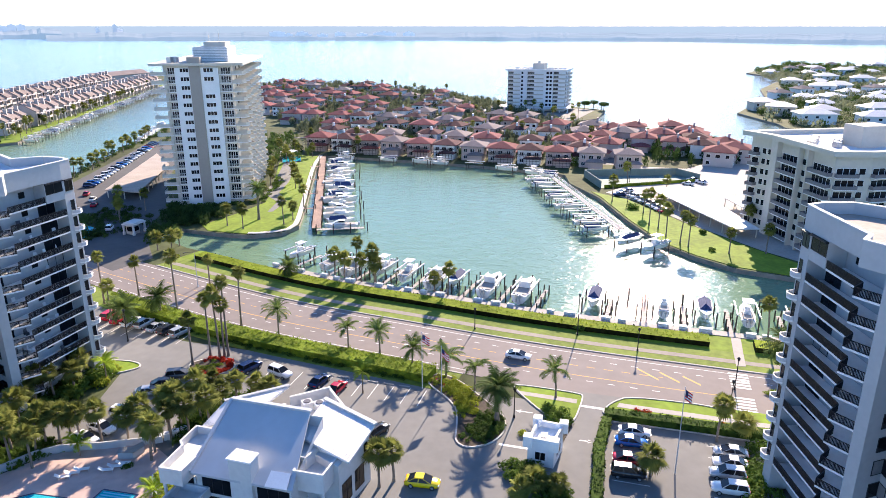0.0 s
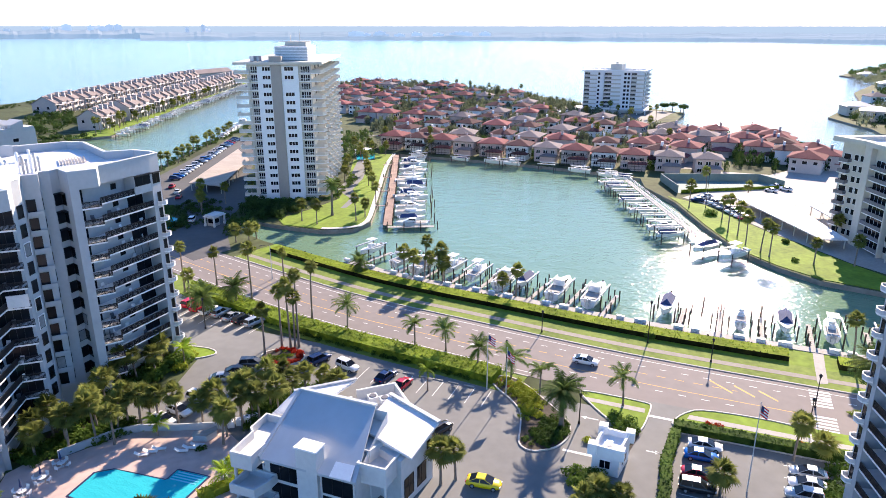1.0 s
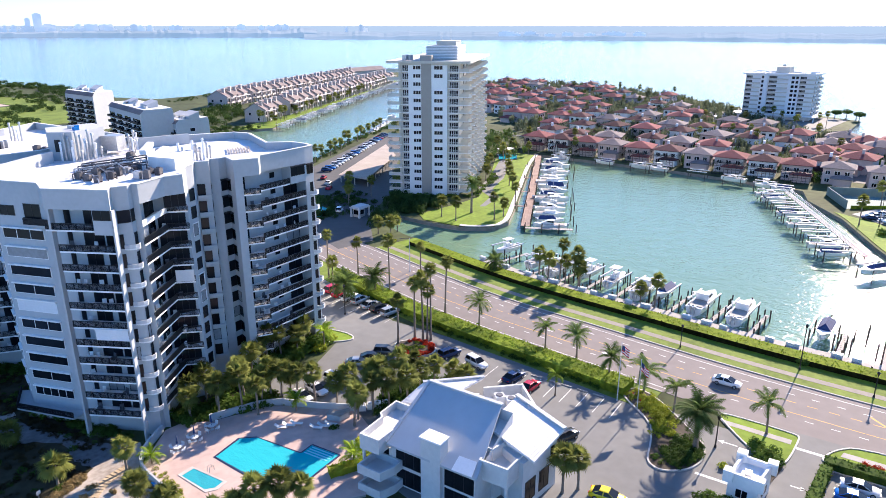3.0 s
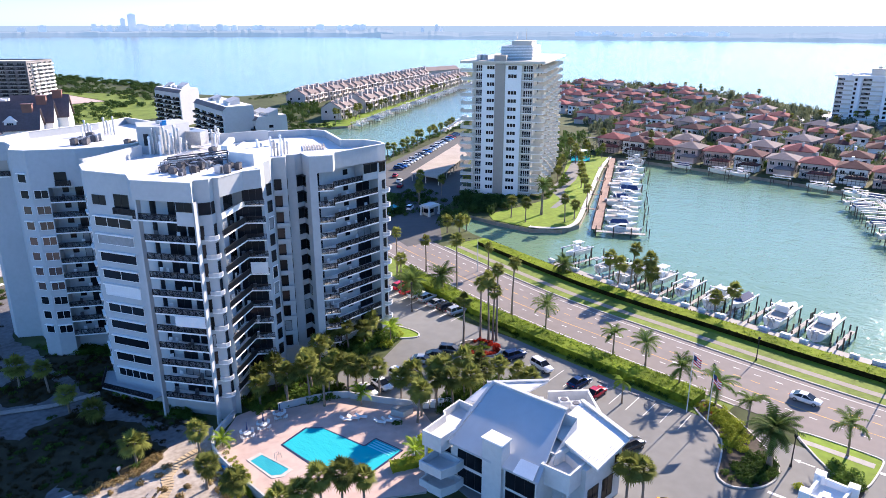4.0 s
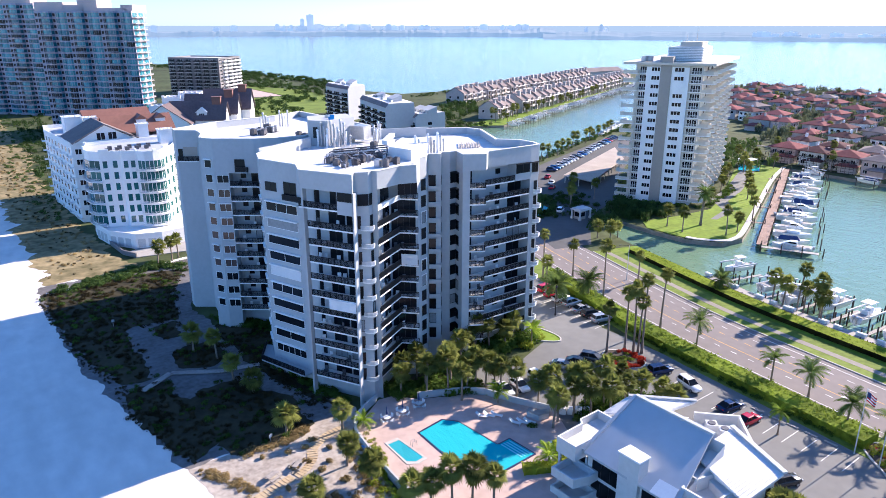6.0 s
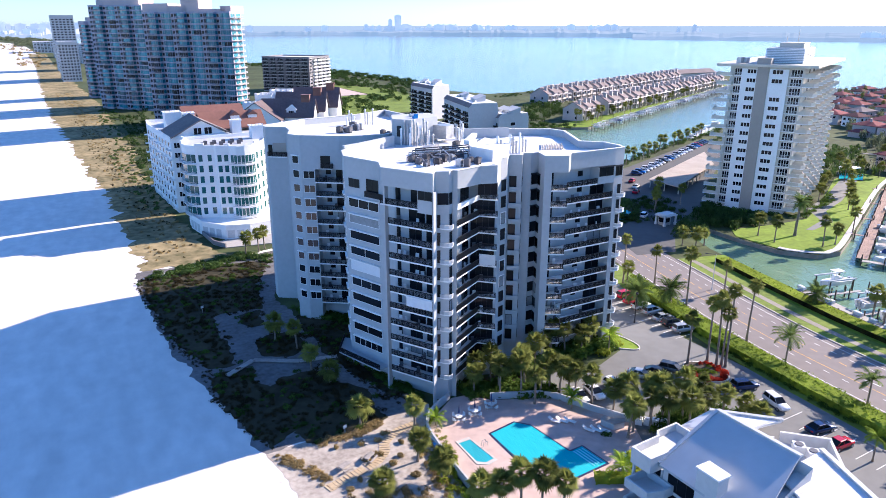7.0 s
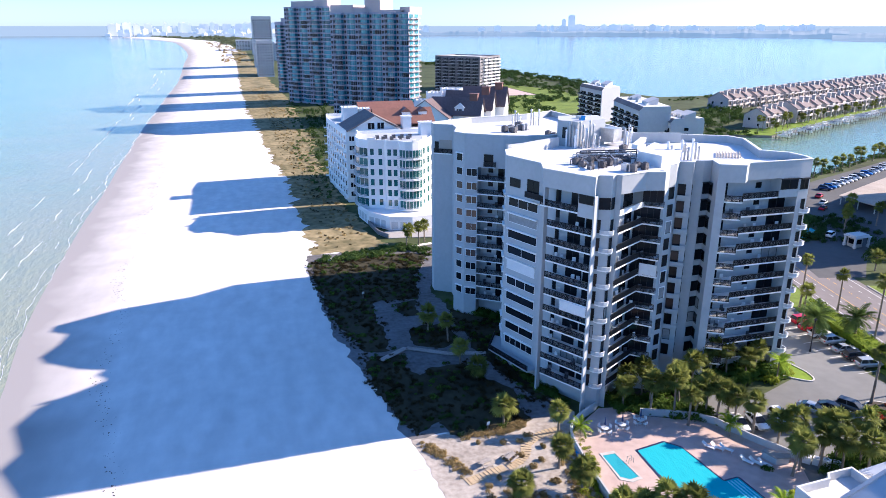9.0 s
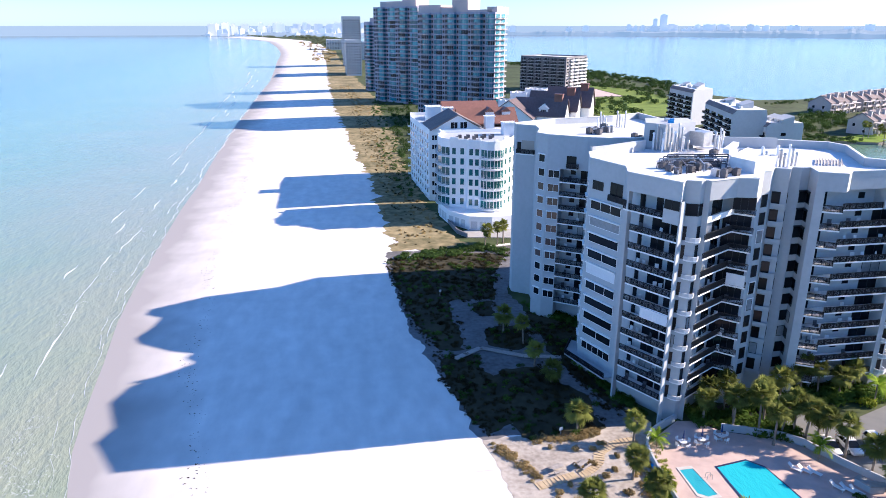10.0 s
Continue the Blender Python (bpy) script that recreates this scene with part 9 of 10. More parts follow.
def boat(kind, label, L, x, y, z, turn, group):
    W, H = L * 0.32, L * 0.13 + 0.25
    t = thing("boat", label, "boat", 0, 0, 0, 0, group)
    hull_mesh(L, W, H).ob("hull", "gel", parent=t)
    b = Build()
    b.box(-L * 0.44, -L * 0.02, -W * 0.38, W * 0.38, H * 0.80, H * 0.90)
    b.ob("cockpit", "concrete" if kind != "cover" else "canvas", parent=t)
    if kind == "console":
        b = Build()
        b.box(-0.6, 0.6, -0.5, 0.5, H * 0.9, H + 1.0)
        b.box(-1.4, -0.8, -0.6, 0.6, H * 0.9, H + 0.6)
        b.ob("console", "gel", parent=t)
        b = Build()
        b.box(-1.6, 0.9, -1.0, 1.0, H + 2.0, H + 2.12)
        for sx, sy in ((-1.2, -.8), (-1.2, .8), (.6, -.8), (.6, .8)):
            b.beam((sx, sy, H * 0.9), (sx, sy, H + 2.0), 0.07, 0.07)
        b.ob("hard_top", "gel", parent=t)
    elif kind == "cruiser":
        b = Build()
        b.add([(-L * 0.12, -W * 0.36, H * .95), (-L * 0.12, W * 0.36, H * .95), (L * 0.28, W * 0.2, H), (L * 0.28, -W * 0.2, H), (-L * 0.12, -W * 0.33, H + 1.0), (-L * 0.12, W * 0.33, H + 1.0), (L * 0.06, W * 0.28, H + 1.0), (L * 0.06, -W * 0.28, H + 1.0)],
              [(4, 7, 6, 5), (0, 3, 7, 4), (2, 1, 5, 6), (3, 2, 6, 7), (1, 0, 4, 5)])
        b.ob("cabin", "gel", parent=t)
        b = Build()
        b.add([(L * 0.06 + .05, -W * .27, H + .95), (L * 0.06 + .05, W * .27, H + .95), (L * 0.17, W * .24, H + .45), (L * 0.17, -W * .24, H + .45)], [(0, 3, 2, 1)])
        b.add([(-L * 0.1, -W * .355, H + .9), (L * 0.06, -W * .31, H + .9), (L * 0.14, -W * .30, H + .5), (-L * 0.1, -W * .37, H + .5)], [(0, 3, 2, 1)])
        b.add([(-L * 0.1, W * .355, H + .9), (L * 0.06, W * .31, H + .9), (L * 0.14, W * .30, H + .5), (-L * 0.1, W * .37, H + .5)], [(0, 1, 2, 3)])
        b.ob("windshield", "glass", parent=t)
        b = Build()
        b.beam((-L * 0.2, -W * .4, H), (-L * 0.26, -W * .4, H + 1.6), 0.15, 0.1)
        b.beam((-L * 0.2, W * .4, H), (-L * 0.26, W * .4, H + 1.6), 0.15, 0.1)
        b.beam((-L * 0.26, -W * .42, H + 1.6), (-L * 0.26, W * .42, H + 1.6), 0.3, 0.1)
        b.ob("radar_arch", "gel", parent=t)
    elif kind == "cover":
        b = Build()
        b.add([(-L * .45, -W * .44, H * .86), (-L * .45, W * .44, H * .86), (L * .2, W * .4, H * .95), (L * .2, -W * .4, H * .95), (-L * .4, 0, H + .8), (L * .1, 0, H + .9)], [(0, 3, 5, 4), (2, 1, 4, 5), (1, 0, 4), (3, 2, 5)])
        b.ob("cover", "canvas", parent=t, label="navy canvas cover")
    else:
        b = Build()
        b.box(-L * .15, L * .2, -W * .25, W * .25, H * .85, H + .5)
        b.ob("cabin", "gel", parent=t)
        b = Build()
        b.cyl(L * .08, 0, H * .8, L * 1.25, 0.09, 0.05, 6)
        b.beam((L * .08, 0, H + 1.2), (-L * .38, 0, H + 1.2), 0.25, 0.3)
        b.ob("mast", "lightrail", parent=t)
    if kind != "sail":
        for sy in (-0.35, 0.35):
            b = Build()
            b.box(-L * .5 - .6, -L * .5 + .02, sy - .17, sy + .17, H * .62, H + .12)
            b.box(-L * .5 - .35, -L * .5 - .15, sy - .06, sy + .06, 0.1, H * .62)
            b.ob("outboard_motor", "steel", parent=t)
    t.matrix_basis = pose(x, y, z, 0, 0, turn)
    return t


BOATS = []


def moor(kind, x, y, turn, z=-0.75, s=1.0):
    for k, o in BOATS:
        if k == kind:
            c = copy_thing(o, pose(x, y, z, 0, 0, turn))
            c.scale = (s, s, s)
            return
    lab, L = {"console": ("white open motorboat with a hard top", 8.0), "cruiser": ("white motor cruiser with a dark windshield", 10.0), "cover": ("white motorboat under a navy canvas cover", 8.5), "sail": ("white sailing boat with a bare mast", 10.0)}[kind]
    BOATS.append((kind, boat(kind, lab, L, x, y, z, turn, "moored boats")))


def pile(parent, x, y, top, r=0.16):
    key = ("pile", round(top, 1), r)
    if key not in MESHES:
        b = Build()
        b.cyl(0, 0, -3.0, top, r, r * 0.92, 7)
        MESHES[key] = b.mesh("timber_post", "pile")
    return piece("timber_post", MESHES[key], parent, pose(x, y, 0))


LIFTS = []


def lift(x, y, turn, s=1.0):
    """A boat lift: four piles with two cradle beams along the boat."""
    if LIFTS:
        return copy_thing(LIFTS[0], pose(x, y, 0, 0, 0, turn))
    t = thing("boat_lift", "timber pile boat lift with pale cradle beams", "boat lift", 0, 0, 0, 0, "boat lifts")
    for sx, sy in ((-3.2, -2.1), (3.2, -2.1), (-3.2, 2.1), (3.2, 2.1)):
        pile(t, sx, sy, 2.2)
    for sy in (-2.1, 2.1):
        b = Build()
        b.beam((-3.8, sy, 2.3), (3.8, sy, 2.3), 0.28, 0.3)
        b.ob("cradle_beam", "lightrail", parent=t)
    t.matrix_basis = pose(x, y, 0, 0, 0, turn)
    LIFTS.append(t)
    return t


def pier(label, a, b_, w, z=0.15, mat="wood", rails=False, step=4.0):
    """A straight pier: planked deck on piles, with handrails where it has them."""
    t = thing("pier", label, "pier")
    a, b_ = Vector(a), Vector(b_)
    L = (b_ - a).length
    d = (b_ - a) / L
    s = Vector((-d.y, d.x))
    bd = Build()
    n = max(2, int(L / 0.9))
    for i in range(n):
        p, q = a + d * (L * i / n), a + d * (L * (i + 0.93) / n)
        bd.add([(*(p + s * w / 2), z), (*(p - s * w / 2), z), (*(q - s * w / 2), z), (*(q + s * w / 2), z), (*(p + s * w / 2), z - .12), (*(p - s * w / 2), z - .12), (*(q - s * w / 2), z - .12), (*(q + s * w / 2), z - .12)],
               [(0, 1, 2, 3), (0, 4, 5, 1), (1, 5, 6, 2), (2, 6, 7, 3), (3, 7, 4, 0)])
    tagged(bd.ob("deck", mat, parent=t), kind="stuff")
    for k in range(int(L / step) + 1):
        for sg in (-1, 1):
            p = a + d * (k * step) + s * sg * (w / 2 + 0.12)
            pile(t, p.x, p.y, 1.3 if not rails else 0.1)
    if rails:
        for sg in (-1, 1):
            br = Build()
            for zz in (0.6, 1.1):
                br.beam((*(a + s * sg * w / 2), z + zz), (*(b_ + s * sg * w / 2), z + zz), 0.08, 0.12)
            for k in range(int(L / 2) + 1):
                p = a + d * (k * 2) + s * sg * w / 2
                br.beam((*p, z), (*p, z + 1.1), 0.1, 0.1)
            br.ob("handrail", "white", parent=t)
    return t


dock_line = side_line(ROAD, -24.2)


def on_dock(y, out):
    """A place out metres off the dock walk at plan height y, and the outward direction in degrees."""
    j = min(range(len(dock_line) - 1), key=lambda k: abs(dock_line[k][1] - y))
    a, c = Vector(dock_line[j]), Vector(dock_line[j + 1])
    d = (c - a).normalized()
    o = Vector((d.y, -d.x))
    p = a + o * out
    return p.x, p.y, math.degrees(math.atan2(o.y, o.x))


random.seed(14)
for i, (y, kind) in enumerate(((83, "console"), (73, "cruiser"), (66, "cruiser"), (59, "console"), (52, "console"), (45, "cruiser"), (37, "cover"), (30, "cruiser"), (23.5, "cruiser"), (8, "cover"), (0.5, None), (-8, "console"), (-16.5, "cover"), (-25, "console"), (-33, None), (-42, "console"))):
    x, yy, a = on_dock(y, 8.0)
    lift(x, yy, a)
    if kind:
        moor(kind, x, yy, a + (0 if i % 3 else 180), 0.45 if kind != "cruiser" else 0.15, 1.12 if kind != "cruiser" else 1.2)
    x0, y0, _ = on_dock(y - 4.0, 0.1)
    x1, y1, _ = on_dock(y - 4.0, 11.5)
    pier("narrow pale finger pier between boat lifts", (x0, y0), (x1, y1), 0.9, mat="concrete", step=3.8)
    x0, y0, _ = on_dock(y + 1.5, -0.9)
    t = thing("dock_box", "white plastic dock box on the dock walk", "dock box", x0, y0, 0.25, a, "dock boxes")
    b = Build()
    b.box(-0.4, 0.4, -0.9, 0.9, 0, 0.55)
    b.ob("chest", "plastic", parent=t)
    b = Build()
    b.add([(-.45, -.95, .55), (.45, -.95, .55), (.45, .95, .55), (-.45, .95, .55), (-.3, -.9, .68), (.4, -.9, .68), (.4, .9, .68), (-.3, .9, .68)], [(4, 5, 6, 7), (0, 1, 5, 4), (1, 2, 6, 5), (2, 3, 7, 6), (3, 0, 4, 7)])
    b.ob("lid", "plastic", parent=t)
    for k in range(3):
        px, py, _ = on_dock(y + random.uniform(-3, 3), random.uniform(10, 15))
        tp = thing("mooring_pile", "dark timber mooring pile", "pile", px, py, 0, 0, "mooring piles")
        pile(tp, 0, 0, random.uniform(1.2, 2.6))

# the long reddish dock with its row of boats
A, B = Vector((284, 138.5)), Vector((176.5, 89.6))
pier("long dock of reddish boards along the lawn", A, B, 2.6, 0.2, "redwood", step=6)
d = (B - A).normalized()
out = Vector((-d.y, d.x))      # towards the open basin
if out.y > 0:
    out = -out
ang = math.degrees(math.atan2(out.y, out.x))
pier("low floating dock across the end", B + d * 1.0, B + d * 1.0 + out * 14, 1.8, 0.0, "concrete", step=5)
random.seed(9)
for i in range(17):
    p = B - d * (2.5 + i * 6.6) + out * random.uniform(6.8, 8.0)
    kind = ("cruiser", "cover", "sail", "cruiser", "console", "cruiser", "cover")[i % 7]
    moor(kind, p.x, p.y, ang + (180 if i % 4 == 0 else 0) + random.uniform(-3, 3), -0.85, random.uniform(0.95, 1.25))
    tp = thing("mooring_pile", "dark timber mooring pile", "pile", *(p + out * random.uniform(5.5, 8) + d * 3), 0, 0, "mooring piles")
    pile(tp, 0, 0, random.uniform(1.5, 2.6))
for k in (0.2, 0.42, 0.62, 0.8):
    p = A.lerp(B, k)
    pier("short footbridge from the lawn to the dock", p - out * 0.9, p - out * 5.2, 1.2, 0.2, "redwood", step=3)

# the white dock with lifts on the other side of the basin
A2, B2 = Vector((266, 32)), Vector((198, 3))
pier("pale dock with white handrails along the seawall", A2, B2, 2.0, 0.9, "concrete", True, 5)
d2 = (B2 - A2).normalized()
o2 = Vector((d2.y, -d2.x))
if o2.y < 0:
    o2 = -o2
a2 = math.degrees(math.atan2(o2.y, o2.x))
for i in range(11):
    p = B2 - d2 * (1 + i * 6.6) + o2 * 7.2
    lift(p.x, p.y, a2)
    if i in (0, 1, 4, 6, 9, 10):
        moor(("cover", "cruiser", "console")[i % 3], p.x, p.y, a2 + 180, 0.4, 0.9)
for x, y, k in ((186.5, 0.5, "cover"), (183, -6.5, "console")):
    lift(x, y, a2 + 30)
    moor(k, x, y, a2 + 30, 0.4, 1.1)
for i, (x, y) in enumerate(((281, 126), (281.5, 106), (280.5, 90), (280, 82), (279, 66), (275.5, 52), (271, 40), (268, 34))):
    lift(x, y, 90)
    if i not in (4,):
        moor(("console", "cover", "cruiser")[i % 3], x, y, 90, 0.5, 0.9)
for i in range(40):
    x = 281 + i * 8.2
    y = 307.5 + (x - 278) * 0.473 - 6.5
    lift(x, y, 115)
    if i % 5 != 2:
        moor(("console", "cover", "cruiser", "console", "cover")[i * 3 % 5], x, y, 115 + (180 if i % 3 else 0), 0.3, 0.85 + 0.05 * (i % 4))
for i in range(7):
    moor(("cruiser", "console")[i % 2], 300 + i * 9, 250.5 + i * 4.6, 25, -0.8, 1.1)


# ---- cars ----
def car_body(suv):
    b = Build()
    z = 0.18 if suv else 0.0
    st = [(-2.3, .78, .38, .80), (-2.2, .86, .30, .98), (-1.4, .91, .24, 1.02), (0.0, .92, .22, .98), (1.0, .91, .24, .96), (1.9, .86, .28, .84), (2.25, .72, .36, .68), (2.32, .5, .42, .6)]
    for x, w, lo, hi in st:
        lo, hi = lo + z * .5, hi + z
        b.v += [(x, -w * .9, lo), (x, -w, lo + .2), (x, -w * .97, hi - .12), (x, -w * .82, hi), (x, w * .82, hi), (x, w * .97, hi - .12), (x, w, lo + .2), (x, w * .9, lo)]
    for i in range(len(st) - 1):
        for j in range(8):
            b.f.append((8 * i + j, 8 * i + (j + 1) % 8, 8 * i + 8 + (j + 1) % 8, 8 * i + 8 + j)[::-1])
            b.m.append(0)
    b.f += [tuple(range(8)), tuple(range(8 * len(st) - 1, 8 * len(st) - 9, -1))]
    b.m += [0, 0]
    return b


def cabin(suv):
    g, r = Build(), Build()
    z0, z1 = (1.12, 1.72) if suv else (0.95, 1.43)
    xb0, xf0, xb1, xf1 = (-2.2, 1.15, -1.9, 0.3) if suv else (-1.95, 1.25, -0.95, 0.2)
    w0, w1 = .84, .66
    g.add([(xb0, -w0, z0), (xf0, -w0, z0), (xf0, w0, z0), (xb0, w0, z0), (xb1, -w1, z1), (xf1, -w1, z1), (xf1, w1, z1), (xb1, w1, z1)], [(0, 1, 5, 4), (1, 2, 6, 5), (2, 3, 7, 6), (3, 0, 4, 7), (4, 5, 6, 7)])
    # roof sheet with its pillars, one welded piece
    mid0, mid1 = (xf0 + xb0) / 2 - .1, (xf1 + xb1) / 2
    tx = [xb1 - .02, xb1 + .09, mid1 - .05, mid1 + .05, xf1 - .09, xf1 + .02]
    bx = [xb0 - .02, xb0 + .12, mid0 - .06, mid0 + .06, xf0 - .12, xf0 + .02]
    r.v = [(x, s * (w1 + .01), z1 + .02) for s in (-1, 1) for x in tx] + [(x, s * (w1 - .12), z1 + .07) for s in (-1, 1) for x in tx] + [(x, s * (w0 + .015), z0) for s in (-1, 1) for x in bx]
    for i in range(5):
        r.f += [(i, i + 1, 13 + i, 12 + i), (12 + i, 13 + i, 19 + i, 18 + i), (18 + i, 19 + i, 7 + i, 6 + i)]
    r.f += [(0, 12, 18, 6), (5, 11, 23, 17)]
    for i in (0, 2, 4):
        r.f += [(24 + i, 25 + i, i + 1, i), (30 + i, 6 + i, 7 + i, 31 + i)]
    r.m = [0] * len(r.f)
    return g, r


CARS = {}
PAINTS = {"white": (0.75, 0.75, 0.75), "silver": (0.42, 0.44, 0.46), "black": (0.015, 0.016, 0.02), "red": (0.38, 0.012, 0.03), "blue": (0.015, 0.13, 0.45), "navy": (0.012, 0.03, 0.10), "yellow": (0.75, 0.58, 0.0), "grey": (0.10, 0.11, 0.12)}
for k, c in PAINTS.items():
    M["car_" + k] = material("car_paint_" + k, c, 0.25, 0.0 if k in ("white", "red", "yellow", "black") else 0.35, vary=0.04, grain=1.0, spec=0.6)
M["lamp"] = material("clear_lamp_lens", (0.7, 0.72, 0.75), 0.15, vary=0.05, grain=4)
M["taillamp"] = material("red_lamp_lens", (0.4, 0.01, 0.01), 0.2, vary=0.05, grain=4)


def car(color, suv, x, y, turn, group="parked cars"):
    key = (color, suv)
    if key in CARS:
        return copy_thing(CARS[key], pose(x, y, 0.07, 0, 0, turn))
    t = thing("car", f"{color} {'sport utility vehicle' if suv else 'saloon car'} standing on the asphalt", "car", 0, 0, 0, 0, group)
    car_body(suv).ob("body", "car_" + color, parent=t, smooth=True)
    g, r = cabin(suv)
    g.ob("glazing", "glass", parent=t)
    r.ob("roof", "car_" + color, parent=t)
    if ("wheel", 0) not in MESHES:
        w = Build()
        for s0, s1, rr, sl in ((-.11, .11, .33, 0), (-.115, .115, .2, 1)):
            n = 12
            ring = [(rr * math.cos(2 * math.pi * i / n), rr * math.sin(2 * math.pi * i / n)) for i in range(n)]
            w.add([(a, s0, c + .33) for a, c in ring] + [(a, s1, c + .33) for a, c in ring], [(i, (i + 1) % n, n + (i + 1) % n, n + i) for i in range(n)] + [tuple(range(n)), tuple(range(2 * n - 1, n - 1, -1))], sl)
        MESHES["wheel", 0] = w.mesh("wheel", "rubber", "steel")
    for sx in (-1.4, 1.4):
        for sy in (-.82, .82):
            piece("wheel", MESHES["wheel", 0], t, pose(sx, sy, 0))
    z = 0.15 if suv else 0
    for sy in (-.6, .6):
        b = Build()
        b.box(2.14, 2.3, sy - .18, sy + .18, .58 + z, .7 + z)
        b.ob("headlight", "lamp", parent=t)
        b = Build()
        b.box(-2.33, -2.22, sy - .18, sy + .18, .72 + z, .86 + z)
        b.ob("taillight", "taillamp", parent=t)
    t.matrix_basis = pose(x, y, 0.07, 0, 0, turn)
    CARS[key] = t
    return t


for color, suv, x, y, turn in (
    ("red", True, 105.2, 101.0, 2), ("red", False, 104.4, 98.0, 2), ("white", False, 103.9, 95.0, 1), ("silver", True, 103.6, 91.6, -4), ("silver", False, 103.0, 88.2, -8), ("black", True, 102.5, 85.2, -10), ("silver", True, 102.2, 82.2, -12),
    ("white", False, 70.6, 72.6, -99), ("white", False, 67.6, 73.0, -99), ("white", True, 74.5, 72.0, -95),
    ("navy", True, 93.3, 61.6, -18), ("white", True, 92.9, 55.6, -106), ("navy", False, 92.2, 47.9, -10), ("red", False, 90.9, 44.1, -5), ("grey", True, 87.5, 71.6, -60), ("black", False, 84.4, 72.2, -60), ("silver", False, 81.4, 73.0, -60),
    ("black", True, 80.8, 33.3, -20), ("yellow", False, 71.6, 23.3, -84), ("white", False, 110.6, 17.6, -92),
    ("white", False, 91.2, -3.0, -86), ("blue", False, 88.4, -2.6, -86), ("red", False, 84.0, -2.5, -86), ("black", True, 80.9, -2.4, -86), ("silver", False, 89.6, -15.9, 92), ("white", False, 86.9, -15.6, 92), ("silver", True, 84.2, -15.0, 92), ("white", True, 81.0, -15.0, 92), ("white", True, 158.2, 147.0, 30),
):
    car(color, suv, x, y, turn)
def far_car(color, suv, x, y, turn):
    """A car further off: painted body, windows and two axles."""
    key = ("far", color, suv)
    if key in CARS:
        return copy_thing(CARS[key], pose(x, y, 0.07, 0, 0, turn))
    t = thing("car", f"{color} {'sport utility vehicle' if suv else 'saloon car'} parked in a row", "car", 0, 0, 0, 0, "parked cars")
    bd, (g, r) = car_body(suv), cabin(suv)
    bd.add(r.v, r.f)
    bd.ob("body", "car_" + color, parent=t, smooth=True)
    g.ob("glazing", "glass", parent=t)
    for sx in (-1.4, 1.4):
        b = Build()
        for sy in (-.82, .82):
            b.box(sx - .3, sx + .3, sy - .11, sy + .11, 0, .6)
        b.ob("wheel_pair", "rubber", parent=t)
    t.matrix_basis = pose(x, y, 0.07, 0, 0, turn)
    CARS[key] = t
    return t


random.seed(4)
cols = ["white", "silver", "white", "navy", "white", "black", "white", "blue", "silver", "red"]
for i in range(25):
    u = i / 24
    far_car(random.choice(cols), random.random() < .4, 203 + 88 * u, 194.5 + 40 * u, -62 + random.uniform(-2, 2))
for i in range(9):
    far_car(random.choice(cols), random.random() < .4, 243 - i * 2.4, 0.5 - i * 1.3, 120)
for i in range(10):
    far_car(random.choice(cols), random.random() < .4, 455 + i * 5.5, 112 - i * 2, 80)
for x, y, a in ((243, 5, 100), (246.5, 4, 100), (250, 2.5, 100), (268, -19, 60), (272, -24, 60), (276, -21, 60), (180, 172, 30), (186, 178, 30), (192, 186, 30)):
    far_car(random.choice(cols), False, x, y, a)


# ---- posts, flags and lamps ----
def stars_flag(x, y, h, turn):
    t = thing("flagpole", "white flagpole with a striped flag", "flagpole", x, y, 0, turn, "flagpoles")
    b = Build()
    b.cyl(0, 0, 0, h, 0.09, 0.04, 8)
    b.cyl(0, 0, h, h + 0.18, 0.1, 0.02, 8)
    b.ob("pole", "lightrail", parent=t)
    b = Build()
    n = 8
    for i in range(n):
        for j in range(7):
            pts = []
            for u, v in ((i, j), (i + 1, j), (i + 1, j + 1), (i, j + 1)):
                uu, vv = u / n, v / 7
                pts.append((0.1 + 1.6 * uu * 0.75, 0.22 * math.sin(uu * 7) * uu, h - 0.3 - 1.4 * vv - 0.9 * uu))
            slot = 2 if (i < 3 and j < 4) else j % 2
            b.add(pts, [(0, 1, 2, 3)], slot)
    b.ob("flag", "redpaint", "white", "canvas", parent=t, label="red and white striped flag with blue corner")


stars_flag(95.4, 30.9, 10.2, -60)
stars_flag(83.2, -8.4, 13.0, -60)
stars_flag(94.6, 27.4, 8.6, -100)


def street_lamp(x, y, h, arm, turn, group="street lamps"):
    t = thing("street_lamp", "slim lamp post with a short arm beside the road", "street lamp", x, y, 0, turn, group)
    b = Build()
    b.cyl(0, 0, 0, h, 0.11, 0.06, 8)
    b.cyl(0, 0, 0, 0.5, 0.2, 0.16, 8)
    b.ob("pole", "lightrail" if arm else "rail", parent=t)
    b = Build()
    if arm:
        b.beam((0, 0, h), (arm, 0, h + 0.4), 0.07, 0.07)
        b.box(arm - .1, arm + .5, -.14, .14, h + .32, h + .44)
    else:
        b.cyl(0, 0, h, h + .45, .12, .26, 6)
        b.cyl(0, 0, h + .45, h + .75, .32, .04, 6)
    b.ob("lantern", "rail", parent=t)


street_lamp(123.2, 8.3, 8.0, 0, 0)
street_lamp(109.4, -18.6, 5.2, 0, 0)
for x, y, h, a, tn in ((125.5, 94.5, 8.5, 2.2, 160), (120.4, 28, 4.0, 0, 0), (119.5, -3, 4.0, 0, 0), (101.5, -17, 5, 0, 0), (103.2, 30, 5, 0, 0), (91, 14.8, 4.5, 0, 0), (235, 2, 11, 0, 0), (97, 90, 6, 0, 0)):
    street_lamp(x, y, h, a, tn)

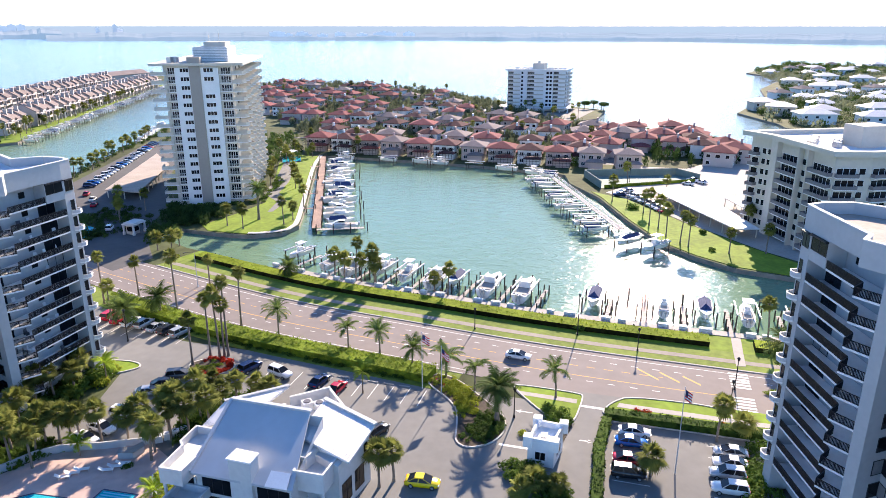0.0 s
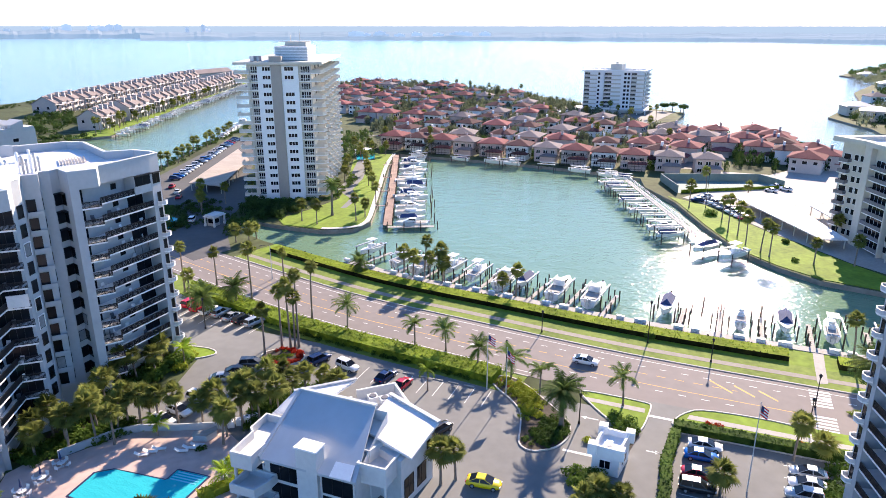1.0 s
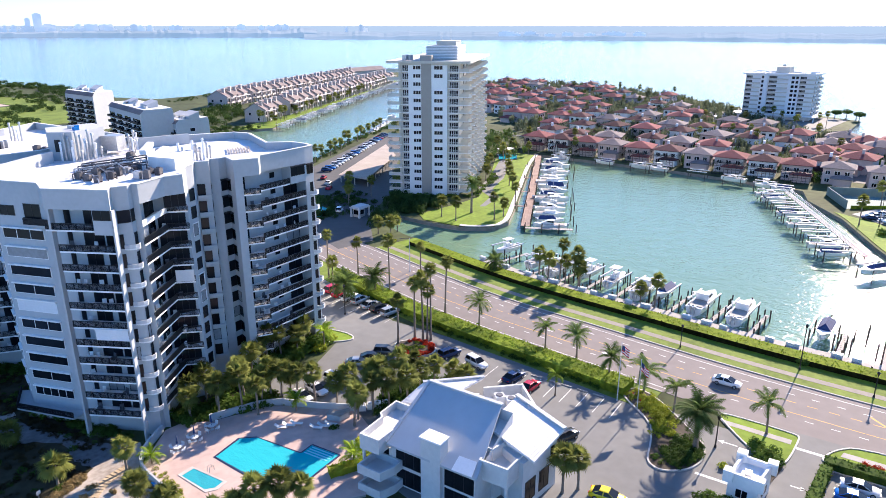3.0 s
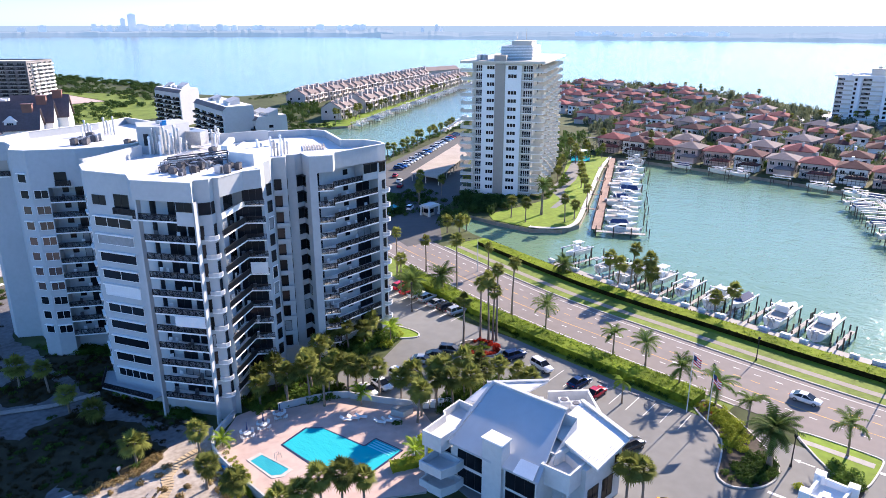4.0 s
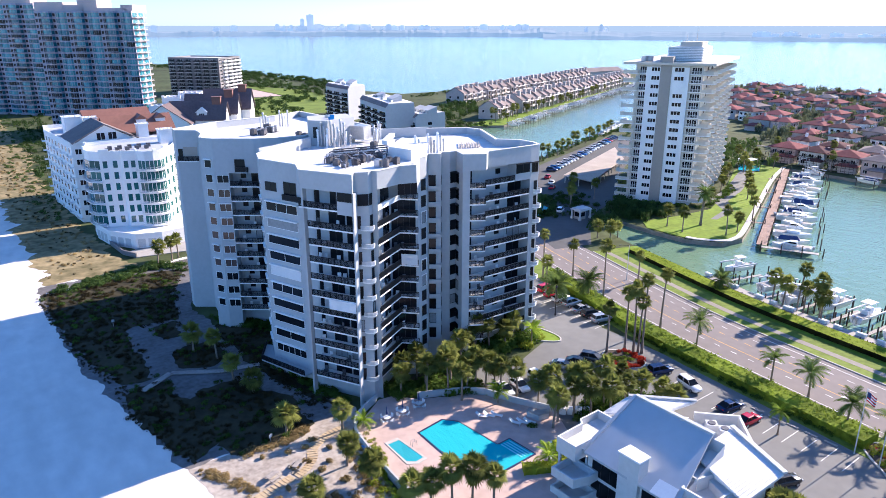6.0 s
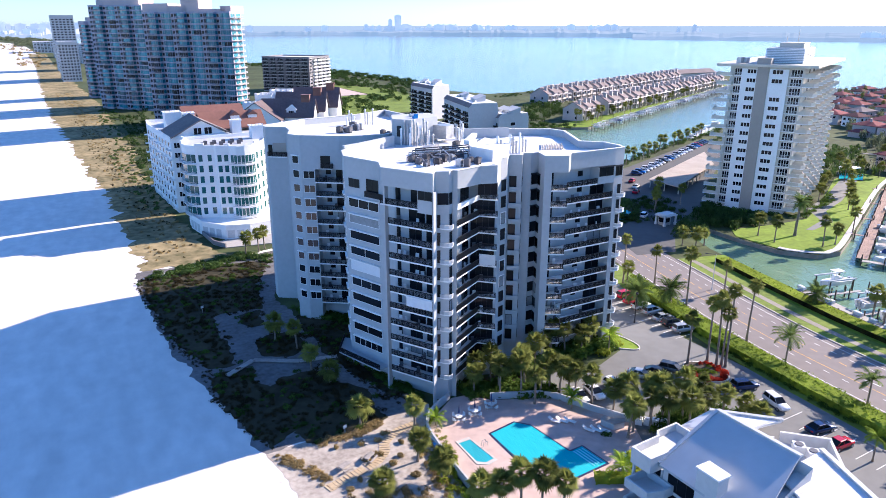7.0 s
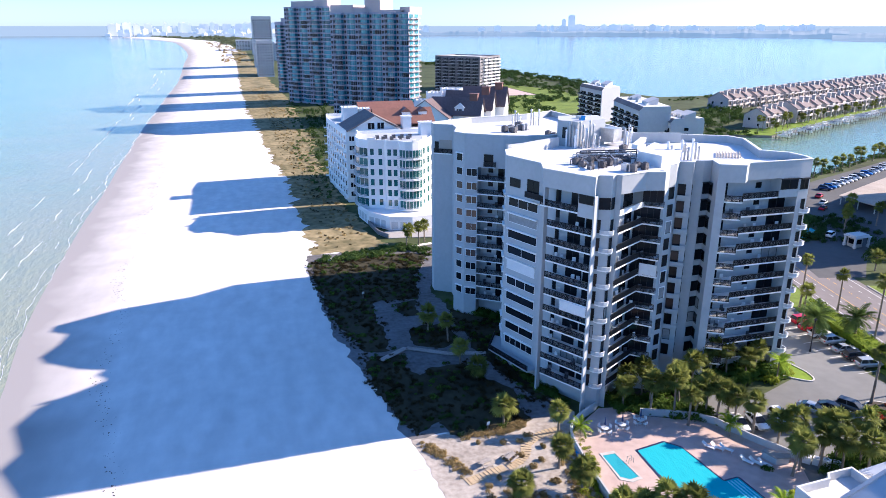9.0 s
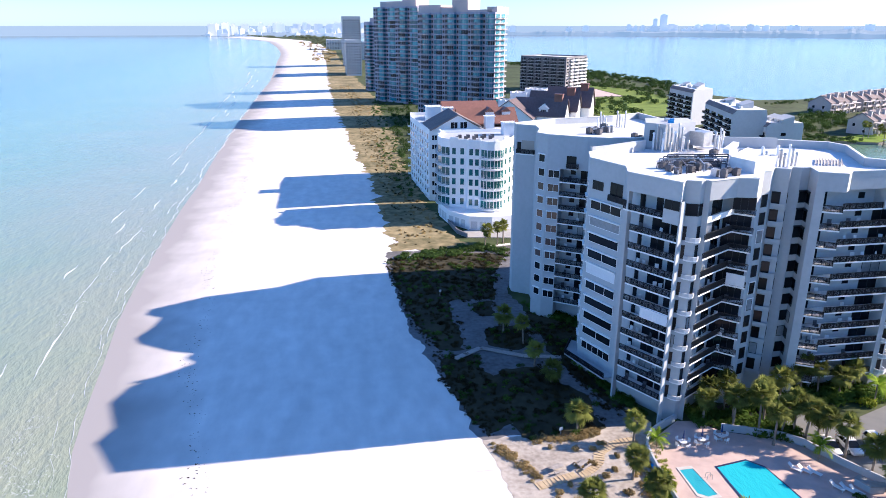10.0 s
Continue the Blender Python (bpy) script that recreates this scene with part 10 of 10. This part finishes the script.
# parking bay lines
b = Build()
for i in range(11):
    y = 30 + i * 2.8
    b.box(90.0, 95.0, y, y + 0.12, 0.062, 0.066)
for i in range(8):
    b.box(79.5 + i * 2.9, 79.62 + i * 2.9, -5.2, -0.4, 0.062, 0.066)
    b.box(79.5 + i * 2.9, 79.62 + i * 2.9, -18, -13, 0.062, 0.066)
for i in range(9):
    b.box(98.5, 104.5, 80.6 + i * 3.1, 80.72 + i * 3.1, 0.062, 0.066)
b.box(83.2, 83.7, 11.3, 15.6, 0.062, 0.066)
b.box(96.9, 97.5, 1.8, 5.3, 0.062, 0.066)
tagged(b.ob("bay_lines", "paint"), "white painted parking bay lines", "road marking", kind="structure")
for i in range(6):
    t = thing("wheel_stop", "pale concrete wheel stop in a parking bay", "wheel stop", 90.2, 19.6 + i * 0.01, 0.06, 0, "wheel stops")
    b = Build()
    b.prism([(-.15, -.9), (.15, -.9), (.1, .9), (-.1, .9)], 0, 0.14)
    b.ob("block", "concrete", parent=t)
    t.matrix_basis = pose(95.3, 34 + i * 2.8, 0.06, 0, 0, 0)


# ---- pool furniture ----
def lounger(x, y, turn):
    t = thing("sun_lounger", "white reclining sun lounger on the terrace", "sun lounger", x, y, 0.3, turn, "sun loungers")
    b = Build()
    b.box(-.3, .3, -.95, .35, .28, .34)
    b.ob("seat", "plastic", parent=t)
    b = Build()
    b.add([(-.3, .35, .28), (.3, .35, .28), (.3, .95, .68), (-.3, .95, .68), (-.3, .35, .34), (.3, .35, .34), (.3, .93, .74), (-.3, .93, .74)], [(3, 2, 1, 0), (4, 5, 6, 7), (0, 1, 5, 4), (2, 3, 7, 6), (1, 2, 6, 5), (3, 0, 4, 7)])
    b.ob("backrest", "plastic", parent=t)
    for sx in (-.26, .26):
        for yy in (-.85, .4):
            b = Build()
            b.box(sx - .03, sx + .03, yy - .03, yy + .03, 0, .28)
            b.ob("leg", "lightrail", parent=t)


def table_set(x, y, turn, shade=True):
    t = thing("round_table", "white round terrace table with a closed sunshade", "table", x, y, 0.3, turn, "terrace tables")
    b = Build()
    b.cyl(0, 0, .68, .73, .55, .55, 14)
    b.ob("tabletop", "plastic", parent=t)
    b = Build()
    b.cyl(0, 0, 0, .68, .06, .06, 8)
    b.cyl(0, 0, 0, .05, .3, .3, 10)
    b.ob("pedestal", "lightrail", parent=t)
    if shade:
        b = Build()
        b.cyl(0, 0, .7, 1.3, .03, .03, 6)
        b.cyl(0, 0, 1.3, 2.5, .16, .05, 8)
        b.ob("closed_sunshade", "canvas", parent=t)
    for k in range(4):
        a = k * math.pi / 2 + .3
        c = thing("terrace_chair", "white terrace chair at a round table", "chair", x + .95 * math.cos(a), y + .95 * math.sin(a), .3, math.degrees(a) + 90, "terrace chairs")
        b = Build()
        b.box(-.24, .24, -.24, .24, .40, .45)
        b.ob("seat", "plastic", parent=c)
        b = Build()
        b.box(-.24, .24, -.27, -.22, .45, .9)
        b.ob("backrest", "plastic", parent=c)
        for sx in (-.2, .2):
            for sy in (-.2, .2):
                b = Build()
                b.box(sx - .02, sx + .02, sy - .02, sy + .02, 0, .4)
                b.ob("leg", "lightrail", parent=c)


for i, (x, y, a) in enumerate(((59.6, 69.2, 30), (60.6, 68.6, 30), (61.6, 68.0, 30), (62.4, 64.8, 25), (63.4, 64.2, 25), (64.3, 63.6, 25), (62.5, 57.4, 120), (60.2, 55.4, 120), (58.2, 54.2, 120))):
    lounger(x, y, a)
for x, y, a in ((53.7, 77.4, 10), (50.4, 77.0, 40), (47.5, 76.9, 70)):
    table_set(x, y, a)
gi = thing("grill_island", "curved rendered grill counter on the terrace", "counter")
b = Build()
b.prism([(65.2, 65.2), (65.8, 63.2), (67.6, 62.8), (68.2, 63.6), (66.6, 64.2), (66.2, 65.6)], 0.3, 1.25)
b.ob("counter_base", "stucco", parent=gi)
b = Build()
b.prism([(65.1, 65.3), (65.7, 63.1), (67.7, 62.7), (68.4, 63.6), (66.7, 64.3), (66.3, 65.7)], 1.251, 1.33)
b.ob("worktop", "concrete", parent=gi)
for i in range(4):
    t = thing("pool_equipment", "white boxed pool equipment behind the terrace", "equipment", 70.6 + i * 0.95, 62.8 - i * 0.75, 0.06, 38, "pool equipment")
    b = Build()
    b.box(-.45, .45, -.5, .5, 0, 1.0)
    b.ob("casing", "plastic", parent=t)
    b = Build()
    b.cyl(0, 0, 1.0, 1.06, .34, .3, 10)
    b.ob("fan_cover", "steel", parent=t)
kay = thing("kayak", "blue kayak leaning on the pool wall", "kayak")
hull_mesh(3.6, .8, .35).ob("hull", "bluepaint", parent=kay)
kay.matrix_basis = pose(41.2, 71.6, 0.35, 0, 0, 98)
for i, (x, y) in enumerate(((28.1, 74.5), (31.8, 74.8))):
    t = thing("picnic_bench", "weathered grey picnic bench on the sand", "bench", x, y, 0.12, 20 + 15 * i, "dune benches")
    b = Build()
    b.box(-.9, .9, -.35, .35, .68, .74)
    b.ob("tabletop", "wood", parent=t)
    for s in (-1, 1):
        b = Build()
        b.box(-.9, .9, s * .75 - .14, s * .75 + .14, .42, .47)
        b.ob("seat", "wood", parent=t)
        b = Build()
        b.beam((s * .7, -.85, 0), (s * .7, .3, .7), .07, .07)
        b.beam((s * .7, .85, 0), (s * .7, -.3, .7), .07, .07)
        b.ob("leg", "wood", parent=t)
bw = thing("boardwalk", "narrow weathered boardwalk over the dune", "boardwalk")
for (xa, ya), (xb, yb) in (((20.5, 108.5), (26, 112)), ((26, 112), (33, 107.5)), ((33, 107.5), (39.5, 106))):
    b = Build()
    b.beam((xa, ya, .32), (xb, yb, .32), 1.2, .1)
    b.ob("deck_run", "wood", parent=bw)
b = Build()
line = smooth_line([(24.7, 71.8), (30.2, 73.2), (32.4, 73.9), (34.4, 75.6), (35.5, 77.6), (38.5, 79.2), (41.6, 79.6)], 0.5)
b2 = side_line(line, 0.75)
for (xa, ya), (xb, yb) in zip(line[::1], b2[::1]):
    b.beam((xa * 2 - xb, ya * 2 - yb, 0.16), (xb, yb, 0.16), 0.44, 0.05)
tagged(b.ob("beach_mat", "drymat"), "tan slatted mat laid over the sand to the beach", "path", kind="structure")
for x, y in ((31.3, 82.4), (22.8, 139)):
    t = thing("dune_sign", "small white sign on a post in the dune", "sign", x, y, .1, 20, "dune signs")
    b = Build()
    b.box(-.05, .05, -.05, .05, 0, 1.5)
    b.ob("post", "wood", parent=t)
    b = Build()
    b.box(-.3, .3, -.09, -.05, 1.0, 1.5)
    b.ob("board", "plastic", parent=t)
ladder = thing("pool_ladder", "chrome pool ladder at the spa edge", "ladder", 47.2, 69.4, .3, 90)
for s in (-.25, .25):
    b = Build()
    b.beam((s, .4, 0), (s, .3, .8), .05, .05)
    b.beam((s, .3, .8), (s, -.3, .8), .05, .05)
    b.beam((s, -.3, .8), (s, -.4, 0), .05, .05)
    b.ob("rail", "steel", parent=ladder)
flush_joined()


# ---- the far shore ----
random.seed(21)
def far_shore(name, az0, az1, dist0, dist1, h, label, step=0.25):
    """A low wooded shore seen across kilometres of water, between two bearings."""
    b = Build()
    n = int((az1 - az0) / step)
    pts = []
    for i in range(n + 1):
        a = radians(az0 + (az1 - az0) * i / n)
        d = dist0 + (dist1 - dist0) * i / n + 60 * noise.noise(Vector((i * 0.05, 3.3, 0)))
        hh = h * (0.75 + 0.35 * noise.noise(Vector((i * 0.13, 0, 0))) + 0.18 * noise.noise(Vector((i * 0.9, 7, 0))))
        pts.append((d, a, hh))
    for d, a, hh in pts:
        b.v += [(-d * math.sin(a), d * math.cos(a), -2), (-(d + 40) * math.sin(a), (d + 40) * math.cos(a), hh * 0.5), (-(d + 900) * math.sin(a), (d + 900) * math.cos(a), hh), (-(d + 950) * math.sin(a), (d + 950) * math.cos(a), -2)]
    for i in range(n):
        for j in range(3):
            b.f.append((4 * i + 4 + j, 4 * i + j, 4 * i + j + 1, 4 * i + 5 + j))
            b.m.append(0)
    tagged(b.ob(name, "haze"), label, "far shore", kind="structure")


far_shore("backdrop_bay", -110, -45, 2700, 3300, 30, "hazy low wooded shore far across the bay")
far_shore("backdrop_north", -46, -12, 3900, 4750, 48, "hazy low wooded shore with distant buildings")
far_shore("backdrop_coast", -13, 6, 4400, 4200, 36, "hazy built-up coast at the end of the beach")
for i in range(130):
    az = random.choice([random.uniform(-50, -14), random.uniform(-12, 9), random.uniform(-12, 9), random.uniform(-36, -24), random.uniform(-72, -60)])
    d = random.uniform(4450, 4600) if az > -13 else (3300 if az < -50 else random.uniform(4750, 4850))
    tall = random.choice([38, 44, 50, 58, 66]) * (1.0 if az > -13 else (0.35 if az < -55 else 0.85))
    a = radians(az)
    w = random.uniform(15, 55)
    b = Build()
    b.box(-w / 2, w / 2, -10, 10, -8, tall)
    b.box(-w / 6, w / 6, -6, 6, tall, tall + 4)
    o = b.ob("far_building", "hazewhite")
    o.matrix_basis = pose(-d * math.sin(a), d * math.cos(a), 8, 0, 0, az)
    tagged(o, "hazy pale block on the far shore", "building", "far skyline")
for az, h, w in ((-26.6, 122, 44), (-26.0, 96, 26), (-27.2, 62, 80)):
    a = radians(az)
    t = thing("far_building", "hazy pale twin high-rise on the far shore", "building", -4800 * math.sin(a), 4800 * math.cos(a), 0, az, group="far skyline")
    b = Build()
    b.box(-w / 2, w / 2, -15, 15, 0, h)
    b.box(-w / 4, w / 4, -10, 10, h, h + 5)
    b.ob("wall", "hazewhite", parent=t)
# the town at the far end of the beach
slab("far_coast", [(-420, 4060), (-700, 4500), (-760, 4760), (420, 4760), (330, 4200), (60, 4000)], -3, 0.6, "haze", "hazy wooded land behind the far beach", "far shore")
rng = random.Random(17)
for i in range(84):
    az = rng.uniform(-5.0, 8.6)
    h = rng.uniform(12, 24) if rng.random() < 0.6 else rng.uniform(24, 42)
    if i in (3, 7, 11):
        az, h = (7.9, 7.3, 6.6)[(i - 3) // 4], (66, 72, 56)[(i - 3) // 4]
    far = rng.uniform(4250, 4700)
    w = rng.uniform(16, 46)
    a = radians(az)
    b = Build()
    b.box(-w / 2, w / 2, -12, 12, 0.5, h)
    b.box(-w * 0.2, w * 0.15, -5, 5, h, h + rng.uniform(2, 6))
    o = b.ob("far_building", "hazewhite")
    o.matrix_basis = pose(-far * math.sin(a), far * math.cos(a), 0, 0, 0, az + rng.uniform(-25, 25))
    tagged(o, "hazy pale block in the town beyond the beach", "building", "far town")
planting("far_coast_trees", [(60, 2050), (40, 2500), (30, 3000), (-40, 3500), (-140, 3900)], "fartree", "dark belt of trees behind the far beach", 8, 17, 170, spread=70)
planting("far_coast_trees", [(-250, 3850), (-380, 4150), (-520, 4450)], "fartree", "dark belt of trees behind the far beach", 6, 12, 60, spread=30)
planting("far_dune_plants", [(8, 1180), (0, 1700), (-40, 2300), (-60, 2700)], "drygrass", "dry dune grass patches on the far beach", 2.0, 6.0, 150, spread=26, z=-0.9)
# a glowing backdrop band stands in for the hazy distance where sea meets sky
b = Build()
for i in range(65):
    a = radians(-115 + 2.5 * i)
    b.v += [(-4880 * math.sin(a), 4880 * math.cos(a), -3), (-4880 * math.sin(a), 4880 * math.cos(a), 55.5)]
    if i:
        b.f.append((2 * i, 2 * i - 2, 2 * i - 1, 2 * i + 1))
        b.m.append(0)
tagged(b.ob("backdrop_horizon", "seahaze"), "glowing backdrop band painted as pale blue haze over the farthest water", "horizon", kind="structure")
